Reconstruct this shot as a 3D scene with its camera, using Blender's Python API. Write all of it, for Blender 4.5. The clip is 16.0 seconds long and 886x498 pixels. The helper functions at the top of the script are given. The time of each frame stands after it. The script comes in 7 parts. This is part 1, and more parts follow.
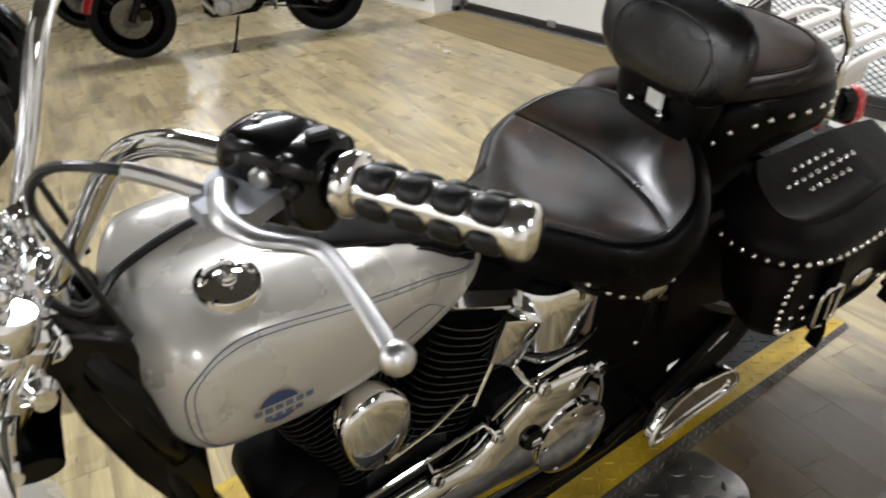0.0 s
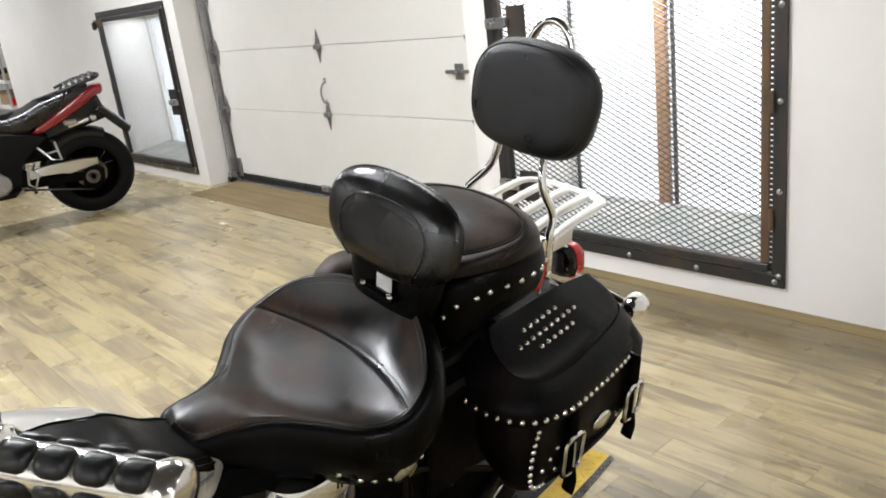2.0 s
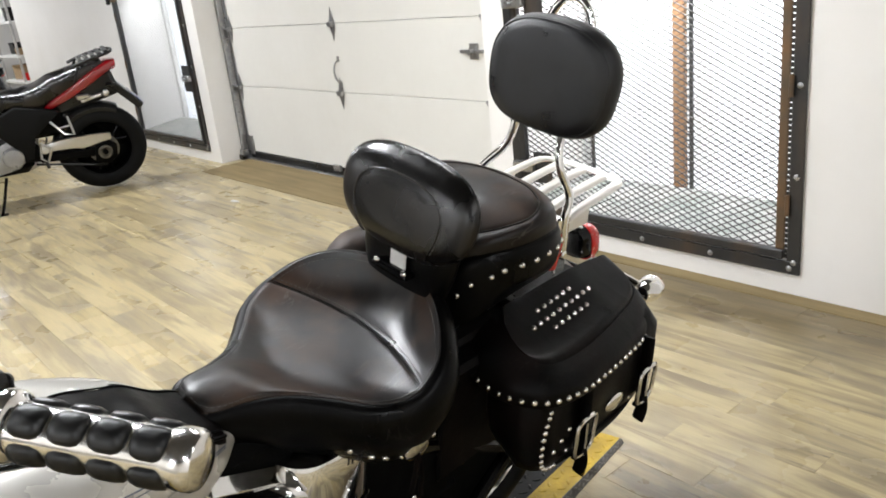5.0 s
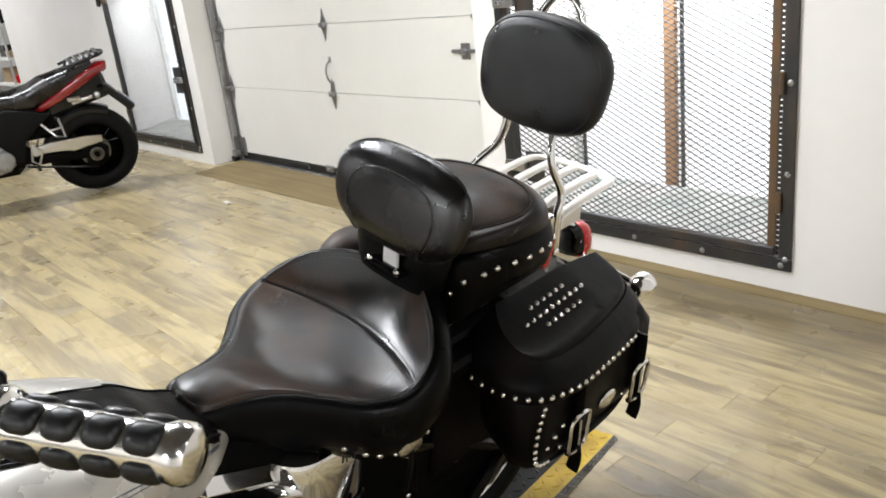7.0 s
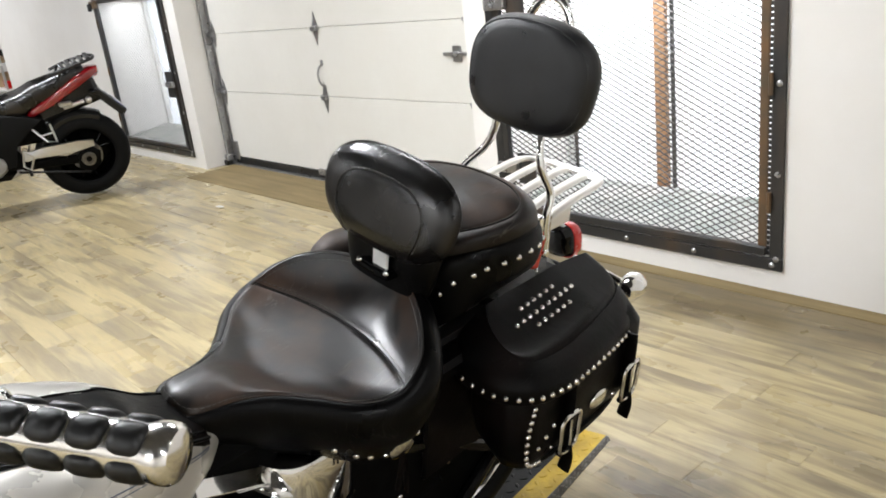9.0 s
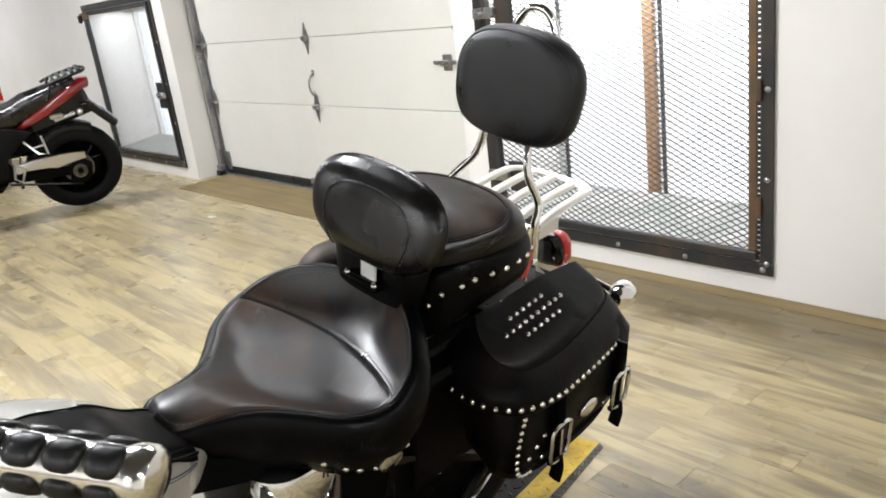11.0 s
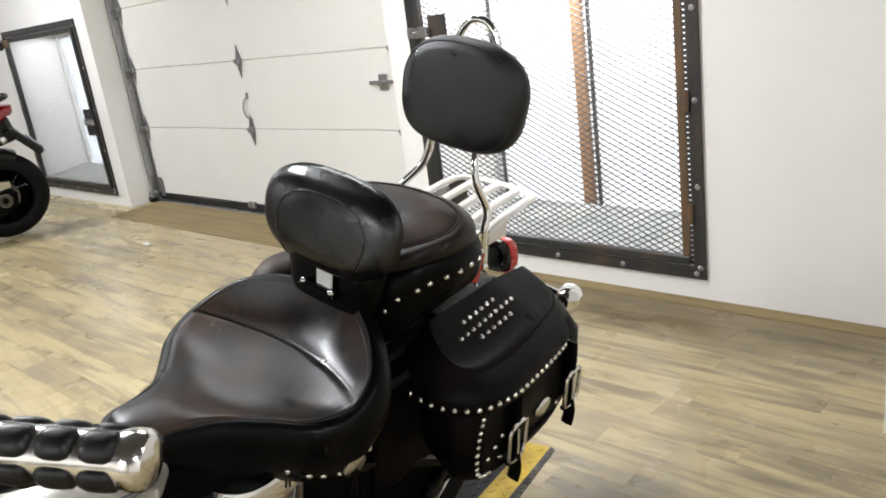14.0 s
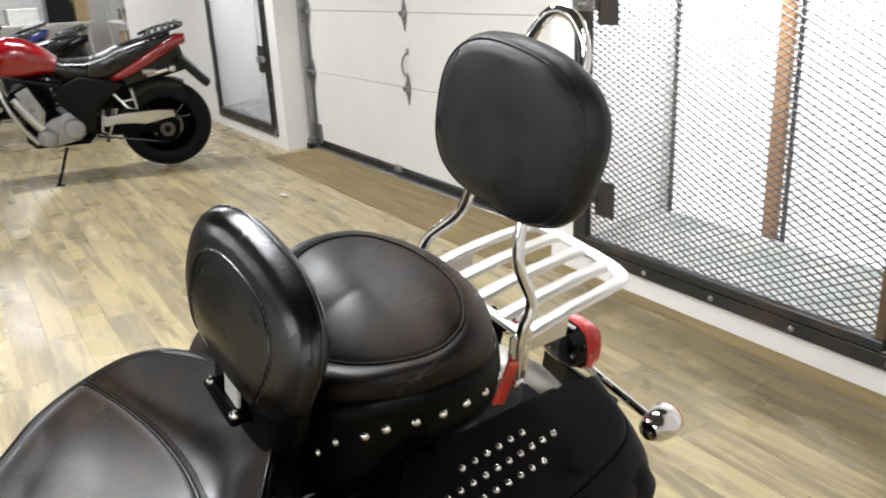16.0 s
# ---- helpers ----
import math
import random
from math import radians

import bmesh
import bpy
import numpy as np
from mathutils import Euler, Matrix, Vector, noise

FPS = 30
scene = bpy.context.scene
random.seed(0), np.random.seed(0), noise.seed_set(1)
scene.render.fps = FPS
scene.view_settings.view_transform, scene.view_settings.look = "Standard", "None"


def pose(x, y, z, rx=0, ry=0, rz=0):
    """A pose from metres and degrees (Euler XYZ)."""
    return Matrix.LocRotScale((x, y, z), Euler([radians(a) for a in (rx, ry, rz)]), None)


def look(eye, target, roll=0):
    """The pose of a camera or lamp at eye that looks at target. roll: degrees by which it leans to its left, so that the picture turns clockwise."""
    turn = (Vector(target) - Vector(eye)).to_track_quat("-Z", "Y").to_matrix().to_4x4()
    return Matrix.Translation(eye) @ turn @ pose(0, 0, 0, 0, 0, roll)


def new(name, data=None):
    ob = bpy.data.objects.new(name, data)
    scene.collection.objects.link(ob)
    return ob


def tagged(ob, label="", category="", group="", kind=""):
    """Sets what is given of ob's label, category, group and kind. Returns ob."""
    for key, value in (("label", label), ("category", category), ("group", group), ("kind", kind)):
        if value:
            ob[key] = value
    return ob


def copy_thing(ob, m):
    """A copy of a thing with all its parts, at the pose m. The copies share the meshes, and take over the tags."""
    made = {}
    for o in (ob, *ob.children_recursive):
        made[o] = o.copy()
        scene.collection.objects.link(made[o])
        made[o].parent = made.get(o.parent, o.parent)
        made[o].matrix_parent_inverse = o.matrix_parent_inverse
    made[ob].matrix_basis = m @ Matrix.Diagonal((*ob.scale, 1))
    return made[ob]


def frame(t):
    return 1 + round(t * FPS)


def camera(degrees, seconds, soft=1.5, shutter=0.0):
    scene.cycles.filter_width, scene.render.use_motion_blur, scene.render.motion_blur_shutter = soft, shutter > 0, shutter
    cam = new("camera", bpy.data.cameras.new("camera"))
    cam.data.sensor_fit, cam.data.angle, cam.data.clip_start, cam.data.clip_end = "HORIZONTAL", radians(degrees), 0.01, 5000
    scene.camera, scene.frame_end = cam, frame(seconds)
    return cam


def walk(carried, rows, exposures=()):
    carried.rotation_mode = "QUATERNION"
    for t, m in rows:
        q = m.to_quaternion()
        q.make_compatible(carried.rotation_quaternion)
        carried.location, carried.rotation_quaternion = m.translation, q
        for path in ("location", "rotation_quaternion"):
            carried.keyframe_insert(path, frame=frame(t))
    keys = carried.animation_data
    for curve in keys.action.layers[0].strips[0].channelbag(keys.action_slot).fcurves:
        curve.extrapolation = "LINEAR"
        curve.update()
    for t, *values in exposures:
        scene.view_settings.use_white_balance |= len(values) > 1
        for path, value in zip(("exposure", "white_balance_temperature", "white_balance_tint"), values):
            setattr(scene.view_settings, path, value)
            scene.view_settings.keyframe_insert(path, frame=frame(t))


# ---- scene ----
cam = camera(58.2, 16.0, 1.8, 0.25)
PATH = [
    (0, (0.135, 0.189, 1.275), (-1.5, 0.907, 0.376), -6.4),
    (0.2, (0.14, 0.224, 1.277), (-1.473, 1.025, 0.407), -8.2),
    (0.5, (0.154, 0.262, 1.282), (-1.409, 1.185, 0.444), -7.3),
    (1, (0.191, 0.293, 1.316), (-1.332, 1.397, 0.635), -7.0),
    (1.5, (0.203, 0.299, 1.322), (-1.271, 1.494, 0.688), -7.0),
    (2, (0.198, 0.292, 1.332), (-1.266, 1.512, 0.726), -7.0),
    (2.5, (0.183, 0.285, 1.329), (-1.282, 1.509, 0.731), -6.0),
    (3, (0.182, 0.288, 1.324), (-1.265, 1.524, 0.71), -6.2),
    (3.5, (0.184, 0.286, 1.325), (-1.271, 1.512, 0.709), -5.9),
    (4, (0.179, 0.293, 1.321), (-1.289, 1.491, 0.681), -5.8),
    (6.5, (0.188, 0.288, 1.319), (-1.284, 1.479, 0.676), -6.7),
    (7, (0.186, 0.289, 1.316), (-1.276, 1.492, 0.671), -6.5),
    (7.5, (0.187, 0.289, 1.317), (-1.269, 1.498, 0.67), -6.6),
    (8, (0.188, 0.288, 1.315), (-1.271, 1.495, 0.674), -6.6),
    (10.5, (0.205, 0.302, 1.313), (-1.237, 1.533, 0.676), -7.2),
    (11, (0.203, 0.303, 1.32), (-1.245, 1.533, 0.695), -7.3),
    (11.5, (0.197, 0.306, 1.318), (-1.237, 1.551, 0.691), -6.6),
    (12, (0.195, 0.311, 1.315), (-1.228, 1.561, 0.675), -7.2),
    (12.5, (0.191, 0.309, 1.317), (-1.238, 1.551, 0.673), -7.7),
    (13, (0.18, 0.296, 1.316), (-1.267, 1.52, 0.678), -7.7),
    (13.5, (0.175, 0.277, 1.313), (-1.271, 1.505, 0.68), -7.6),
    (14, (0.204, 0.254, 1.302), (-1.139, 1.613, 0.711), -7.8),
    (14.5, (0.209, 0.242, 1.317), (-1.15, 1.557, 0.665), -6.1),
    (15, (0.15, 0.434, 1.285), (-1.296, 1.631, 0.595), -5.6),
    (15.5, (0.096, 0.652, 1.307), (-1.396, 1.821, 0.668), -4.1),
    (16, (-0.051, 0.84, 1.308), (-1.668, 1.822, 0.657), -2.8),
]
walk(cam, [(t, look(eye, target, roll)) for t, eye, target, roll in PATH], [(0.0, -0.15), (1.0, -0.12), (3.0, -0.10), (4.0, -0.05), (6.5, 0.0), (11.0, 0.0), (12.0, -0.03), (13.5, -0.09), (16.0, -0.05)])

# ---- world and large lights ----
world = bpy.data.worlds.new("daylight")
scene.world = world
world.use_nodes = True
wn = world.node_tree
sky = wn.nodes.new("ShaderNodeTexSky")
sky.sky_type, sky.sun_disc, sky.sun_elevation, sky.sun_rotation = "NISHITA", False, radians(35), radians(200)
wn.nodes["Background"].inputs["Strength"].default_value = 0.12
wn.links.new(sky.outputs[0], wn.nodes["Background"].inputs["Color"])


def area(name, loc, target, sx, sy, watts, color=(1, 1, 1)):
    data = bpy.data.lights.new(name, "AREA")
    data.shape, data.size, data.size_y, data.energy, data.color = "RECTANGLE", sx, sy, watts, color
    ob = new(name, data)
    ob.matrix_world = look(loc, target)
    return ob


# daylight falling in at the heads of the two grilled windows
area("window_light", (-1.95, 3.42, 1.46), (-1.95, 3.30, 0.0), 1.25, 0.30, 27, (0.92, 0.96, 1.0))
area("window_light", (-7.20, 3.42, 1.46), (-7.20, 3.30, 0.0), 1.35, 0.30, 9, (0.92, 0.96, 1.0))


# ---- materials ----
def mk(name, base, rough=0.5, metal=0.0, dark=None, vary=0.5, scale=12.0, stretch=(1, 1, 1), rvary=0.1,
       bump=0.0, bscale=300.0, btype="noise", coat=0.0, fine=0.15, spec=0.5, lo=0.35, hi=0.7):
    """A surface with two scales of variation in colour, in gloss and in relief."""
    m = bpy.data.materials.new(name)
    m.use_nodes = True
    nt = m.node_tree
    n, l = nt.nodes, nt.links
    b = n["Principled BSDF"]
    b.inputs["Metallic"].default_value = metal
    b.inputs["Coat Weight"].default_value = coat
    b.inputs["Coat Roughness"].default_value = 0.08
    b.inputs["Specular IOR Level"].default_value = spec
    tc = n.new("ShaderNodeTexCoord")
    mp = n.new("ShaderNodeMapping")
    mp.inputs["Scale"].default_value = stretch
    l.new(tc.outputs["Object"], mp.inputs["Vector"])
    big = n.new("ShaderNodeTexNoise")
    big.inputs["Scale"].default_value, big.inputs["Detail"].default_value = scale, 6
    l.new(mp.outputs[0], big.inputs["Vector"])
    small = n.new("ShaderNodeTexNoise")
    small.inputs["Scale"].default_value, small.inputs["Detail"].default_value = scale * 9, 4
    l.new(mp.outputs[0], small.inputs["Vector"])
    ramp = n.new("ShaderNodeMapRange")
    ramp.inputs["From Min"].default_value, ramp.inputs["From Max"].default_value = lo, hi
    ramp.inputs["To Max"].default_value = vary
    l.new(big.outputs[0], ramp.inputs["Value"])
    mix = n.new("ShaderNodeMix")
    mix.data_type = "RGBA"
    dk = dark or tuple(c * 0.6 for c in base)
    mix.inputs["A"].default_value, mix.inputs["B"].default_value = (*base, 1), (*dk, 1)
    l.new(ramp.outputs[0], mix.inputs["Factor"])
    mix2 = n.new("ShaderNodeMix")
    mix2.data_type, mix2.blend_type = "RGBA", "OVERLAY"
    mix2.inputs["Factor"].default_value = fine
    l.new(mix.outputs["Result"], mix2.inputs["A"])
    l.new(small.outputs["Color"], mix2.inputs["B"])
    hsv = n.new("ShaderNodeHueSaturation")
    hsv.inputs["Saturation"].default_value = 1.0
    l.new(mix2.outputs["Result"], hsv.inputs["Color"])
    l.new(hsv.outputs[0], b.inputs["Base Color"])
    # overlay with the coloured noise is kept neutral
    bw = n.new("ShaderNodeRGBToBW")
    l.new(small.outputs["Color"], bw.inputs[0])
    l.new(bw.outputs[0], mix2.inputs["B"])
    rr = n.new("ShaderNodeMapRange")
    rr.inputs["From Min"].default_value, rr.inputs["From Max"].default_value = 0.3, 0.7
    rr.inputs["To Min"].default_value, rr.inputs["To Max"].default_value = max(0.02, rough - rvary), min(1, rough + rvary)
    l.new(big.outputs[0], rr.inputs["Value"])
    l.new(rr.outputs[0], b.inputs["Roughness"])
    if bump:
        if btype == "cells":
            t = n.new("ShaderNodeTexVoronoi")
            t.feature = "DISTANCE_TO_EDGE"
            t.inputs["Scale"].default_value = bscale
            out = t.outputs["Distance"]
        else:
            t = n.new("ShaderNodeTexNoise")
            t.inputs["Scale"].default_value, t.inputs["Detail"].default_value = bscale, 3
            out = t.outputs[0]
        l.new(mp.outputs[0], t.inputs["Vector"])
        bp = n.new("ShaderNodeBump")
        bp.inputs["Strength"].default_value, bp.inputs["Distance"].default_value = bump, 0.002
        l.new(out, bp.inputs["Height"])
        l.new(bp.outputs[0], b.inputs["Normal"])
    return m


def leather(name, base, rough, scuff, wrinkle, spec, worn=None):
    """Grained hide with worn, paler scuffs and thin creases."""
    m = mk(name, base, rough, 0, worn or tuple(c * 1.9 for c in base), 0.9, 7, rvary=0.15, lo=0.49, hi=0.76, bump=0.09, bscale=420, btype="cells", coat=0.0, fine=0.2, spec=spec)
    n, l = m.node_tree.nodes, m.node_tree.links
    b = n["Principled BSDF"]
    tc = n["Texture Coordinate"]
    wv = n.new("ShaderNodeTexNoise")
    wv.inputs["Scale"].default_value, wv.inputs["Detail"].default_value, wv.inputs["Distortion"].default_value = 15, 3, 0.5
    sm = n.new("ShaderNodeMapping")
    sm.inputs["Rotation"].default_value, sm.inputs["Scale"].default_value = (0.2, 0.3, 0.7), (0.55, 2.2, 1.0)
    l.new(tc.outputs["Object"], sm.inputs["Vector"])
    l.new(sm.outputs[0], wv.inputs["Vector"])
    line = n.new("ShaderNodeMath")
    line.operation = "SUBTRACT"
    line.inputs[1].default_value = 0.5
    l.new(wv.outputs[0], line.inputs[0])
    ab = n.new("ShaderNodeMath")
    ab.operation = "ABSOLUTE"
    l.new(line.outputs[0], ab.inputs[0])
    thin = n.new("ShaderNodeMapRange")
    thin.inputs["From Min"].default_value, thin.inputs["From Max"].default_value = 0.0, 0.012
    thin.inputs["To Min"].default_value, thin.inputs["To Max"].default_value = 1.0, 0.0
    l.new(ab.outputs[0], thin.inputs["Value"])
    where = n.new("ShaderNodeTexNoise")
    where.inputs["Scale"].default_value = 9
    l.new(tc.outputs["Object"], where.inputs["Vector"])
    wr = n.new("ShaderNodeMapRange")
    wr.inputs["From Min"].default_value, wr.inputs["From Max"].default_value = 0.55, 0.68
    wr.inputs["To Max"].default_value = scuff
    l.new(where.outputs[0], wr.inputs["Value"])
    amount = n.new("ShaderNodeMath")
    amount.operation = "MULTIPLY"
    l.new(thin.outputs[0], amount.inputs[0])
    l.new(wr.outputs[0], amount.inputs[1])
    mix = n.new("ShaderNodeMix")
    mix.data_type = "RGBA"
    mix.inputs["B"].default_value = (0.16, 0.145, 0.13, 1)
    l.new(b.inputs["Base Color"].links[0].from_socket, mix.inputs["A"])
    l.new(amount.outputs[0], mix.inputs["Factor"])
    l.new(mix.outputs["Result"], b.inputs["Base Color"])
    if wrinkle:
        old = b.inputs["Normal"].links[0].from_node
        w2 = n.new("ShaderNodeTexNoise")
        w2.inputs["Scale"].default_value, w2.inputs["Detail"].default_value, w2.inputs["Distortion"].default_value = 18, 4, 0.8
        l.new(tc.outputs["Object"], w2.inputs["Vector"])
        b2 = n.new("ShaderNodeBump")
        b2.inputs["Strength"].default_value, b2.inputs["Distance"].default_value = wrinkle, 0.006
        l.new(w2.outputs[0], b2.inputs["Height"])
        l.new(old.outputs[0], b2.inputs["Normal"])
        l.new(b2.outputs[0], b.inputs["Normal"])
    return m


def vinyl(name, island):
    """Wood-look plank: each piece its own tone, long dark streaks, fine grain and a few knots."""
    m = bpy.data.materials.new(name)
    m.use_nodes = True
    n, l = m.node_tree.nodes, m.node_tree.links
    b = n["Principled BSDF"]
    geo = n.new("ShaderNodeNewGeometry")
    if island:
        rnd = geo.outputs["Random Per Island"]
    else:
        rnd = n.new("ShaderNodeObjectInfo").outputs["Random"]
    shift = n.new("ShaderNodeVectorMath")
    shift.operation = "SCALE"
    shift.inputs[0].default_value = (37.0, 91.0, 13.0)
    l.new(rnd, shift.inputs["Scale"])
    pos = n.new("ShaderNodeVectorMath")
    pos.operation = "ADD"
    l.new(geo.outputs["Position"], pos.inputs[0])
    l.new(shift.outputs[0], pos.inputs[1])

    def noise_at(sx, sy, detail, distort=0.0):
        mp = n.new("ShaderNodeMapping")
        mp.inputs["Scale"].default_value = (sx, sy, 1)
        l.new(pos.outputs[0], mp.inputs["Vector"])
        t = n.new("ShaderNodeTexNoise")
        t.inputs["Scale"].default_value, t.inputs["Detail"].default_value, t.inputs["Distortion"].default_value = 1.0, detail, distort
        l.new(mp.outputs[0], t.inputs["Vector"])
        return t.outputs[0]

    def blend(base, color, amount, lo, hi, most):
        r = n.new("ShaderNodeMapRange")
        r.inputs["From Min"].default_value, r.inputs["From Max"].default_value = lo, hi
        r.inputs["To Max"].default_value = most
        l.new(amount, r.inputs["Value"])
        x = n.new("ShaderNodeMix")
        x.data_type = "RGBA"
        x.inputs["B"].default_value = (*color, 1)
        l.new(base, x.inputs["A"])
        l.new(r.outputs[0], x.inputs["Factor"])
        return x.outputs["Result"]

    tone = n.new("ShaderNodeValToRGB")
    e = tone.color_ramp.elements
    e[0].position, e[0].color = 0.0, (0.318, 0.254, 0.140, 1)
    e[1].position, e[1].color = 1.0, (0.460, 0.377, 0.210, 1)
    for p, c in ((0.10, (0.380, 0.306, 0.164, 1)), (0.40, (0.450, 0.368, 0.205, 1)), (0.70, (0.410, 0.334, 0.188, 1))):
        k = e.new(p)
        k.color = c
    l.new(rnd, tone.inputs[0])
    col = blend(tone.outputs[0], (0.232, 0.188, 0.116), noise_at(1.5, 10.0, 8, 1.0), 0.46, 0.62, 0.95)
    col = blend(col, (0.175, 0.134, 0.080), noise_at(2.0, 22, 6, 0.8), 0.52, 0.76, 0.85)
    col = blend(col, (0.490, 0.402, 0.216), noise_at(1.8, 30, 4, 0.4), 0.54, 0.72, 0.65)
    col = blend(col, (0.080, 0.062, 0.042), noise_at(9.0, 60, 3, 0.5), 0.68, 0.75, 0.75)
    col = blend(col, (0.220, 0.188, 0.136), noise_at(0.8, 1.1, 4, 0.6), 0.50, 0.72, 0.5)
    # bike's shadow and dirt painted brown beside the platform; browner along the wall's foot
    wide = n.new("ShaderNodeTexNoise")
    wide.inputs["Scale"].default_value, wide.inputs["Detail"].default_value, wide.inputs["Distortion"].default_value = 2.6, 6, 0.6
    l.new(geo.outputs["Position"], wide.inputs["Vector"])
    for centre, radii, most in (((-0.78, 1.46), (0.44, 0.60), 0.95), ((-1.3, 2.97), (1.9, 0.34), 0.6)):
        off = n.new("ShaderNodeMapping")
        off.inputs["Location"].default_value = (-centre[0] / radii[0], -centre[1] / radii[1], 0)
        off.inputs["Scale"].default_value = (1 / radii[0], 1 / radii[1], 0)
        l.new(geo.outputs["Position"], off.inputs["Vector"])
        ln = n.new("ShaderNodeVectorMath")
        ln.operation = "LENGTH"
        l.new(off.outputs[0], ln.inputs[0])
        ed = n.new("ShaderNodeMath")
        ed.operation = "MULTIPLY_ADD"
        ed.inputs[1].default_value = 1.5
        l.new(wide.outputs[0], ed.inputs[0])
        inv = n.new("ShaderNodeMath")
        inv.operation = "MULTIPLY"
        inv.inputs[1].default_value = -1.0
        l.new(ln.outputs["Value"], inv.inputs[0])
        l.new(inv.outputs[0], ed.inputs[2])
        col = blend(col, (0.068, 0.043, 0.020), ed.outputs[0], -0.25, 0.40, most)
    grain = n.new("ShaderNodeMapRange")
    grain.inputs["From Min"].default_value, grain.inputs["From Max"].default_value = 0.3, 0.7
    grain.inputs["To Min"].default_value, grain.inputs["To Max"].default_value = 0.90, 1.08
    l.new(noise_at(9, 160, 3), grain.inputs["Value"])
    mul = n.new("ShaderNodeMix")
    mul.data_type, mul.blend_type = "RGBA", "MULTIPLY"
    mul.inputs["Factor"].default_value = 1.0
    l.new(col, mul.inputs["A"])
    l.new(grain.outputs[0], mul.inputs["B"])
    l.new(mul.outputs["Result"], b.inputs["Base Color"])
    rr = n.new("ShaderNodeMapRange")
    rr.inputs["From Min"].default_value, rr.inputs["From Max"].default_value = 0.3, 0.7
    rr.inputs["To Min"].default_value, rr.inputs["To Max"].default_value = 0.23, 0.38
    l.new(noise_at(3, 3, 5), rr.inputs["Value"])
    l.new(rr.outputs[0], b.inputs["Roughness"])
    b.inputs["Specular IOR Level"].default_value = 0.30
    bp = n.new("ShaderNodeBump")
    bp.inputs["Strength"].default_value, bp.inputs["Distance"].default_value = 0.25, 0.001
    l.new(noise_at(12, 190, 3), bp.inputs["Height"])
    l.new(bp.outputs[0], b.inputs["Normal"])
    return m


def clear(name, tint, rough):
    m = bpy.data.materials.new(name)
    m.use_nodes = True
    b = m.node_tree.nodes["Principled BSDF"]
    b.inputs["Base Color"].default_value = (*tint, 1)
    b.inputs["Roughness"].default_value = rough
    b.inputs["Transmission Weight"].default_value = 1.0
    b.inputs["IOR"].default_value = 1.45
    return m


def glow(name, color, strength):
    m = bpy.data.materials.new(name)
    m.use_nodes = True
    b = m.node_tree.nodes["Principled BSDF"]
    b.inputs["Base Color"].default_value = (0.8, 0.8, 0.8, 1)
    b.inputs["Emission Color"].default_value = (*color, 1)
    b.inputs["Emission Strength"].default_value = strength
    return m


M_WALL = mk("white_wall_paint", (0.79, 0.775, 0.755), 0.6, 0, (0.71, 0.685, 0.65), 0.45, 1.3, bump=0.18, bscale=45, fine=0.08)
M_CEIL = mk("dark_ceiling_paint", (0.075, 0.075, 0.078), 0.8, 0, (0.05, 0.05, 0.05), 0.3, 1.0, fine=0.05)
M_DOOR = mk("enamelled_door_steel", (0.72, 0.71, 0.675), 0.42, 0, (0.65, 0.635, 0.59), 0.35, 2.2, bump=0.1, bscale=240, fine=0.06)
M_STEEL = mk("dark_mill_steel", (0.045, 0.045, 0.046), 0.42, 0.55, (0.13, 0.085, 0.05), 0.5, 6, stretch=(1, 1, 0.35), rvary=0.15, bump=0.15, bscale=90, lo=0.5, hi=0.75)
M_RUSTY = mk("rusty_steel", (0.10, 0.075, 0.05), 0.55, 0.4, (0.20, 0.11, 0.05), 0.8, 9, rvary=0.15, bump=0.3, bscale=120)
M_MESH = mk("expanded_steel", (0.05, 0.05, 0.052), 0.45, 0.6, (0.11, 0.09, 0.07), 0.5, 8)
M_GALV = mk("galvanised_steel", (0.42, 0.42, 0.42), 0.35, 0.9, (0.26, 0.26, 0.27), 0.6, 25, rvary=0.12)
M_STONE = mk("rough_grey_masonry", (0.22, 0.195, 0.17), 0.9, 0, (0.10, 0.085, 0.072), 0.9, 14, bump=0.8, bscale=60, fine=0.4)
M_SILL = mk("dusty_concrete", (0.40, 0.39, 0.37), 0.85, 0, (0.22, 0.25, 0.23), 0.9, 7, bump=0.6, bscale=70, fine=0.4)
M_MULLION = mk("bare_pine", (0.42, 0.235, 0.12), 0.6, 0, (0.27, 0.13, 0.06), 0.7, 5, stretch=(8, 8, 0.6), bump=0.2, bscale=60)
M_MAT = mk("brown_threshold_board", (0.235, 0.172, 0.076), 0.75, 0, (0.15, 0.108, 0.046), 0.7, 3.0, stretch=(0.7, 6, 1), bump=0.1, bscale=90)
M_RUBBER = mk("black_rubber", (0.004, 0.004, 0.004), 0.36, 0, (0.008, 0.008, 0.008), 0.6, 12, bump=0.08, bscale=140, spec=0.38)
M_TYRE = mk("tyre_rubber", (0.004, 0.004, 0.004), 0.65, 0, (0.008, 0.008, 0.008), 0.6, 9, bump=0.2, bscale=160, spec=0.12)
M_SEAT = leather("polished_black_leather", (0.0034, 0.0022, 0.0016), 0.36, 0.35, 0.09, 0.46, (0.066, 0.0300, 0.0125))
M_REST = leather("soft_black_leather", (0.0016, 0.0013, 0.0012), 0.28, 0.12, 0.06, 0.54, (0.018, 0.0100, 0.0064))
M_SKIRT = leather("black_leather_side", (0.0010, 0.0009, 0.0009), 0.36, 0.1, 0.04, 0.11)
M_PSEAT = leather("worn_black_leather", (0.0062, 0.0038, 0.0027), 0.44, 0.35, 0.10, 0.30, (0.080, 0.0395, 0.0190))
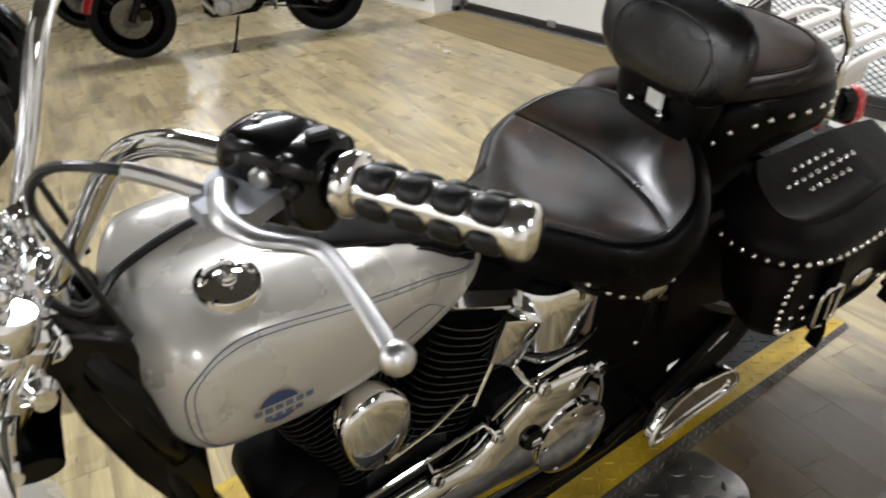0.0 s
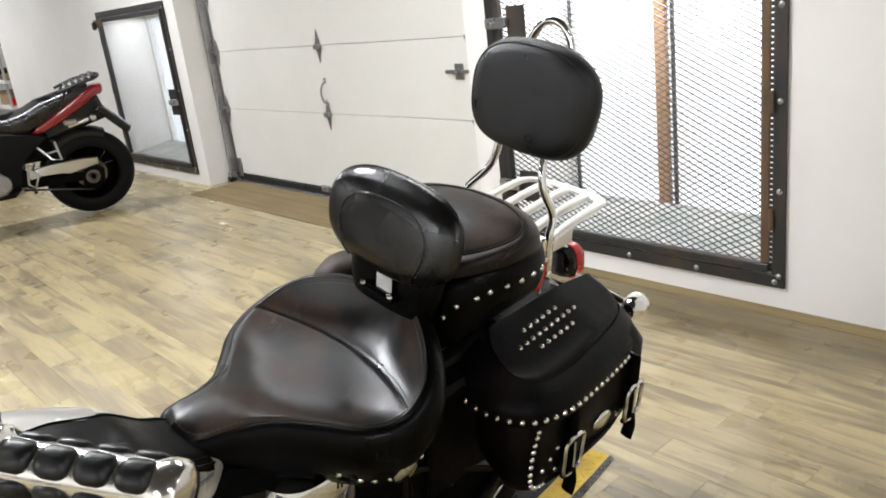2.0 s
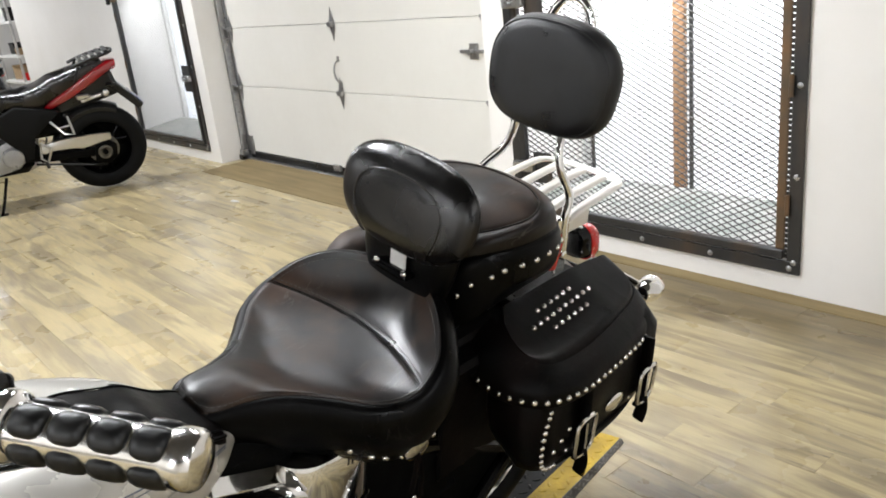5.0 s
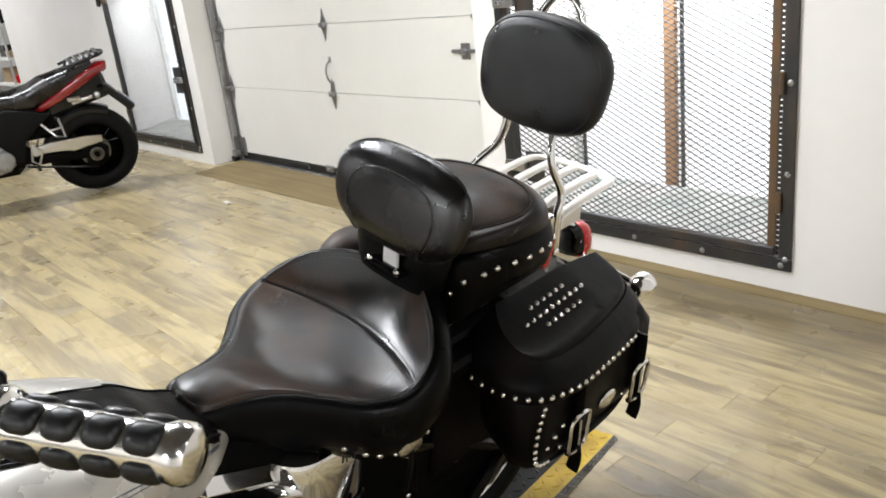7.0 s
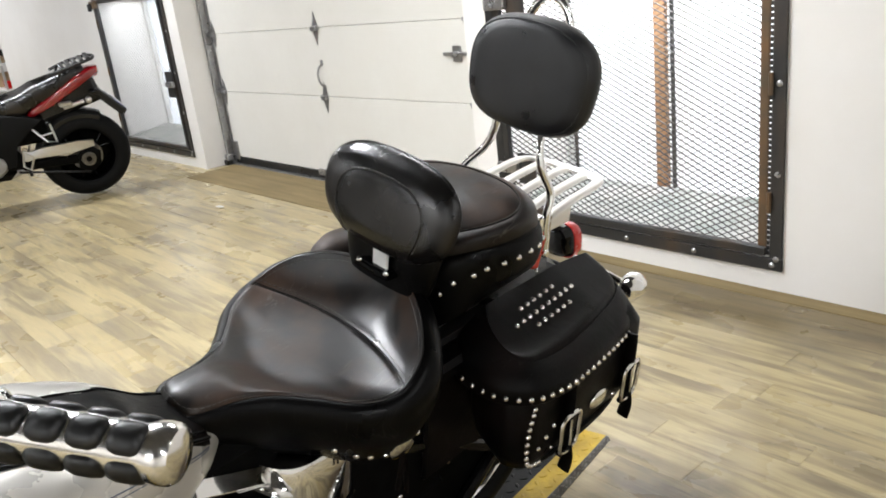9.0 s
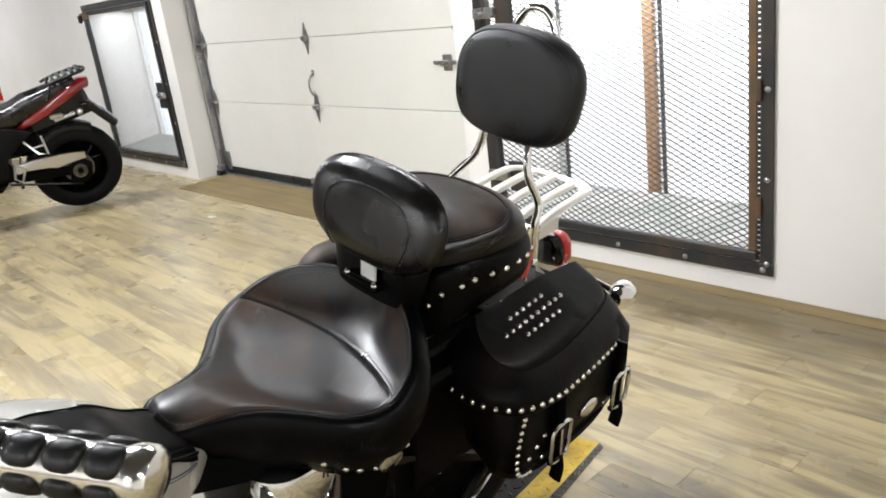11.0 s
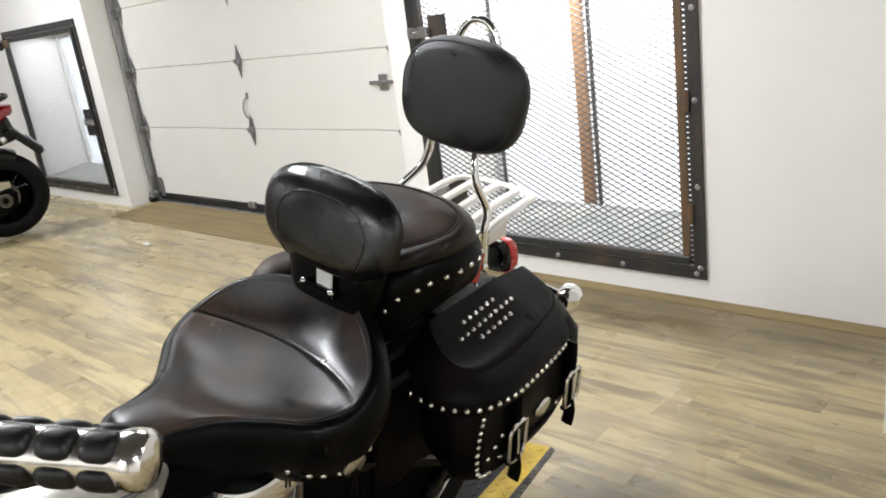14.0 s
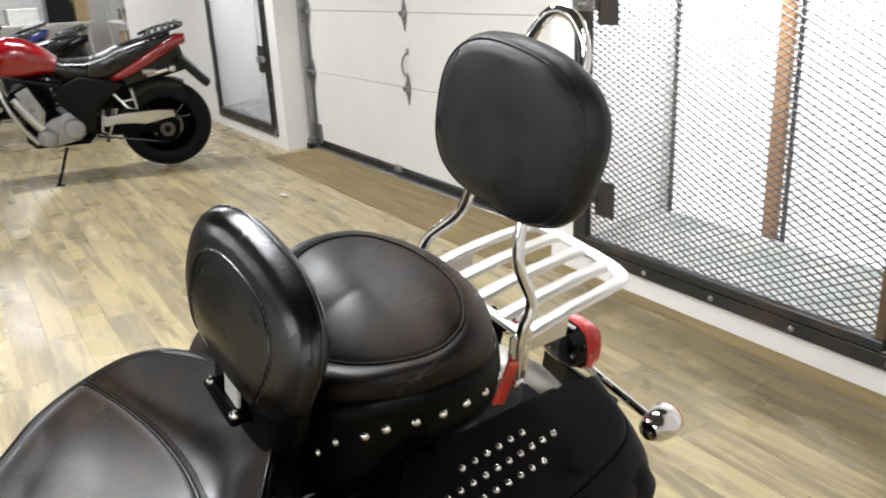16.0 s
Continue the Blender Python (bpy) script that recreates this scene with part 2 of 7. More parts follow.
M_BAG = leather("matt_black_leather", (0.0009, 0.0008, 0.0008), 0.42, 0.08, 0.20, 0.10, (0.0065, 0.0032, 0.0026))
M_VINYL = mk("black_pad_vinyl", (0.0058, 0.0062, 0.0072), 0.40, 0, (0.016, 0.0163, 0.0185), 0.8, 18, rvary=0.14, bump=0.22, bscale=520, btype="cells", spec=0.46)
M_THREAD = mk("grey_thread", (0.075, 0.070, 0.064), 0.7)
M_CHROME = mk("chrome", (0.86, 0.86, 0.86), 0.06, 1.0, (0.80, 0.79, 0.77), 0.4, 10, rvary=0.025, fine=0.02)
M_SATIN = mk("brushed_aluminium", (0.60, 0.60, 0.60), 0.33, 1.0, (0.55, 0.54, 0.53), 0.5, 14, stretch=(1, 1, 6), rvary=0.06, fine=0.06)
M_POLISH = mk("polished_grip_alloy", (0.82, 0.81, 0.79), 0.15, 1.0, (0.80, 0.78, 0.75), 0.4, 14, rvary=0.06, fine=0.04)
M_RACK = mk("satin_rack_alloy", (0.84, 0.82, 0.79), 0.36, 1.0, (0.80, 0.78, 0.75), 0.4, 14, rvary=0.06, fine=0.04)
M_STUD = mk("nickel_stud", (0.82, 0.81, 0.79), 0.16, 1.0, (0.6, 0.58, 0.55), 0.5, 60, rvary=0.08)
M_TANK = mk("pearl_silver_paint", (0.57, 0.55, 0.51), 0.28, 0.35, (0.50, 0.48, 0.44), 0.4, 5, rvary=0.03, coat=0.55, fine=0.0)
M_STRIPE = mk("blue_pinstripe", (0.09, 0.11, 0.17), 0.35, coat=1.0)
M_BLUE = mk("dark_blue_badge", (0.02, 0.05, 0.15), 0.35, coat=0.8)
M_BADGE = mk("gold_badge", (0.55, 0.42, 0.24), 0.35, 0.3)
M_BLACK = mk("gloss_black_enamel", (0.0012, 0.0012, 0.0013), 0.16, 0, (0.003, 0.003, 0.003), 0.5, 12, coat=0.1, rvary=0.05, spec=0.22)
M_WRINKLE = mk("black_crackle_coat", (0.0015, 0.0015, 0.0015), 0.5, 0.0, (0.003, 0.003, 0.003), 0.6, 20, bump=0.3, bscale=300, spec=0.05)
M_FIN = mk("machined_fin_edge", (0.22, 0.215, 0.21), 0.35, 1.0, (0.08, 0.08, 0.08), 0.8, 40)
M_RED = mk("red_lens", (0.55, 0.010, 0.008), 0.22, 0, (0.42, 0.008, 0.007), 0.5, 20, coat=0.1, spec=0.3)
M_REFLEX = mk("red_reflector", (0.55, 0.035, 0.015), 0.2, 0, (0.40, 0.02, 0.01), 0.5, 60, coat=0.7, bump=0.5, bscale=500, btype="cells")
M_AMBER = mk("amber_lens", (0.55, 0.16, 0.02), 0.15, coat=0.7)
M_GREY = mk("grey_cast_metal", (0.33, 0.345, 0.375), 0.55, 0.75, (0.27, 0.28, 0.31), 0.6, 18, bump=0.1, bscale=150)
M_PLATE_Y = mk("worn_yellow_paint", (0.44, 0.29, 0.006), 0.5, 0.0, (0.24, 0.15, 0.012), 0.75, 9, bump=0.15, bscale=90, fine=0.35, lo=0.45)
M_PLATE_K = mk("black_tread_plate", (0.003, 0.003, 0.0033), 0.36, 0.0, (0.006, 0.006, 0.006), 0.6, 9, bump=0.15, bscale=100, spec=0.14)
M_PLATE_S = mk("bare_tread_plate", (0.26, 0.25, 0.235), 0.36, 0.9, (0.07, 0.062, 0.055), 0.9, 12, bump=0.2, bscale=90)
M_FLANK = mk("grimy_tread_plate", (0.17, 0.165, 0.155), 0.40, 0.8, (0.045, 0.040, 0.035), 0.9, 12, bump=0.2, bscale=90)
M_REDPAINT = mk("red_bike_paint", (0.26, 0.003, 0.007), 0.18, 0.1, (0.12, 0.002, 0.004), 0.5, 8, coat=1.0)
M_BLUEPAINT = mk("blue_bike_paint", (0.05, 0.07, 0.28), 0.22, 0.1, coat=1.0)
M_SILVERPAINT = mk("silver_bike_paint", (0.33, 0.33, 0.335), 0.32, 0.4, coat=0.3)
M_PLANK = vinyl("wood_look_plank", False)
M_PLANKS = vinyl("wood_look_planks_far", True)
M_JOINT = mk("dark_floor_joint", (0.085, 0.064, 0.038), 0.8)
M_WHITE = mk("white_plastic", (0.78, 0.78, 0.76), 0.35)
M_SHELF = mk("grey_shelf_steel", (0.5, 0.49, 0.47), 0.45, 0.2)
M_CARD = mk("brown_card", (0.36, 0.25, 0.14), 0.8)
M_GLASS = clear("window_glass", (1, 1, 1), 0.0)
M_SHIELD = clear("clear_windscreen", (0.93, 0.95, 0.95), 0.02)
M_SKYGLOW = glow("white_overcast", (0.92, 0.96, 1.0), 0.70)
M_SKYBLUE = glow("bluish_overcast", (0.80, 0.88, 1.0), 0.74)
M_LAMP = glow("lamp_diffuser", (1.0, 0.985, 0.95), 9.0)


# ---- mesh tools ----
def catmull(pts, k=6, closed=False):
    """A smooth line through the points, k steps between two of them."""
    p = [Vector(q) for q in pts]
    n = len(p)
    out = []
    for i in range(n if closed else n - 1):
        if closed:
            a, b, c, d = p[i - 1], p[i], p[(i + 1) % n], p[(i + 2) % n]
        else:
            a, b, c, d = p[max(i - 1, 0)], p[i], p[i + 1], p[min(i + 2, n - 1)]
        for j in range(k):
            t = j / k
            out.append(0.5 * (2 * b + (c - a) * t + (2 * a - 5 * b + 4 * c - d) * t * t + (3 * b - a - 3 * c + d) * t ** 3))
    if not closed:
        out.append(p[-1])
    return out


def lerp_table(table, x):
    if x <= table[0][0]:
        return table[0][1]
    for (a, fa), (b, fb) in zip(table, table[1:]):
        if x <= b:
            t = (x - a) / (b - a)
            t = t * t * (3 - 2 * t) * 0.5 + t * 0.5
            return fa + (fb - fa) * t
    return table[-1][1]


class Geo:
    """Collects vertices and faces of one mesh."""

    def __init__(self):
        self.v, self.f = [], []

    def add(self, verts, faces):
        o = len(self.v)
        self.v += [tuple(p) for p in verts]
        self.f += [tuple(i + o for i in q) for q in faces]
        return self

    def loft(self, rings, cap=True, closed=True, cap0=None, cap1=None):
        n = len(rings[0])
        o = len(self.v)
        for r in rings:
            self.v += [tuple(p) for p in r]
        for i in range(len(rings) - 1):
            for j in range(n if closed else n - 1):
                a, b = o + i * n + j, o + i * n + (j + 1) % n
                self.f.append((a, b, b + n, a + n))
        if cap if cap0 is None else cap0:
            self.f.append(tuple(o + j for j in reversed(range(n))))
        if cap if cap1 is None else cap1:
            self.f.append(tuple(o + (len(rings) - 1) * n + j for j in range(n)))
        return self

    def tube(self, path, r, n=10, closed=False, flat=1.0, cap=True):
        """A round bar along a line; r is one radius or one for each point; flat squeezes it across."""
        path = [Vector(p) for p in path]
        m = len(path)
        rad = r if isinstance(r, (list, tuple)) else [r] * m
        tang = []
        for i in range(m):
            a, b = (path[i - 1], path[(i + 1) % m]) if closed else (path[max(i - 1, 0)], path[min(i + 1, m - 1)])
            d = b - a
            tang.append(d.normalized() if d.length > 1e-9 else Vector((0, 0, 1)))
        up = Vector((0, 0, 1)) if abs(tang[0].z) < 0.9 else Vector((1, 0, 0))
        side = tang[0].cross(up).normalized()
        rings = []
        for i in range(m):
            side = (side - tang[i] * side.dot(tang[i])).normalized()
            other = tang[i].cross(side)
            rings.append([path[i] + (side * math.cos(2 * math.pi * j / n) + other * (flat * math.sin(2 * math.pi * j / n))) * rad[i] for j in range(n)])
        if closed:
            rings.append(rings[0])
        return self.loft(rings, cap=cap and not closed)

    def cyl(self, a, b, r, r2=None, n=20):
        return self.tube([a, b], [r, r if r2 is None else r2], n)

    def lathe(self, profile, at, axis, n=24):
        """A turned body: (radius, distance along the axis) from one end to the other."""
        axis = Vector(axis).normalized()
        side = axis.cross(Vector((0, 0, 1)) if abs(axis.z) < 0.9 else Vector((1, 0, 0))).normalized()
        other = axis.cross(side)
        at = Vector(at)
        rings = [[at + axis * h + (side * math.cos(2 * math.pi * j / n) + other * math.sin(2 * math.pi * j / n)) * max(r, 1e-4) for j in range(n)] for r, h in profile]
        return self.loft(rings)

    def dome(self, at, normal, r, h=None, n=8):
        h = r * 0.7 if h is None else h
        return self.lathe([(r, 0), (r * 0.94, h * 0.4), (r * 0.6, h * 0.85), (r * 0.2, h)], at, normal, n)

    def ball(self, at, r, n=16, sq=(1, 1, 1)):
        rings = []
        k = n // 2
        for i in range(k + 1):
            a = math.pi * (i + (0.02 if i == 0 else -0.02 if i == k else 0)) / k
            rings.append([(at[0] + r * sq[0] * math.sin(a) * math.cos(2 * math.pi * j / n), at[1] + r * sq[1] * math.sin(a) * math.sin(2 * math.pi * j / n), at[2] - r * sq[2] * math.cos(a)) for j in range(n)])
        return self.loft(rings)

    def box(self, x0, x1, y0, y1, z0, z1, bevel=0.0, m=None):
        """A block with chamfered edges."""
        c = Vector(((x0 + x1) / 2, (y0 + y1) / 2, (z0 + z1) / 2))
        h = Vector(((x1 - x0) / 2, (y1 - y0) / 2, (z1 - z0) / 2))
        b = min(bevel, h.x * 0.95, h.y * 0.95, h.z * 0.95)
        if b <= 0:
            vs = [Vector((sx * h.x, sy * h.y, sz * h.z)) for sx in (-1, 1) for sy in (-1, 1) for sz in (-1, 1)]
            fs = [(0, 1, 3, 2), (4, 6, 7, 5), (0, 4, 5, 1), (2, 3, 7, 6), (0, 2, 6, 4), (1, 5, 7, 3)]
        else:
            vs, idx = [], {}
            for sx in (-1, 1):
                for sy in (-1, 1):
                    for sz in (-1, 1):
                        for ax in range(3):
                            p = Vector((sx * (h.x - b), sy * (h.y - b), sz * (h.z - b)))
                            p[ax] = (sx, sy, sz)[ax] * h[ax]
                            idx[sx, sy, sz, ax] = len(vs)
                            vs.append(p)
            fs = []
            for ax in range(3):
                o = [a for a in range(3) if a != ax]
                for s in (-1, 1):
                    q = []
                    for t0, t1 in ((-1, -1), (1, -1), (1, 1), (-1, 1)):
                        k = [0, 0, 0]
                        k[ax], k[o[0]], k[o[1]] = s, t0, t1
                        q.append(idx[k[0], k[1], k[2], ax])
                    fs.append(tuple(q if (s > 0) == (ax != 1) else reversed(q)))
            for ax in range(3):
                o = [a for a in range(3) if a != ax]
                for t0 in (-1, 1):
                    for t1 in (-1, 1):
                        q = []
                        for s, face in ((-1, o[0]), (1, o[0]), (1, o[1]), (-1, o[1])):
                            k = [0, 0, 0]
                            k[ax], k[o[0]], k[o[1]] = s, t0, t1
                            q.append(idx[k[0], k[1], k[2], face])
                        fs.append(tuple(q))
            for sx in (-1, 1):
                for sy in (-1, 1):
                    for sz in (-1, 1):
                        fs.append(tuple(idx[sx, sy, sz, a] for a in range(3)))
        vs = [p + c for p in vs]
        if m is not None:
            vs = [m @ p for p in vs]
        return self.add(vs, fs)

    def slab(self, outline, axis, a, b, inset=0.0):
        """A flat outline, drawn in the two other axes, from a to b along an axis; inset rounds both rims."""
        def put(p, h):
            q = [0, 0, 0]
            o = [k for k in range(3) if k != axis]
            q[o[0]], q[o[1]], q[axis] = p[0], p[1], h
            return q
        if inset <= 0:
            return self.loft([[put(p, a) for p in outline], [put(p, b) for p in outline]])
        cx = sum(p[0] for p in outline) / len(outline)
        cy = sum(p[1] for p in outline) / len(outline)

        def shrink(d):
            out = []
            for p in outline:
                dx, dy = p[0] - cx, p[1] - cy
                ln = math.hypot(dx, dy) or 1
                out.append((p[0] - dx / ln * d, p[1] - dy / ln * d))
            return out
        s = 1 if b > a else -1
        st = [(inset, a), (inset * 0.3, a + s * inset * 0.3), (0, a + s * inset), (0, b - s * inset), (inset * 0.3, b - s * inset * 0.3), (inset, b)]
        return self.loft([[put(p, h) for p in shrink(d)] for d, h in st])

    def mesh(self, name, flip=False, smooth=35):
        me = bpy.data.meshes.new(name)
        vs = [(-x, y, z) for x, y, z in self.v] if flip else self.v
        me.from_pydata(vs, [], self.f)
        bm = bmesh.new()
        bm.from_mesh(me)
        bmesh.ops.recalc_face_normals(bm, faces=bm.faces)
        bm.to_mesh(me)
        bm.free()
        if smooth:
            me.polygons.foreach_set("use_smooth", [True] * len(me.polygons))
            me.set_sharp_from_angle(angle=radians(smooth))
        me.update()
        return me


def part(name, g, material, parent=None, label="", flip=False, smooth=35):
    ob = new(name, g.mesh(name, flip, smooth))
    ob.data.materials.append(material)
    ob.parent = parent
    return tagged(ob, label)


def bp(name, g, material, parent, label="", smooth=35):
    """A part of a motorcycle, drawn with x towards its tail, y towards its left side and z up."""
    return part(name, g, material, parent, label, True, smooth)


def thing(name, label, category, group="", kind="", at=None):
    ob = new(name)
    if at is not None:
        ob.matrix_world = at
    return tagged(ob, label, category, group, kind)


def solid(name, g, material, label, category, group="", kind=""):
    return tagged(part(name, g, material), label, category, group, kind)


# ---- setting ----
CEILING = 2.9


def wall(name, boxes, material=None, label="white painted wall"):
    g = Geo()
    for b in boxes:
        g.box(*b)
    return tagged(part(name, g, material or M_WALL, smooth=0), label, "wall", kind="structure")


# x0, x1, y0, y1, z0, z1; the openings of the two grilled windows and of the garage door go right through
WL, WR = (-7.93, -6.47, 0.17, 1.48), (-2.60, -1.222, 0.17, 1.48)
wall("wall_north_left", [(-11.75, WL[0], 3.15, 3.65, 0, CEILING), (WL[1], -6.22, 3.15, 3.65, 0, CEILING),
                         (WL[0], WL[1], 3.15, 3.65, 0, WL[2]), (WL[0], WL[1], 3.15, 3.65, WL[3], CEILING)])
wall("wall_north_right", [(-2.83, WR[0], 3.13, 3.65, 0, CEILING), (WR[1], -0.33, 3.13, 3.65, 0, CEILING),
                          (WR[0], WR[1], 3.13, 3.65, 0, WR[2]), (WR[0], WR[1], 3.13, 3.65, WR[3], CEILING)])
wall("wall_over_garage_door", [(-6.22, -2.83, 3.15, 3.65, 2.55, CEILING)])
wall("wall_pier", [(-0.33, 3.6, 2.43, 3.65, 0, CEILING)], label="white painted pier beside the window")
wall("wall_east", [(3.6, 3.8, -5.2, 3.65, 0, CEILING)])
wall("wall_south", [(-15.0, 3.6, -5.2, -5.0, 0, CEILING)])
wall("wall_west", [(-15.2, -15.0, -5.2, 5.2, 0, CEILING)])
wall("wall_alcove", [(-15.0, -11.75, 5.0, 5.2, 0, CEILING), (-11.95, -11.75, 3.65, 5.0, 0, CEILING)])
# out of view; kept dark to hold down ambient light and reflections
tagged(part("ceiling", Geo().box(-15.2, 3.8, -5.2, 5.2, CEILING, CEILING + 0.12), M_CEIL, smooth=0), "plain unseen ceiling kept dark", "ceiling", kind="structure")
ground = tagged(part("ground", Geo().box(-60, 60, -60, 60, -0.30, -0.02), M_SILL, smooth=0), "bare concrete ground slab", "ground", kind="structure")


def lamp_at(x, y, turned, watts):
    m = pose(x, y, CEILING, 0, 0, 90 if turned else 0)
    t = thing("ceiling_light", "unseen long white ceiling light with a glowing diffuser", "ceiling light", "ceiling lights", at=m)
    part("housing", Geo().box(-0.62, 0.62, -0.11, 0.11, -0.05, 0, 0.008), M_WHITE, t)
    part("diffuser", Geo().box(-0.60, 0.60, -0.09, 0.09, -0.085, -0.052, 0.012), M_LAMP, t)
    a = area("unseen_ceiling_lamp", (x, y, CEILING - 0.11), (x, y, 0), 0.2 if turned else 1.2, 1.2 if turned else 0.2, watts, (0.935, 0.96, 1.0))
    return t, a


# unseen lamps; x -2.75, -2.0, -6.55 match highlights and shadow, others are added fill
for lx, ly, lw in ((-2.75, 0.88, 116), (-2.0, 2.25, 20), (1.7, 1.2, 10), (-6.55, 1.55, 86), (-10.6, 1.2, 60), (2.5, -0.8, 50), (0.8, -3.9, 92), (-2.6, -3.9, 112), (-6.0, -2.6, 70), (-12.8, 2.0, 60)):
    lamp_at(lx, ly, lx in (-2.75, -6.55), lw)


# ---- grilled windows ----
def lattice(x0, x1, z0, z1, y, lw, sw, strand, depth):
    """Expanded metal: rows of zigzag strands that meet at flat knuckles."""
    g = Geo()
    rows = int((z1 - z0) / (sw / 2))
    cols = int((x1 - x0) / (lw / 2))
    for i in range(rows):
        zc = z0 + (i + 0.5) * sw / 2
        pts = []
        for j in range(cols + 1):
            up = (i + j) % 2
            pts.append((x0 + j * (x1 - x0) / cols, zc + (sw / 4 if up else -sw / 4) * 0.86, y + (0.0025 if up else -0.0025)))
        rings = []
        for px, pz, py in pts:
            rings.append([(px, py - depth / 2, pz - strand / 2), (px, py + depth / 2, pz - strand / 2 + 0.001), (px, py + depth / 2, pz + strand / 2), (px, py - depth / 2, pz + strand / 2 - 0.001)])
        g.loft(rings, cap=False)
    return g


def grille(x0, x1, z0, z1, y, latch_right, mesh_size):
    t = thing("window_grille", "dark steel security grille of expanded metal bolted over a window", "security grille", "window grilles", at=pose((x0 + x1) / 2, y, 0))
    cx = (x0 + x1) / 2
    a, b = x0 - cx, x1 - cx
    w, d = 0.052, 0.012
    for nm, bx in (("frame_bar", (a, b, -d, 0, z0, z0 + w)), ("frame_bar", (a, b, -d, 0, z1 - w, z1)),
                   ("frame_bar", (a, a + w, -d, 0, z0 + w, z1 - w)), ("frame_bar", (b - w, b, -d, 0, z0 + w, z1 - w))):
        part(nm, Geo().box(*bx, 0.003), M_STEEL, t)
    # swinging leaf of angle steel inside the fixed frame, with a slot of daylight at the hinge side
    i = w + 0.008
    la, lb, lz0, lz1 = a + i, b - i, z0 + i, z1 - i
    lw = 0.036
    leaf_parts = []
    if not latch_right:
        lb -= 0.004
        tabs = Geo()
        for j in range(64):
            zc = lz0 + (lz1 - lz0) * (j + 0.5) / 64
            tabs.box(lb - 0.001, b - w + 0.001, -0.006, -0.001, zc - 0.0080, zc + 0.0080)
        part("slotted_strip", tabs, M_STEEL, t, "steel strip with a row of daylight slots", smooth=0)["kind"] = "stuff"
    for bx in ((la, lb, -0.022, 0.012, lz0, lz0 + lw), (la, lb, -0.022, 0.012, lz1 - lw, lz1), (la, la + lw, -0.022, 0.012, lz0 + lw, lz1 - lw), (lb - lw, lb, -0.012 if not latch_right else -0.022, 0.0 if not latch_right else 0.012, lz0 + lw, lz1 - lw)):
        leaf_parts.append(part("leaf_bar", Geo().box(*bx, 0.004), M_RUSTY if not latch_right and bx[0] > 0 else M_STEEL, t, "rust-stained steel leaf bar" if not latch_right and bx[0] > 0 else ""))
    net = part("steel_mesh", lattice(la + 0.02, lb - 0.02, lz0 + 0.02, lz1 - 0.02, 0.016, *mesh_size), M_MESH, t, "dark expanded steel mesh", smooth=0)
    net["kind"] = "stuff"
    k = 5
    for j in range(k):
        for xx, zz in (((a + 0.10) + (b - a - 0.14) * j / (k - 1), z0 + 0.024), (b - 0.024, z0 + 0.05 + (z1 - z0 - 0.1) * j / (k - 1))):
            part("bolt", Geo().dome((xx, -d, zz), (0, -1, 0), 0.0125, 0.008, 8), M_GALV, t, "bright bolt head")
    side = lb - 0.01 if latch_right else la + 0.01
    s = -1 if latch_right else 1
    for zc in ((0.72,) if latch_right else (0.383, 1.168)):
        p0, p1, ph_ = (0.0, 0.14, 0.11) if latch_right else (0.088, 0.205, 0.077)
        plate = part("latch_plate", Geo().box(min(side + s * p0, side + s * p1), max(side + s * p0, side + s * p1), -0.030, -0.022, zc - ph_, zc + ph_, 0.003), M_STEEL, t, "dark steel latch plate")
        bx0 = side - s * 0.03
        part("latch_body", Geo().box(min(bx0, bx0 + s * 0.135), max(bx0, bx0 + s * 0.135), -0.062, -0.030, zc - 0.022, zc + 0.028, 0.006), M_GALV, plate, "galvanised latch body")
        part("latch_knob", Geo().cyl((side + s * 0.03, -0.062, zc), (side + s * 0.03, -0.088, zc), 0.010), M_GALV, plate)
    if latch_right:
        hasp = part("hasp", Geo().box(a + 0.06, a + 0.19, -0.07, -0.024, z1 - 0.14, z1 - 0.07, 0.01), M_RUSTY, t, "dark rusty hasp")
        part("padlock", Geo().box(a + 0.10, a + 0.15, -0.10, -0.07, z1 - 0.16, z1 - 0.09, 0.008), M_BLACK, hasp)
    hinge_x = a + w if latch_right else b - w
    for zc in (z0 + 0.28, (z0 + z1) / 2, z1 - 0.28):
        part("hinge", Geo().cyl((hinge_x, -0.022, zc - 0.04), (hinge_x, -0.022, zc + 0.04), 0.009, n=10), M_RUSTY, t)
    return t


grille(-2.665, -1.163, 0.09, 1.55, 3.128, False, (0.052, 0.0262, 0.0040, 0.006))
grille(-7.99, -6.40, 0.09, 1.55, 3.148, True, (0.060, 0.038, 0.0022, 0.004))


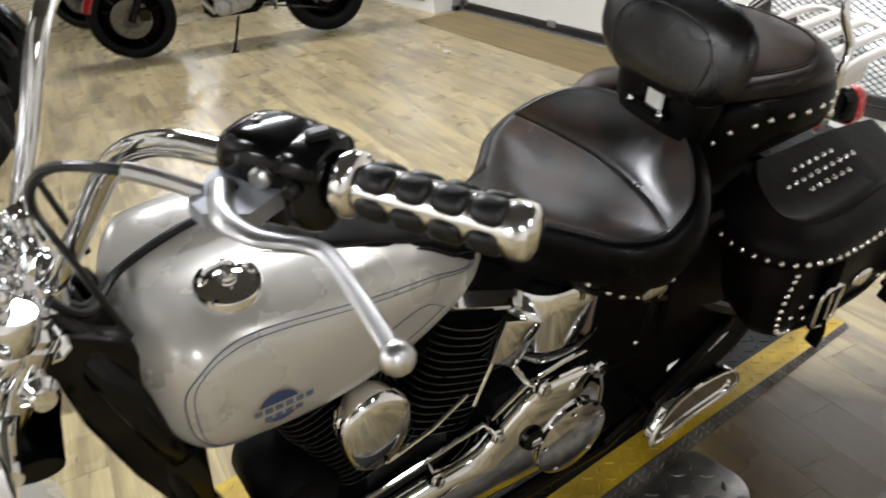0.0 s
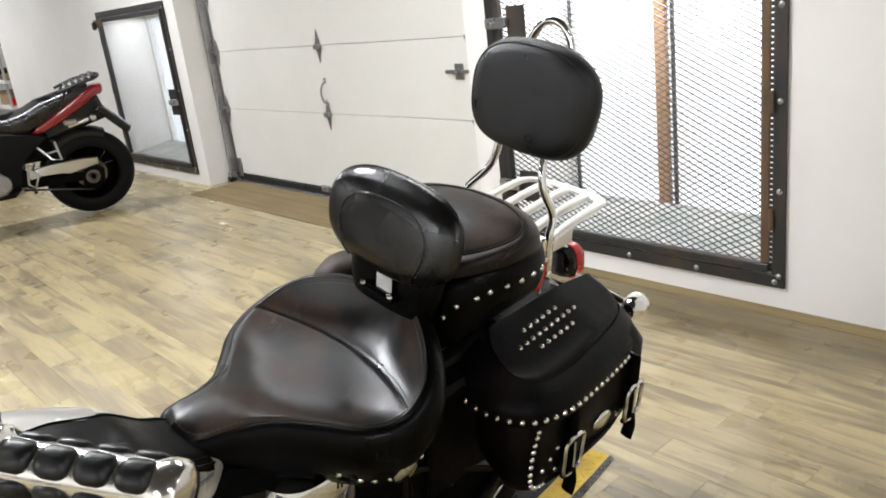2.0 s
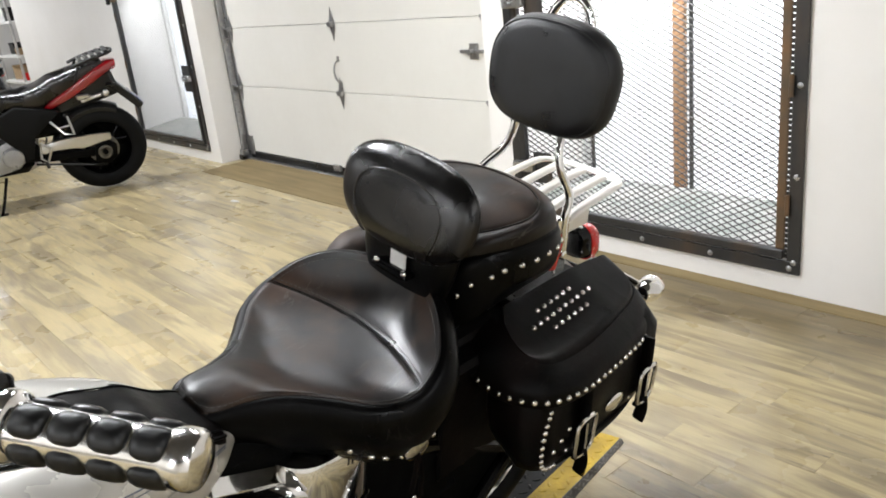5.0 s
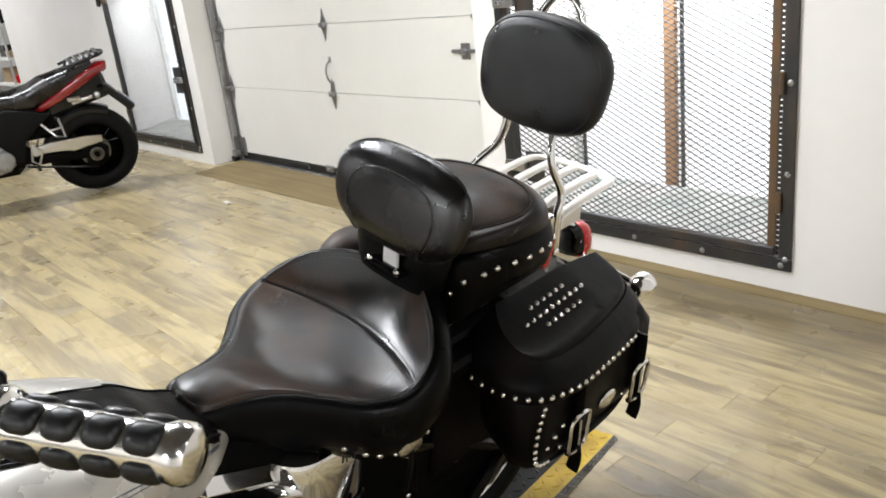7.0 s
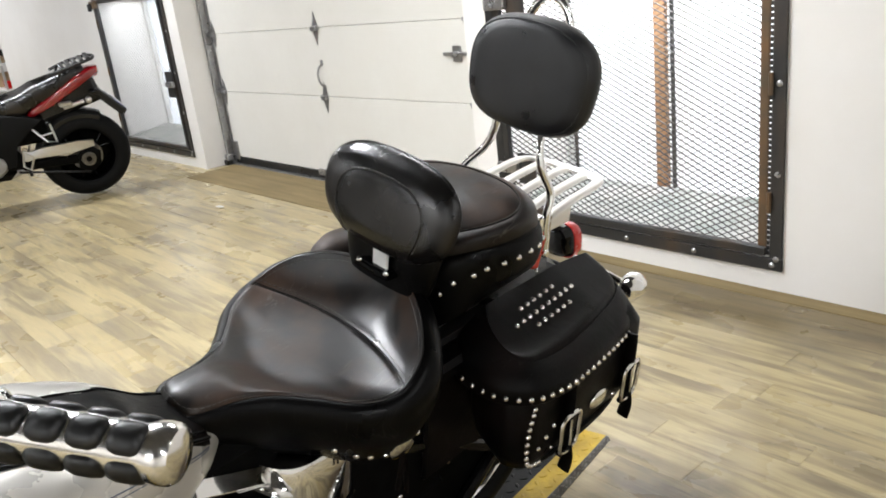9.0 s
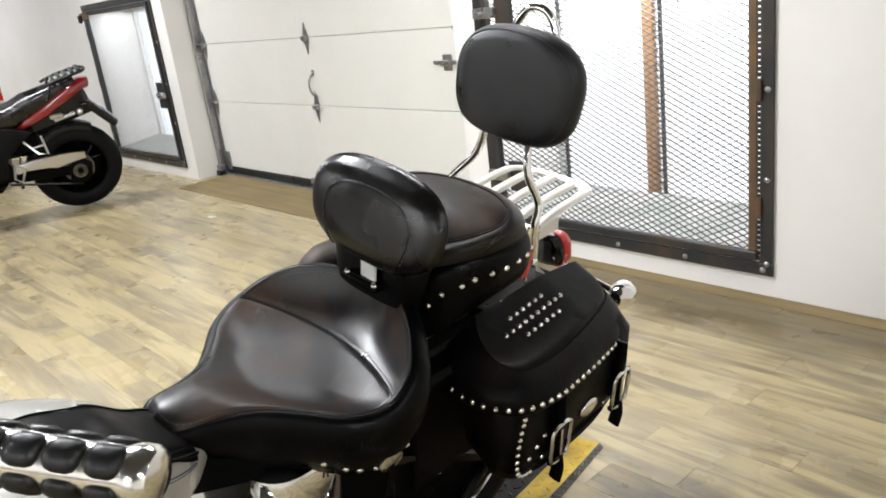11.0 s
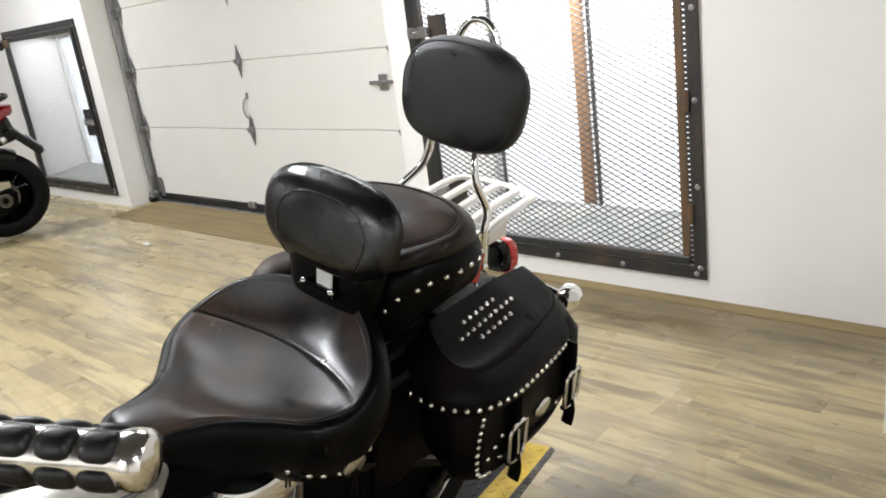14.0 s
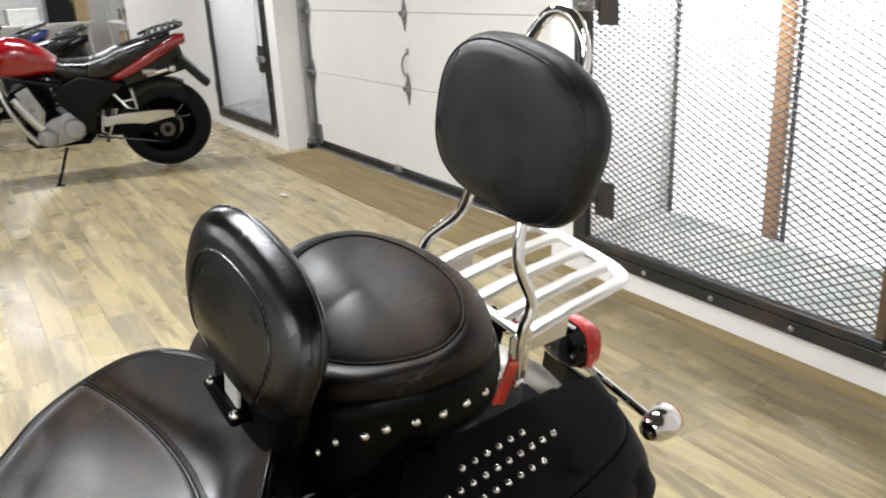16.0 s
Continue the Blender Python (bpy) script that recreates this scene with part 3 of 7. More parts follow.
def window(name, o, mullions, mull_mat=None):
    x0, x1, z0, z1 = o
    t = thing(name, "tall white-lit window deep in the wall behind its grille", "window", kind="structure")
    f = 0.045
    for bx in ((x0, x1, 3.59, 3.64, z1 - f, z1), (x0, x0 + f, 3.59, 3.64, z0, z1 - f), (x1 - f, x1, 3.59, 3.64, z0, z1 - f)):
        part("frame_bar", Geo().box(*bx, 0.004), M_WHITE, t)
    for xm, wide in mullions:
        part("mullion", Geo().box(xm, xm + wide, 3.60 if mull_mat is None else 3.565, 3.63, z0 + 0.002, z1 - f, 0.004), mull_mat or M_MULLION, t, "rough grey masonry mullion" if mull_mat else "bare brown timber mullion")
        post = part("mesh_post", Geo().box(xm + wide + 0.035, xm + wide + 0.052, 3.585, 3.60, z0 + 0.002, z1 - f, 0.002), M_STEEL, t, "grey steel angle post")
        part("mesh_strip", lattice(xm + wide + 0.002, xm + wide + 0.036, z0 + 0.01, z1 - f, 3.595, 0.018, 0.02, 0.0030, 0.004), M_MESH, t, smooth=0)["kind"] = "stuff"
    p = part("pane", Geo().box(x0 + f, x1 - f, 3.608, 3.614, z0, z1 - f), M_GLASS, t)
    p.visible_shadow = False
    part("sill", Geo().loft([[(x, 3.165, z0 - 0.02), (x, 3.588, z0 - 0.02), (x, 3.588, z0 + 0.052), (x, 3.50, z0 + 0.046), (x, 3.165, z0 + 0.004)] for x in (x0, x1)]), M_SILL, t, "dusty grey concrete sill")
    return t


window("window_1", WR, [(-2.045, 0.066), (-2.598, 0.022)])
window("window_2", WL, [(-7.32, 0.13)], M_STONE)
for bx in ((-2.8, -1.1, 3.70, 3.72, 0.0, 1.7), (-8.1, -6.3, 3.70, 3.72, 0.0, 1.7)):
    tagged(part("backdrop", Geo().box(*bx), M_SKYGLOW if bx[0] > -5 else M_SKYBLUE, smooth=0), "blank bright overcast daylight outside", "backdrop", kind="structure")

# ---- garage door ----
gd = thing("garage_door", "off-white sectional garage door, closed, with hinges and a lift handle", "garage door", kind="structure")
DX0, DX1, DY = -6.19, -2.86, 3.41
LINES = [0.065, 0.623, 1.095, 1.57, 2.05, 2.54]
for z0, z1 in zip(LINES, LINES[1:]):
    part("door_panel", Geo().box(DX0 + 0.02, DX1, DY, DY + 0.045, z0 + 0.0015, z1 - 0.0015, 0.004), M_DOOR, gd)
part("bottom_seal", Geo().box(DX0 + 0.02, DX1, DY - 0.004, DY + 0.05, 0.004, 0.062, 0.008), M_RUBBER, gd, "black rubber bottom seal")
part("threshold_strip", Geo().box(DX0 + 0.02, DX1, DY - 0.05, DY - 0.006, 0.003, 0.010, 0.002), M_GALV, gd, "scuffed metal threshold strip")
for x in (-6.135, -4.61, -3.08):
    for z in LINES[1:-1]:
        g = Geo()
        g.slab([(x, z + 0.105), (x + 0.032, z + 0.012), (x + 0.032, z - 0.012), (x, z - 0.115), (x - 0.032, z - 0.012), (x - 0.032, z + 0.012)], 1, DY - 0.003, DY - 0.007)
        hp = part("hinge", g, M_GALV, gd, "galvanised steel hinge")
        part("knuckle", Geo().cyl((x - 0.035, DY - 0.018, z), (x + 0.035, DY - 0.018, z), 0.011, n=12).box(x - 0.028, x + 0.028, DY - 0.030, DY - 0.007, z - 0.022, z + 0.010, 0.004), M_GALV, hp)
        if x < -6 or x > -3.2:
            s = -1 if x < -6 else 1
            part("roller", Geo().cyl((x, DY - 0.03, z), (x + s * 0.05, DY - 0.03, z), 0.008, n=10).cyl((x + s * 0.05, DY - 0.03, z), (x + s * 0.062, DY - 0.03, z), 0.022, n=14), M_GALV, hp)
handle = Geo().tube(catmull([(-4.60, DY - 0.004, 0.845), (-4.603, DY - 0.03, 0.825), (-4.61, DY - 0.042, 0.77), (-4.607, DY - 0.03, 0.715), (-4.60, DY - 0.004, 0.695)], 5), 0.007, 8)
handle.box(-4.614, -4.586, DY - 0.006, DY, 0.835, 0.875, 0.002).box(-4.614, -4.586, DY - 0.006, DY, 0.665, 0.705, 0.002)
part("lift_handle", handle, M_GALV, gd, "grey steel lift handle")
lock = Geo().box(-3.31, -3.12, DY - 0.02, DY - 0.004, 0.895, 0.915, 0.003).cyl((-3.20, DY - 0.004, 0.905), (-3.20, DY - 0.05, 0.905), 0.016).box(-3.235, -3.165, DY - 0.012, DY - 0.002, 0.86, 0.95, 0.003)
part("slide_lock", lock, M_GALV, gd, "galvanised slide lock")
part("seal_clip", Geo().box(-4.83, -4.74, DY - 0.03, DY - 0.006, 0.04, 0.085, 0.004).cyl((-4.785, DY - 0.03, 0.06), (-4.785, DY - 0.05, 0.06), 0.008), M_GALV, gd)
# upright track in the jamb with its foot bracket
for xj in (-6.205,):
    g = Geo().box(xj - 0.004, xj + 0.001, DY - 0.065, DY + 0.0, 0.02, 2.5).box(xj - 0.004, xj + 0.03, DY - 0.068, DY - 0.064, 0.02, 2.5).box(xj - 0.004, xj + 0.03, DY - 0.003, DY, 0.02, 2.5)
    part("door_track", g, M_GALV, gd, "galvanised upright track")
    part("foot_bracket", Geo().box(xj + 0.02, xj + 0.12, DY - 0.012, DY - 0.003, 0.04, 0.20, 0.003).box(xj + 0.0, xj + 0.05, DY - 0.09, DY - 0.03, 0.0, 0.09, 0.004), M_GALV, gd)
    part("rubber_stop", Geo().box(xj - 0.01, xj + 0.05, DY - 0.10, DY - 0.04, 0.0, 0.045, 0.006), M_RUBBER, gd)
tagged(part("floor_strip", Geo().box(-2.83, -0.335, 3.045, 3.128, -0.004, 0.0045, 0.002), M_MAT), "darker brown floor strip along the foot of the wall", "floor strip", kind="structure")
tagged(part("threshold", Geo().box(-6.10, -2.86, 0, 0.5, -0.004, 0.0055, 0.002, Matrix.Translation((0, 2.90, 0)) @ pose(0, 0, 0, 0, 0, 0)), M_MAT), "brown worn floor board strip in front of the garage door", "floor strip", kind="structure")


# ---- the large touring motorcycle ----
BIKE = Matrix.Translation((-1.0993, 1.0558, 0)) @ Matrix(((math.sin(radians(6.8)), math.cos(radians(6.8)), 0, 0), (-math.cos(radians(6.8)), math.sin(radians(6.8)), 0, 0), (0, 0, 1, 0), (0, 0, 0, 1))) @ pose(0, 0, 0, -12)
bike = thing("motorcycle", "pearl silver touring motorcycle with black leather seats and studded saddlebags", "motorcycle", at=BIKE)


# fuel tank
def spline_at(table, x):
    """A smooth curve through a table's values."""
    k = max(0, min(len(table) - 2, sum(1 for p in table[1:] if p[0] < x)))
    (x0, y0), (x1, y1) = table[k], table[k + 1]
    xa, ya = table[k - 1] if k > 0 else (2 * x0 - x1, 2 * y0 - y1)
    xb, yb = table[k + 2] if k + 2 < len(table) else (2 * x1 - x0, 2 * y1 - y0)
    d = x1 - x0
    m0, m1 = (y1 - ya) / (x1 - xa) * d, (yb - y0) / (xb - x0) * d
    t = max(0.0, min(1.0, (x - x0) / d))
    return y0 * (2 * t ** 3 - 3 * t * t + 1) + m0 * (t ** 3 - 2 * t * t + t) + y1 * (3 * t * t - 2 * t ** 3) + m1 * (t ** 3 - t * t)


TW = [(-0.94, 0.148), (-0.88, 0.160), (-0.80, 0.166), (-0.70, 0.162), (-0.60, 0.142), (-0.50, 0.106), (-0.42, 0.066), (-0.385, 0.038)]
TT = [(-0.94, 0.856), (-0.88, 0.862), (-0.80, 0.865), (-0.70, 0.858), (-0.60, 0.838), (-0.52, 0.812), (-0.45, 0.768), (-0.385, 0.738)]
TB = [(-0.94, 0.640), (-0.88, 0.634), (-0.80, 0.627), (-0.70, 0.626), (-0.60, 0.632), (-0.50, 0.648), (-0.42, 0.672), (-0.385, 0.695)]


def tank_table(u):
    """Half width, top and bottom, closing in a rounded nose."""
    w, t, b = spline_at(TW, u), spline_at(TT, u), spline_at(TB, u)
    k = max(0.0, min(1.0, (-0.862 - u) / 0.078))
    k = (1 - k * k) ** 0.5 if k < 1 else 0.0
    m = 0.762
    return max(w * k, 0.004), m + (t - m) * (0.15 + 0.85 * k), m + (b - m) * (0.15 + 0.85 * k)


def tank_point(u, a, off=0.0):
    """A point of the tank's skin: a is the angle from its left side up over the top."""
    w, t, b = tank_table(u)
    c, s = math.cos(a), math.sin(a)
    e = 2 / (3.3 if s >= 0 else 2.6)
    zc = b + 0.47 * (t - b)
    y = w * abs(c) ** e * (1 if c >= 0 else -1)
    z = zc + ((t - zc) if s >= 0 else (zc - b)) * abs(s) ** e * (1 if s >= 0 else -1)
    n = Vector((0, c / max(w, 0.02), s / 0.1)).normalized() * off
    # the bike leans to its stand, so the far side stands a little higher
    z += 0.31 * max(0.0, -y) * max(0.0, s)
    y *= 1.10 if y < 0 else 1.0
    return Vector((u, y, z)) + n


us = [-0.94, -0.9395, -0.938, -0.935, -0.93, -0.922, -0.912, -0.90, -0.888, -0.875] + [-0.86 + 0.02 * i for i in range(22)] + [-0.42, -0.40, -0.39, -0.385]
g = Geo().loft([[tank_point(u, 2 * math.pi * j / 96) for j in range(96)] for u in us])
tank = bp("fuel_tank", g, M_TANK, bike, "pearl silver fuel tank with blue pinstripes", 60)


def on_tank(pts, k=8, off=0.0008):
    return [tank_point(p.x, p.y, off) for p in catmull([(u, a, 0) for u, a in pts], k)]


for d in (0.0, 0.075):
    line = [(-0.42, 0.36 - d), (-0.52, 0.46 - d), (-0.66, 0.60 - d), (-0.78, 0.70 - d), (-0.84, 0.62 - d), (-0.885 + d * 0.1, 0.30), (-0.895 + d * 0.12, -0.05), (-0.88 + d * 0.1, -0.35), (-0.83, -0.62 + d)]
    bp("pinstripe", Geo().tube(on_tank(line), 0.0007 if d else 0.0011, 6), M_STRIPE, tank)
line = [(-0.50, -0.05), (-0.56, 0.10), (-0.64, 0.02), (-0.58, -0.10), (-0.50, -0.05)]
bp("pinstripe", Geo().tube(on_tank(line), 0.0008, 6), M_STRIPE, tank)
# round badge with a bar across, drawn as plain shapes
def tank_side(u, z, off):
    """A point of the tank's left flank at a given height."""
    w, t, b = tank_table(u)
    zc = b + 0.47 * (t - b)
    h, e = (t - zc, 3.3) if z > zc else (zc - b, 2.6)
    k = max(0.0, 1 - min(1.0, abs(z - zc) / h) ** e)
    return Vector((u, w * k ** (1 / e) + off, z))


def badge_disc(r0, r1, off):
    rows = [[tank_side(-0.790 + rr * math.cos(q), 0.727 + rr * math.sin(q), off) for q in [2 * math.pi * j / 32 for j in range(32)]] for rr in (r0, (r0 + r1) / 2, r1)]
    return Geo().loft(rows, cap=False, cap0=r0 < 0.002)


def badge_bar(u0, u1, z0, z1, off):
    rows = [[tank_side(u0 + (u1 - u0) * i / 10, z, off) for i in range(11)] for z in (z0, (z0 + z1) / 2, z1)]
    return Geo().loft(rows, cap=False, closed=False)


bp("badge_ring", badge_disc(0.0285, 0.0305, 0.0024), M_BADGE, tank, "dark round badge rim")
bp("badge_disc", badge_disc(0.001, 0.0275, 0.0018), M_BLUE, tank, "dark blue badge disc")
bp("badge_bar", badge_bar(-0.826, -0.738, 0.712, 0.737, 0.0028), M_TANK, tank, "pale badge bar")
for z0, z1, u0, k in ((0.726, 0.735, -0.824, 6), (0.712, 0.721, -0.812, 4)):
    for j in range(k):
        bp("badge_mark", badge_bar(u0 + 0.0138 * j, u0 + 0.0138 * j + 0.0105, z0, z1, 0.0042), M_STRIPE, tank)
# flush filler cap, chrome, with a raised lock
cu, ca = -0.800, 1.30
cp = tank_point(cu, ca)
cn = Vector((0.02, 0.12, 0.99)).normalized()
cap = bp("filler_cap", Geo().lathe([(0.0, -0.012), (0.043, -0.012), (0.043, 0.004), (0.040, 0.009), (0.034, 0.010), (0.031, 0.006), (0.020, 0.009), (0.0, 0.011)], cp, cn, 40), M_CHROME, bike, "round chrome filler cap")
bp("cap_lock", Geo().lathe([(0.011, 0.008), (0.011, 0.017), (0.009, 0.02), (0.0, 0.02)], cp, cn, 16).box(-0.003, 0.003, -0.012, 0.012, 0.018, 0.028, 0.002, Matrix.Translation(cp) @ cn.to_track_quat("Z", "Y").to_matrix().to_4x4()), M_CHROME, cap)
for j in range(6):
    q = 2 * math.pi * j / 6 + 0.3
    side = cn.cross(Vector((1, 0, 0))).normalized()
    fore = side.cross(cn)
    bp("cap_screw", Geo().dome(cp + cn * 0.0095 + (side * math.cos(q) + fore * math.sin(q)) * 0.037, cn, 0.0032, 0.002, 8), M_BLACK, cap)

# leather-faced console along the middle of the tank
CW = [(-0.74, 0.030), (-0.70, 0.054), (-0.62, 0.071), (-0.52, 0.075), (-0.43, 0.066), (-0.40, 0.052)]
LEAN_ = 0.13
rings = []
for i in range(27):
    u = -0.74 + 0.325 * i / 26
    w = spline_at(CW, u)
    t = lerp_table(TT, u)
    t = t - 0.006 - 0.004 * (i < 2)
    base = [(-1, -0.03), (-1.0, -0.006), (-0.93, 0.004), (-0.6, 0.010), (0, 0.013), (0.6, 0.010), (0.93, 0.004), (1.0, -0.006), (1, -0.03)]
    rings.append([(u, a * w * (0.86 if a < 0 else 1.0), t + z + 0.008 - LEAN_ * a * w) for a, z in base])
console = bp("tank_console", Geo().loft(rings, closed=False, cap=False), M_BAG, bike, "black leather-faced tank console", 50)
for s in (-1, 1):
    for k, ins in ((0, 0.99), (1, 0.86)):
        line = []
        for i in range(27):
            u = -0.74 + 0.325 * i / 26
            w = spline_at(CW, u)
            line.append((u, s * w * ins * (0.86 if s < 0 else 1.0), lerp_table(TT, u) + 0.002 - LEAN_ * s * w * ins + (0.000 if k == 0 else 0.0065)))
        bp("console_piping", Geo().tube(line, 0.0032 if k == 0 else 0.0016, 6), M_SKIRT, console)

# the seats stand a little askew of the machine's frame
SEATS = Matrix.Translation((0, 0.0089, 0.8)) @ pose(0, 0, 0, 0, 0, 3.69) @ pose(0, 0, 0, -1.54) @ Matrix.Translation((0, 0, -0.8))


def sp(name, g, material, parent, label="", smooth=35):
    """A part of the seats."""
    g.v = [tuple(SEATS @ Vector(p)) for p in g.v]
    return bp(name, g, material, parent, label, smooth)


# rider's saddle: a dished pan with piping, a cross seam, a rolled side and a studded valance
HALF = [(-0.434, 0.0, 0.771), (-0.429, 0.029, 0.773), (-0.408, 0.048, 0.777), (-0.352, 0.057, 0.776), (-0.299, 0.080, 0.774), (-0.249, 0.131, 0.772), (-0.205, 0.182, 0.771),
        (-0.153, 0.209, 0.781), (-0.10, 0.199, 0.810), (-0.066, 0.167, 0.836), (-0.034, 0.122, 0.850), (-0.008, 0.080, 0.850), (0.008, 0.042, 0.844), (0.012, 0.0, 0.842)]
half = catmull(HALF, 8)
RIM = half + [Vector((p.x, -p.y, p.z)) for p in reversed(half[1:-1])]
N = len(RIM)
SC = Vector((-0.205, 0.0, 0.749))


def crease_u(w):
    return -0.147 + 0.067 * (1 - (min(abs(w), 0.214) / 0.214) ** 2)


def nose_at(u):
    k = max(0.0, min(1.0, (-u - 0.245) / 0.115))
    return k * k * (3 - 2 * k)


def tongue(u):
    """Half width and edge height of the seat's nose at that length."""
    for a, b in zip(half, half[1:]):
        if a.x <= u <= b.x:
            f = (u - a.x) / max(b.x - a.x, 1e-6)
            return max(a.y + (b.y - a.y) * f, 0.004), a.z + (b.z - a.z) * f
    return 0.02, half[0].z


def seam_z(w):
    return 0.765 + 0.020 * (abs(w) / 0.214) ** 2


def meets_seam(p):
    """Share of the way from the pan's middle to a point of the rim at which the cross seam lies; over 1 where it is not met."""
    if p.x <= crease_u(p.y):
        return 2.0
    lo, hi = 0.0, 1.0
    for _ in range(30):
        m = (lo + hi) / 2
        if SC.x + m * (p.x - SC.x) < crease_u(m * p.y):
            lo = m
        else:
            hi = m
    return lo


def seat_h(u, w, p, s, sc):
    """Height of the pan on the way to the point p of the rim."""
    nose = nose_at(u)
    if sc < 1.0:
        zc = min(seam_z(sc * p.y), p.z)
        e = 2.0 + 1.6 * max(0.0, min(1.0, (sc - 0.55) / 0.45))
        h = SC.z + (zc - SC.z) * (s / sc) ** e if s < sc else zc + (p.z - zc) * ((s - sc) / (1 - sc)) ** 2.1
    else:
        h = SC.z + (p.z - SC.z) * s ** 3.6
    hw, rz = tongue(u)
    crown = rz + 0.013 * (1 - min(1.0, abs(w) / hw) ** 2) - 0.0005
    h = h * (1 - nose) + crown * nose
    d = u - crease_u(w)
    h -= 0.0030 * math.exp(-(d / 0.005) ** 2) * min(1.0, (1 - s) * 14)
    # a soft edge where the pan turns over, puckers at the neck of the nose
    h -= 0.004 * max(0.0, (s - 0.93) / 0.07) ** 2
    h += 0.0007 * math.sin(w * 230 + u * 60) * max(0.0, 1 - abs(u + 0.35) / 0.045) * max(0.0, 1 - s)
    return h


def saddle_point(j, s):
    p = RIM[j]
    u, w = SC.x + s * (p.x - SC.x), s * p.y
    return (u, w, seat_h(u, w, p, s, CUT[j]))


def saddle_at(u, w):
    """The saddle's surface over a point of the plan."""
    best, at, d0 = 1.0, 0, Vector((u - SC.x, w))
    for k in range(N):
        p, q = Vector((RIM[k].x - SC.x, RIM[k].y)), Vector((RIM[(k + 1) % N].x - SC.x, RIM[(k + 1) % N].y))
        e = q - p
        den = d0.x * e.y - d0.y * e.x
        if abs(den) < 1e-12:
            continue
        t = (p.x * e.y - p.y * e.x) / den
        f = (p.x * d0.y - p.y * d0.x) / den
        if t > 0 and -1e-6 <= f <= 1 + 1e-6:
            best, at = min(1.0, 1 / t), k
    return Vector((u, w, seat_h(u, w, RIM[at], best, CUT[at])))


CUT = [meets_seam(p) for p in RIM]
SS = [i / 64 for i in range(1, 65)]
g = Geo()
g.loft([[saddle_point(j, s) for j in range(N)] for s in SS], cap=False)
c0 = len(g.v)
g.v.append(tuple(SC))
g.f += [(c0, (j + 1) % N, j) for j in range(N)]
saddle = sp("rider_saddle", g, M_SEAT, bike, "wide polished black leather saddle with worn creases", 80)
ws = [-0.212 + 0.424 * i / 48 for i in range(49)]
for du in (-0.0022, 0.0022):
    sp("cross_seam", Geo().tube([saddle_at(crease_u(w) + du, w) + Vector((0, 0, -0.0002)) for w in ws], 0.0014, 6), M_SKIRT, saddle)
rimline = [Vector(saddle_point(j, 1.0)) for j in range(N)]


def stitching(pts, closed=False, r=0.0008, dash=0.006):
    """A row of short raised thread stitches along a line."""
    g_ = Geo()
    line = list(pts) + ([pts[0]] if closed else [])
    left, on_ = dash, True
    for a, b in zip(line, line[1:]):
        at_, length = 0.0, (b - a).length
        while length - at_ > 1e-6:
            step = min(left, length - at_)
            if on_:
                g_.tube([a.lerp(b, at_ / length), a.lerp(b, (at_ + step) / length)], r, 4)
            at_, left = at_ + step, left - step
            if left < 1e-6:
                on_ = not on_
                left = dash if on_ else dash * 0.55
    return g_


lift = Vector((0, 0, 0.0006))
sp("stitching", stitching([Vector(saddle_point(j, 0.972)) + lift for j in range(N)], True), M_THREAD, saddle, "row of grey thread stitches")
sp("stitching", stitching([saddle_at(crease_u(w) + 0.008, w) + lift for w in ws]), M_THREAD, saddle, "row of grey thread stitches")
sp("saddle_piping", Geo().tube([p + Vector((0, 0, -0.0008)) for p in rimline], 0.0016, 8, closed=True), M_SEAT, saddle)


def outset(j, d):
    a, b = RIM[j - 1], RIM[(j + 1) % N]
    n = Vector((b.y - a.y, a.x - b.x)).normalized()
    q = Vector((RIM[j].x, RIM[j].y))
    if n.dot(q - Vector((SC.x, 0))) < 0:
        n = -n
    return q + n * d


rows = []
for d, z in ((0.0, -0.002), (0.004, -0.0005), (0.010, -0.002), (0.017, -0.0085), (0.0225, -0.019), (0.0245, -0.034), (0.0225, -0.055), (0.016, -0.078), (0.008, -0.098), (-0.002, -0.115), (-0.012, -0.132)):
    row = []
    for j in range(N):
        nose = max(0.0, min(1.0, (-RIM[j].x - 0.33) / 0.10))
        back = max(0.0, min(1.0, (RIM[j].x + 0.17) / 0.07))
        p = outset(j, d * (1 - 0.55 * nose + 0.45 * back))
        deep = (1 - 0.62 * nose) * (1 + 0.30 * back)
        row.append((p.x, p.y, rimline[j].z + z * deep))
    rows.append(row)
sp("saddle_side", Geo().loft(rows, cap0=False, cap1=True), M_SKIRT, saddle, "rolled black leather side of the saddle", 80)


def on_side(u, z, table):
    """A point and outward direction of a seat's left side at a given length and height."""
    j = min((j for j in range(len(table[0])) if table[0][j][1] > 0.03), key=lambda j: abs(table[len(table) // 2][j][0] - u))
    col = [Vector(r[j]) for r in table]
    k = min(range(1, len(col)), key=lambda k: 0 if col[k].z <= z <= col[k - 1].z else 1 + abs(col[k].z - z))
    f = (z - col[k - 1].z) / min(col[k].z - col[k - 1].z, -1e-6)
    q = col[k - 1].lerp(col[k], max(0.0, min(1.0, f)))
    along = Vector(table[k][(j + 1) % len(table[0])]) - Vector(table[k][j - 1])
    out = along.cross(col[k] - col[k - 1]).normalized()
    return q, out if out.y > 0 else -out


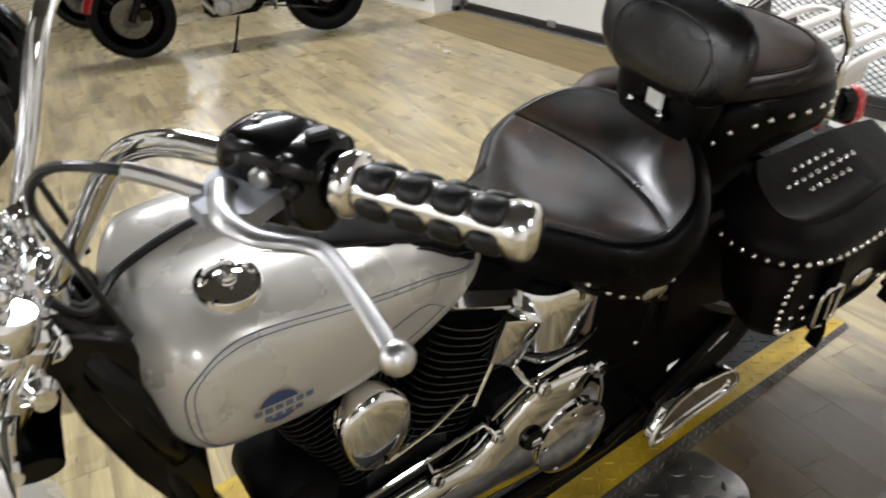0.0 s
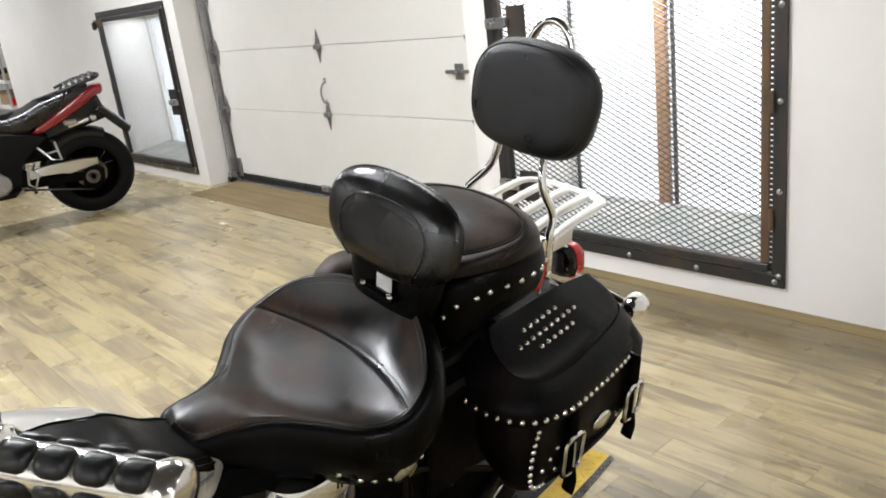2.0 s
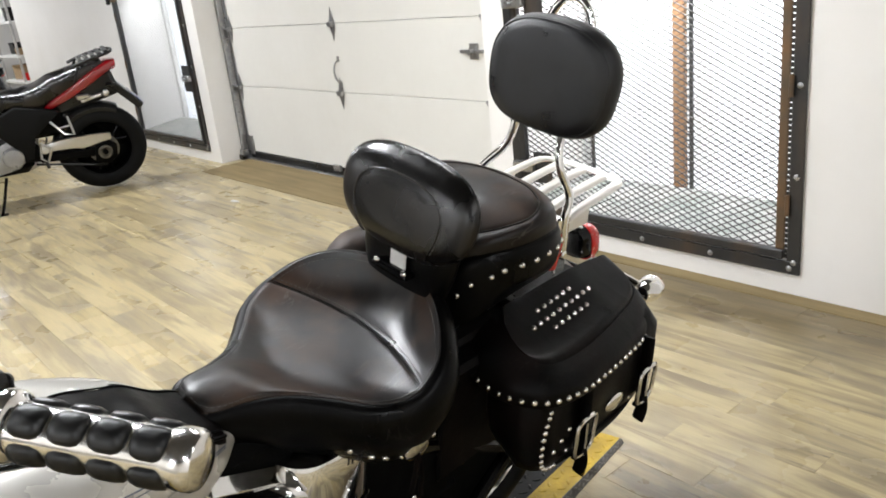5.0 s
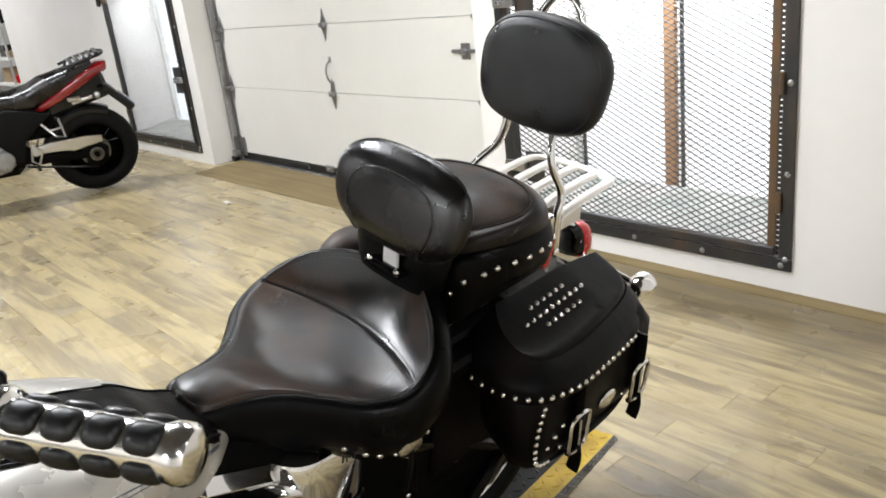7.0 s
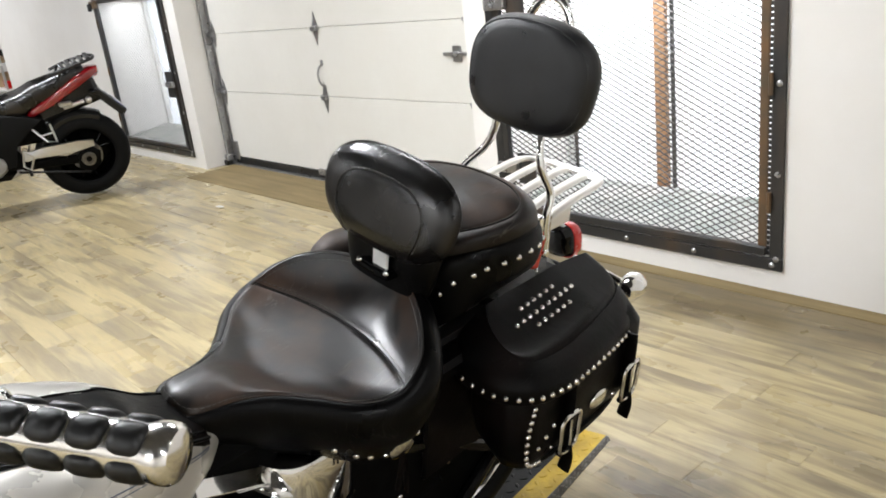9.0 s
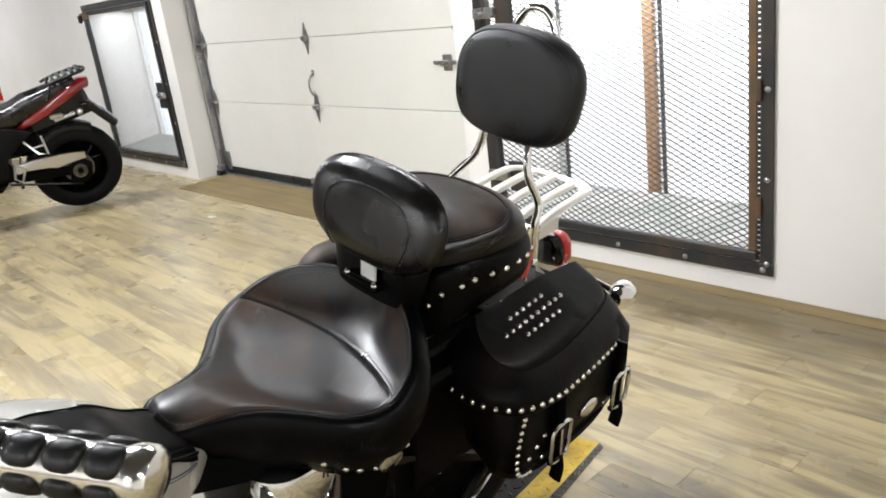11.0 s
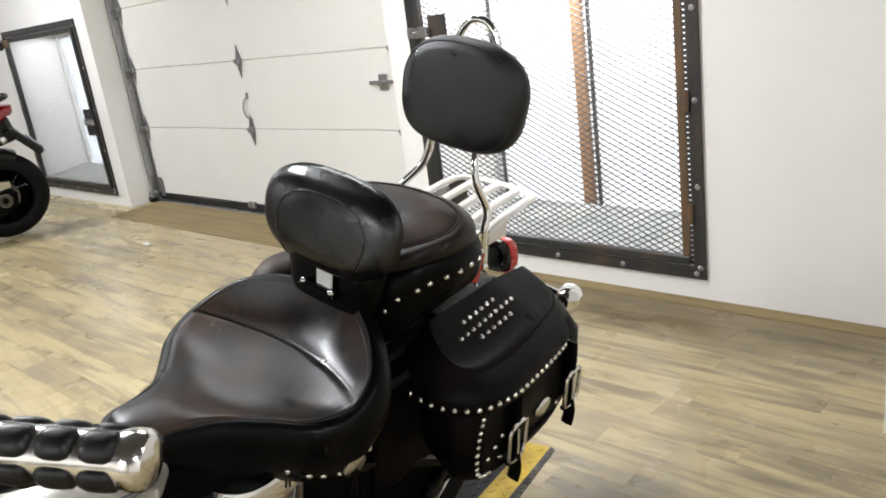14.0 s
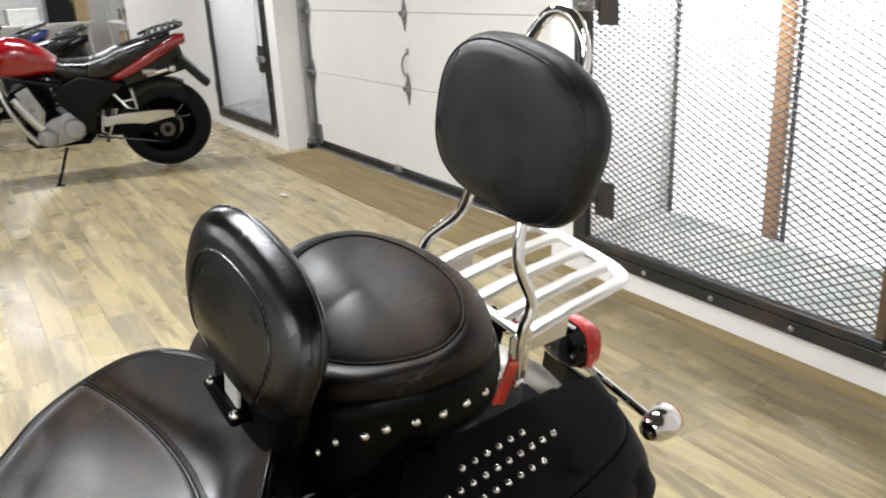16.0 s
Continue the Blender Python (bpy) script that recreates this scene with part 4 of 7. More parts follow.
for u, z in ((-0.253, 0.674), (-0.228, 0.661), (-0.203, 0.652), (-0.176, 0.646), (-0.122, 0.655), (-0.097, 0.672)):
    q, o = on_side(u, z, rows)
    sp("stud", Geo().dome(q, o, 0.0058, 0.0042, 10), M_STUD, saddle)
q0, on = on_side(-0.150, 0.662, rows)
on = (on + Vector((0, 0, 0.35))).normalized()
sp("concho", Geo().lathe([(0.0, 0.0), (0.023, 0.0), (0.023, 0.003), (0.014, 0.007), (0.0, 0.008)], q0, on, 20), M_STUD, saddle, "oval nickel concho")
for du, dz in ((-0.010, -0.085), (0.012, -0.10)):
    sp("fringe_strap", Geo().tube([q0 + Vector((0, 0.004, 0)), q0 + Vector((du * 0.4, 0.008, -0.03)), q0 + Vector((du, 0.006, dz))], [0.004, 0.007, 0.006], 6, flat=0.35), M_BAG, saddle)


# cushions: rounded pads standing upright across the machine
def cushion(cu, hw, hh, cz, ex, tilt, taper=0.0, drop=0.0, bow=0.0):
    """Returns a function that places a point of a pad."""
    def put(a, s, depth):
        c, sn = math.cos(a), math.sin(a)
        y = hw * abs(c) ** (2 / ex) * (1 if c >= 0 else -1) * s
        z = hh * abs(sn) ** (2 / ex) * (1 if sn >= 0 else -1) * s
        y *= 1 + taper * z / hh
        z += drop * (y / hw) ** 2
        return Vector((cu + depth + bow * (y / hw) ** 2 + z * math.tan(radians(tilt)), y, cz + z))
    return put


SOFT = [(0.0, -0.52), (0.3, -0.51), (0.50, -0.485), (0.62, -0.45), (0.74, -0.405), (0.84, -0.34), (0.92, -0.255), (0.98, -0.13), (1.0, 0.0), (0.985, 0.12), (0.94, 0.22), (0.86, 0.31), (0.6, 0.40), (0.3, 0.43), (0.0, 0.44)]
FIRM = [(0.0, -0.505), (0.3, -0.505), (0.55, -0.5), (0.68, -0.485), (0.80, -0.45), (0.90, -0.37), (0.96, -0.26), (0.99, -0.13), (1.0, 0.0), (0.985, 0.2), (0.94, 0.36), (0.86, 0.45), (0.6, 0.5), (0.0, 0.5)]


def face(profile, s):
    """Depth of the front face at a share of the half width."""
    return spline_at(profile[:9], s)


def pad(put, th, profile, n=72):
    rows = []
    for (s0, d0), (s1, d1) in zip(profile, profile[1:]):
        for k in range(3):
            t = k / 3
            rows.append([put(2 * math.pi * j / n, max(0.015, s0 + (s1 - s0) * t), (d0 + (d1 - d0) * t) * th) for j in range(n)])
    return Geo().loft(rows)


# rider's backrest
put = cushion(0.006, 0.165, 0.086, 0.985, 2.5, 14.5, taper=0.05, drop=0.0, bow=-0.006)
RT = 0.062
rest = sp("rider_backrest", pad(put, RT, SOFT), M_REST, bike, "padded black leather rider backrest on a chrome bracket", 80)
arch = [(-1.12, 0.97), (-0.98, 0.88), (-0.75, 0.76), (-0.4, 0.68), (0.0, 0.645), (0.5, 0.61), (1.1, 0.60), (math.pi / 2, 0.60)]
arch = arch + [(math.pi - a, s) for a, s in reversed(arch[:-1])]
seam = [put(p.x, p.y, RT * face(SOFT, p.y) - 0.0002) for p in catmull([(a, s, 0) for a, s in arch], 6)]
sp("seam", Geo().tube(seam, 0.0018, 6), M_REST, rest)
sp("stitching", stitching([put(p.x, p.y * 1.035, RT * face(SOFT, p.y * 1.035) - 0.0006) for p in catmull([(a, s, 0) for a, s in arch[2:-2]], 6)]), M_THREAD, rest, "row of grey thread stitches")
sp("seam", Geo().tube([put(2 * math.pi * j / 60, 0.999, 0.002) for j in range(60)], 0.0020, 6, closed=True), M_REST, rest)
# the upholstered foot under the pad
foot = [[(0.018 + k * 0.034 * math.cos(t) - 0.13 * (0.91 - z), k * 0.118 * abs(math.sin(t)) ** 0.7 * (1 if math.sin(t) >= 0 else -1), z) for t in [2 * math.pi * j / 32 for j in range(32)]] for z, k in ((0.835, 0.86), (0.87, 0.95), (0.91, 1.0), (0.94, 0.9))]
sp("backrest_foot", Geo().loft(foot), M_SKIRT, rest, "black leather foot of the backrest", 60)
sp("backrest_bracket", Geo().box(-0.030, -0.024, -0.002, 0.036, 0.872, 0.908, 0.002), M_WHITE, rest, "flat pale bracket upright")
sp("bracket_base", Geo().box(-0.044, 0.020, -0.038, 0.052, 0.862, 0.873, 0.004).box(-0.038, 0.01, -0.026, 0.042, 0.872, 0.877, 0.003), M_BLACK, rest, "black bracket base")
for y in (-0.028, 0.042):
    sp("bracket_screw", Geo().dome((-0.036, y, 0.873), (-0.3, 0, 1), 0.0065, 0.007, 10), M_CHROME, rest)

# passenger seat: a domed cushion with a stitched oval, a soft roll and a studded skirt
LOW = [(0.040, 0.0, 0.868), (0.038, 0.050, 0.880), (0.052, 0.095, 0.899), (0.085, 0.136, 0.917), (0.144, 0.158, 0.924), (0.207, 0.158, 0.927), (0.256, 0.139, 0.921), (0.292, 0.098, 0.915), (0.314, 0.05, 0.911), (0.320, 0.0, 0.910)]
OVAL = [(0.066, 0.0, 0.908), (0.070, 0.045, 0.920), (0.088, 0.090, 0.936), (0.125, 0.128, 0.953), (0.175, 0.139, 0.962), (0.222, 0.116, 0.969), (0.258, 0.060, 0.969), (0.270, 0.0, 0.967)]


def whole(half_):
    h_ = catmull(half_, 10)
    return h_ + [Vector((p.x, -p.y, p.z)) for p in reversed(h_[1:-1])]


def even(loop, n=96):
    """The loop at n even steps round its middle, by angle."""
    c = Vector((0.18, 0.0))
    ang = [math.atan2(p.y, p.x - c.x) for p in loop]
    out = []
    for i in range(n):
        a = -math.pi + 2 * math.pi * (i + 0.5) / n
        k = min(range(len(loop)), key=lambda k: abs((ang[k] - a + math.pi) % (2 * math.pi) - math.pi))
        b = (k + 1) % len(loop) if ((a - ang[k] + math.pi) % (2 * math.pi) - math.pi) * ((ang[(k + 1) % len(loop)] - ang[k] + math.pi) % (2 * math.pi) - math.pi) > 0 else k - 1
        d = (ang[b] - ang[k] + math.pi) % (2 * math.pi) - math.pi
        f = ((a - ang[k] + math.pi) % (2 * math.pi) - math.pi) / d if abs(d) > 1e-9 else 0.0
        out.append(loop[k].lerp(loop[b], max(0.0, min(1.0, f))))
    return out


lowl, ovall = even(whole(LOW)), even(whole(OVAL))
NP = len(lowl)
top_c = Vector((0.18, 0.0, 0.972))
rows = []
for s in (0.02, 0.15, 0.3, 0.45, 0.6, 0.75, 0.86, 0.93, 0.97):
    rows.append([Vector((top_c.x + (o.x - top_c.x) * s, o.y * s, top_c.z + (o.z - top_c.z) * s ** 2.4 + 0.012 * s * s * (1 - s))) for o in ovall])
rows.append([o + Vector((0, 0, -0.0022)) for o in ovall])
for s in (0.06, 0.14, 0.25, 0.4, 0.55, 0.7, 0.85, 1.0):
    bulge = 0.016 * math.sin(math.pi * min(1.0, s * 1.05)) ** 0.8
    rows.append([o.lerp(l_, s) + (Vector((o.x - 0.18, o.y, 0)).normalized() * 0.7 + Vector((0, 0, 0.75))) * bulge for o, l_ in zip(ovall, lowl)])
pillion = sp("passenger_seat", Geo().loft(rows, cap1=False), M_PSEAT, bike, "worn black leather passenger seat with a stitched panel", 80)
low = []
for d, z in ((0.0, 0.0), (0.005, -0.003), (0.009, -0.012), (0.0125, -0.028), (0.0125, -0.048), (0.010, -0.066), (0.005, -0.080)):
    low.append([l_ + Vector((l_.x - 0.18, l_.y, 0)).normalized() * d + Vector((0, 0, z * (1 + 0.9 * max(0.0, 0.12 - l_.x) / 0.08))) for l_ in lowl])
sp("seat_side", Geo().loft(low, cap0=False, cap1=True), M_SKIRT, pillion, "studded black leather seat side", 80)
sp("hem_seam", Geo().tube(low[0], 0.0018, 6, closed=True), M_SKIRT, pillion)
st = [o + Vector((0, 0, 0.0004)) for o in ovall]
sp("stitched_seam", Geo().tube(st, 0.0014, 6, closed=True), M_SKIRT, pillion)
for i in range(NP):
    a, b = st[i - 1], st[i]
    for k in range(2):
        p, q = a.lerp(b, 0.5 * k), a.lerp(b, 0.5 * k + 0.32)
        sp("stitch", Geo().tube([p + Vector((0, 0, 0.0012)), q + Vector((0, 0, 0.0012))], 0.0011, 5), M_THREAD, pillion)
for u, z in ((0.040, 0.830), (0.053, 0.857), (0.073, 0.876), (0.099, 0.887), (0.130, 0.892), (0.162, 0.894), (0.195, 0.896), (0.232, 0.894), (0.266, 0.888)):
    q, o = on_side(u, z, low)
    sp("stud", Geo().dome(q, o, 0.0062, 0.0048, 10), M_STUD, pillion)
sp("seat_strap", Geo().box(0.02, 0.06, -0.07, 0.07, 0.79, 0.85, 0.01), M_SKIRT, pillion)

# sissy bar, pad and luggage rack
sissy = bp("sissy_bar", Geo().tube(catmull([(0.355, 0.118, 0.80), (0.352, 0.118, 0.88), (0.368, 0.112, 0.925), (0.352, 0.092, 0.985), (0.372, 0.075, 1.05), (0.425, 0.072, 1.17), (0.448, 0.066, 1.235), (0.452, 0.044, 1.276), (0.452, 0.014, 1.288), (0.452, -0.014, 1.276), (0.448, -0.038, 1.235), (0.425, -0.052, 1.17), (0.385, -0.045, 1.05), (0.378, -0.062, 0.985), (0.362, -0.108, 0.925), (0.352, -0.112, 0.88), (0.355, -0.112, 0.80)], 7), 0.0085, 12), M_CHROME, bike, "bent chrome sissy bar")
put = cushion(0.361, 0.150, 0.109, 1.156, 2.78, 5.4, taper=0.057, drop=-0.012, bow=0.004)
sp("backrest_pad", pad(put, 0.062, FIRM), M_VINYL, sissy, "black vinyl passenger backrest pad", 80)
sp("pad_seam", Geo().tube([put(2 * math.pi * j / 72, 0.93, 0.062 * face(FIRM, 0.93) - 0.0004) for j in range(72)], 0.0016, 6, closed=True), M_VINYL, sissy)
for s in (-1, 1):
    bp("sissy_foot", Geo().box(0.335, 0.375, s * 0.115 - 0.005, s * 0.115 + 0.005, 0.755, 0.885, 0.004), M_CHROME, sissy)
    bp("foot_bolt", Geo().lathe([(0.010, 0), (0.010, 0.006), (0.006, 0.009), (0, 0.009)], (0.355, s * 0.120, 0.80), (0, s, 0), 12), M_CHROME, sissy)
rack = bp("luggage_rack", Geo().tube(catmull([(0.365, 0.108, 0.868), (0.45, 0.108, 0.882), (0.55, 0.106, 0.890), (0.592, 0.092, 0.890), (0.606, 0.05, 0.890), (0.608, 0.0, 0.890), (0.606, -0.05, 0.890), (0.592, -0.092, 0.890), (0.55, -0.106, 0.890), (0.45, -0.108, 0.882), (0.365, -0.108, 0.868)], 5), 0.0130, 12, flat=0.40), M_RACK, bike, "chrome luggage rack with flat slats")
for w in (-0.056, 0.0, 0.056):
    bp("rack_slat", Geo().tube(catmull([(0.372, w, 0.868), (0.45, w, 0.880), (0.55, w, 0.888), (0.604, w, 0.889)], 4), 0.0145, 10, flat=0.34), M_RACK, rack)
bp("rack_crossbar", Geo().tube([(0.372, -0.106, 0.865), (0.372, 0.106, 0.865)], 0.009, 10, flat=0.6), M_RACK, rack)
for s in (-1, 1):
    bp("rack_bracket", Geo().box(0.345, 0.46, s * 0.108 - 0.003, s * 0.108 + 0.003, 0.835, 0.872, 0.003), M_RACK, rack)

# rear mudguard, strut, tail lamp, indicators
AX, AZ, AR = 0.245, 0.355, 0.325


def mudguard(cx, cz, r, a0, a1, hw, k=28, edge=0.10):
    g = Geo()
    sect = [(-1.0, -edge), (-0.985, -edge * 0.55), (-0.93, -0.028), (-0.75, -0.008), (-0.4, 0.0), (0, 0.003), (0.4, 0.0), (0.75, -0.008), (0.93, -0.028), (0.985, -edge * 0.55), (1.0, -edge)]
    outer = [[(cx + (r + d) * math.cos(radians(a0 + (a1 - a0) * i / k)), s * hw, cz + (r + d) * math.sin(radians(a0 + (a1 - a0) * i / k))) for s, d in sect] for i in range(k + 1)]
    inner = [[(cx + (r + d - 0.004) * math.cos(radians(a0 + (a1 - a0) * i / k)), s * (hw - 0.003), cz + (r + d - 0.004) * math.sin(radians(a0 + (a1 - a0) * i / k))) for s, d in sect] for i in range(k + 1)]
    rings = [o + list(reversed(q)) for o, q in zip(outer, inner)]
    return g.loft(rings)


guard = bp("rear_mudguard", mudguard(AX, AZ, 0.440, 10, 128, 0.070), M_TANK, bike, "pearl silver rear mudguard", 50)
for s in (-1, 1):
    bp("strut", Geo().box(0.10, 0.53, s * 0.112 - 0.006, s * 0.112 + 0.006, 0.655, 0.70, 0.006, Matrix.Translation((0, 0, -0.03)) @ pose(0, 0, 0, 0, 6, 0)), M_CHROME, guard, "chrome mudguard strut")
    bp("side_reflector", Geo().box(0.318, 0.342, s * 0.122 - 0.004, s * 0.122 + 0.004, 0.775, 0.845, 0.003, Matrix.Translation((0.33, 0, 0.81)) @ pose(0, 0, 0, 0, 18, 0) @ Matrix.Translation((-0.33, 0, -0.81))), M_REFLEX, guard, "narrow red side reflector")
def oblong(u, cz, hw, hh, n=28, e=0.62):
    return [(u + 0.22 * (z_ - cz) * -1, y_, z_) for y_, z_ in [(hw * abs(math.cos(q)) ** e * (1 if math.cos(q) >= 0 else -1), cz + hh * abs(math.sin(q)) ** e * (1 if math.sin(q) >= 0 else -1)) for q in [2 * math.pi * i / n for i in range(n)]]]


tail = bp("tail_lamp", Geo().loft([oblong(0.612, 0.704, 0.046, 0.050), oblong(0.628, 0.703, 0.0465, 0.050), oblong(0.650, 0.700, 0.043, 0.046), oblong(0.664, 0.697, 0.034, 0.037), oblong(0.671, 0.695, 0.018, 0.020)]), M_RED, bike, "red tail lamp with a black hood", 60)
bp("lamp_hood", Geo().loft([oblong(0.572, 0.712, 0.026, 0.026), oblong(0.582, 0.709, 0.040, 0.040), oblong(0.612, 0.705, 0.0445, 0.048)]), M_BLACK, tail, "black lamp hood", 50)
bp("lamp_window", Geo().box(0.586, 0.594, -0.026, 0.026, 0.7505, 0.7545, 0.001), M_SHELF, tail)
bar = bp("indicator_bar", Geo().tube(catmull([(0.655, -0.17, 0.630), (0.642, -0.10, 0.648), (0.63, 0, 0.668), (0.642, 0.10, 0.648), (0.655, 0.17, 0.630)], 4), 0.008, 10), M_CHROME, bike, "chrome rear indicator bar")
for s in (-1, 1):
    ind = bp("indicator", Geo().lathe([(0.006, -0.042), (0.018, -0.038), (0.027, -0.022), (0.031, 0.0), (0.031, 0.014), (0.029, 0.018)], (0.668, s * 0.183, 0.624), (1, 0, 0), 22), M_CHROME, bar, "chrome bullet indicator")
    bp("lens", Geo().lathe([(0.029, 0.018), (0.026, 0.026), (0.014, 0.032), (0.0, 0.034)], (0.668, s * 0.183, 0.624), (1, 0, 0), 22), M_AMBER, bar, "amber lens")
bp("plate_holder", Geo().box(0.66, 0.672, -0.09, 0.09, 0.50, 0.61, 0.003), M_BLACK, bike, "black plate holder")


# saddlebags
def saddlebag(s):
    """A studded leather bag; s is 1 on the left side of the machine and -1 on its right."""
    bag = new("saddlebag")
    bag.parent = bike
    tagged(bag, "black leather saddlebag with a studded lid and two buckled straps")

    def rr(u0, u1, w0, w1, r, k=5):
        out = []
        for cx, cy, a in ((u1 - r, w1 - r, 0), (u0 + r, w1 - r, 90), (u0 + r, w0 + r * 0.4, 180), (u1 - r, w0 + r * 0.4, 270)):
            q = r if a < 180 else r * 0.4
            for i in range(k + 1):
                t = radians(a + 90 * i / k)
                out.append((cx + q * math.cos(t), cy + q * math.sin(t)))
        return out

    def ring(u0, u1, w0, w1, r, h):
        return [(x, s * y, h) for x, y in rr(u0, u1, w0, w1, r)]

    body = Geo().loft([ring(0.125, 0.480, 0.155, 0.262, 0.05, 0.462), ring(0.100, 0.505, 0.150, 0.285, 0.05, 0.472), ring(0.084, 0.525, 0.145, 0.295, 0.05, 0.505), ring(0.074, 0.540, 0.140, 0.296, 0.05, 0.55), ring(0.074, 0.545, 0.135, 0.288, 0.05, 0.64), ring(0.09, 0.53, 0.135, 0.27, 0.05, 0.67)])
    bp("bag_body", body, M_BAG, bag, "", 60)
    # lid: a soft flap that hangs over the front and the outer side, with a raised stitched panel on top
    HEM = [(0.085, 0.120, 0.705), (0.050, 0.150, 0.677), (0.054, 0.195, 0.659), (0.062, 0.250, 0.660), (0.100, 0.295, 0.660), (0.180, 0.313, 0.656), (0.270, 0.309, 0.650), (0.360, 0.301, 0.645), (0.450, 0.287, 0.637), (0.530, 0.258, 0.614), (0.575, 0.215, 0.590), (0.580, 0.130, 0.630)]
    EDGE = [(0.165, 0.120, 0.752), (0.122, 0.168, 0.741), (0.108, 0.214, 0.723), (0.122, 0.247, 0.708), (0.165, 0.263, 0.699), (0.246, 0.266, 0.694), (0.330, 0.259, 0.694), (0.410, 0.247, 0.693), (0.482, 0.231, 0.690), (0.530, 0.208, 0.690), (0.548, 0.175, 0.700), (0.550, 0.120, 0.722)]
    hem, edge = catmull(HEM, 6), catmull(EDGE, 6)
    n_ = len(hem)

    def mid(p):
        return Vector((0.20 + (p.x - 0.20) * 0.75, 0.118, 0.755 - 0.02 * max(0.0, p.x - 0.35) / 0.2))

    def lid_h(x, y):
        return 0.735 - 0.43 * (y - 0.159) - 0.10 * max(0.0, x - 0.40)

    def out_of(i):
        d = hem[i] - edge[i]
        return Vector((d.x, d.y, 0)).normalized()

    lid_rows = [[hem[i] + out_of(i) * -0.006 + Vector((0, 0, -0.013)) for i in range(n_)], [hem[i] + Vector((0, 0, -0.015)) for i in range(n_)], [hem[i] + out_of(i) * 0.004 + Vector((0, 0, -0.010)) for i in range(n_)]]
    for f in (0.0, 0.12, 0.25, 0.4, 0.55, 0.7, 0.85, 0.95, 1.0):
        bulge = 0.014 * math.sin(math.pi * f ** 0.8) + 0.002 * (1 - f)
        lid_rows.append([hem[i].lerp(edge[i], f) + (out_of(i) + Vector((0, 0, 0.6))) * bulge for i in range(n_)])
    lid_rows.append([edge[i].lerp(mid(edge[i]), 0.012) + Vector((0, 0, -0.0035)) for i in range(n_)])
    for f, dz in ((0.03, -0.001), (0.05, 0.0045), (0.08, 0.0075), (0.14, 0.0095), (0.25, 0.010), (0.4, 0.010), (0.6, 0.009), (0.8, 0.006), (1.0, 0.0)):
        row_ = []
        for i in range(n_):
            p = edge[i].lerp(mid(edge[i]), f)
            k = min(1.0, f / 0.25)
            row_.append(Vector((p.x, p.y, (p.z + dz) * (1 - k) + lid_h(p.x, p.y) * k)))
        lid_rows.append(row_)
    bp("lid", Geo().loft([[(p.x, s * p.y, p.z) for p in r] for r in lid_rows], cap=False, closed=False), M_BAG, bag, "black leather lid with a raised panel and a rolled edge", 60)

    # block of round studs in three slanting rows
    for n__, x0, x1, y0, y1 in ((6, 0.229, 0.344, 0.159, 0.154), (10, 0.186, 0.389, 0.183, 0.174), (6, 0.232, 0.3465, 0.2025, 0.199)):
        for i in range(n__):
            t = i / (n__ - 1)
            x, y = x0 + (x1 - x0) * t, y0 + (y1 - y0) * t
            bp("stud", Geo().dome((x, s * y, lid_h(x, y) - 0.0005), (0, s * 0.4, 0.92), 0.0058, 0.0062, 10), M_STUD, bag)
    # studs along the hem of the lid
    path = [hem[i] + out_of(i) * 0.003 for i in range(n_)]
    dist, acc = 0.0, [0.0]
    for a, b in zip(path, path[1:]):
        dist += (b - a).length
        acc.append(dist)
    step, x = 0.0232, 0.050
    while x < dist - 0.06:
        i = min(max(k for k in range(len(acc)) if acc[k] <= x), n_ - 2)
        f = (x - acc[i]) / max(acc[i + 1] - acc[i], 1e-6)
        p, o = path[i].lerp(path[i + 1], f), out_of(i).lerp(out_of(i + 1), f) + Vector((0, 0, 0.15))
        bp("stud", Geo().dome((p.x, s * p.y, p.z), (o.x, s * o.y, o.z), 0.0062, 0.005, 8), M_STUD, bag)
        x += step
    # studded lower front edge of the pocket
    edge_ = catmull([(0.100, 0.636, 0), (0.092, 0.61, 0), (0.087, 0.58, 0), (0.086, 0.545, 0), (0.092, 0.515, 0), (0.108, 0.499, 0), (0.135, 0.492, 0)], 4)
    for i in range(0, len(edge_), 2):
        p = edge_[i]
        bp("stud", Geo().dome((p.x, s * 0.2965, p.y), (-0.25, s, 0), 0.0055, 0.0045, 8), M_STUD, bag)
    for i in range(3):
        bp("stud", Geo().dome((0.128 + 0.024 * i, s * 0.2965, 0.528 + 0.014 * i), (0, s, 0), 0.0055, 0.0045, 8), M_STUD, bag)
    # two straps with buckles, and the oval concho between them
    for us_ in (0.208, 0.446):
        strap = bp("strap", Geo().tube(catmull([(us_, s * 0.302, 0.645), (us_, s * 0.305, 0.60), (us_, s * 0.304, 0.55), (us_ + 0.002, s * 0.307, 0.51), (us_ + 0.004, s * 0.314, 0.47), (us_ + 0.004, s * 0.310, 0.432)], 4), 0.014, 8, flat=0.25), M_BAG, bag, "hanging leather strap")
        fr = [(us_ + x, s * 0.315, 0.533 + z) for x, z in ((-0.027, 0.038), (0.027, 0.038), (0.031, 0.0), (0.025, -0.040), (-0.025, -0.040), (-0.031, 0.0))]
        bp("buckle", Geo().tube(catmull(fr, 4, True), 0.0048, 8, closed=True), M_STUD, strap, "square nickel buckle")
        bp("buckle_pin", Geo().cyl((us_, s * 0.316, 0.564), (us_, s * 0.319, 0.503), 0.0028, n=8), M_STUD, strap)
        bp("strap_loop", Geo().box(us_ - 0.019, us_ + 0.019, s * 0.306 - 0.006, s * 0.306 + 0.006, 0.475, 0.487, 0.003), M_BAG, strap)
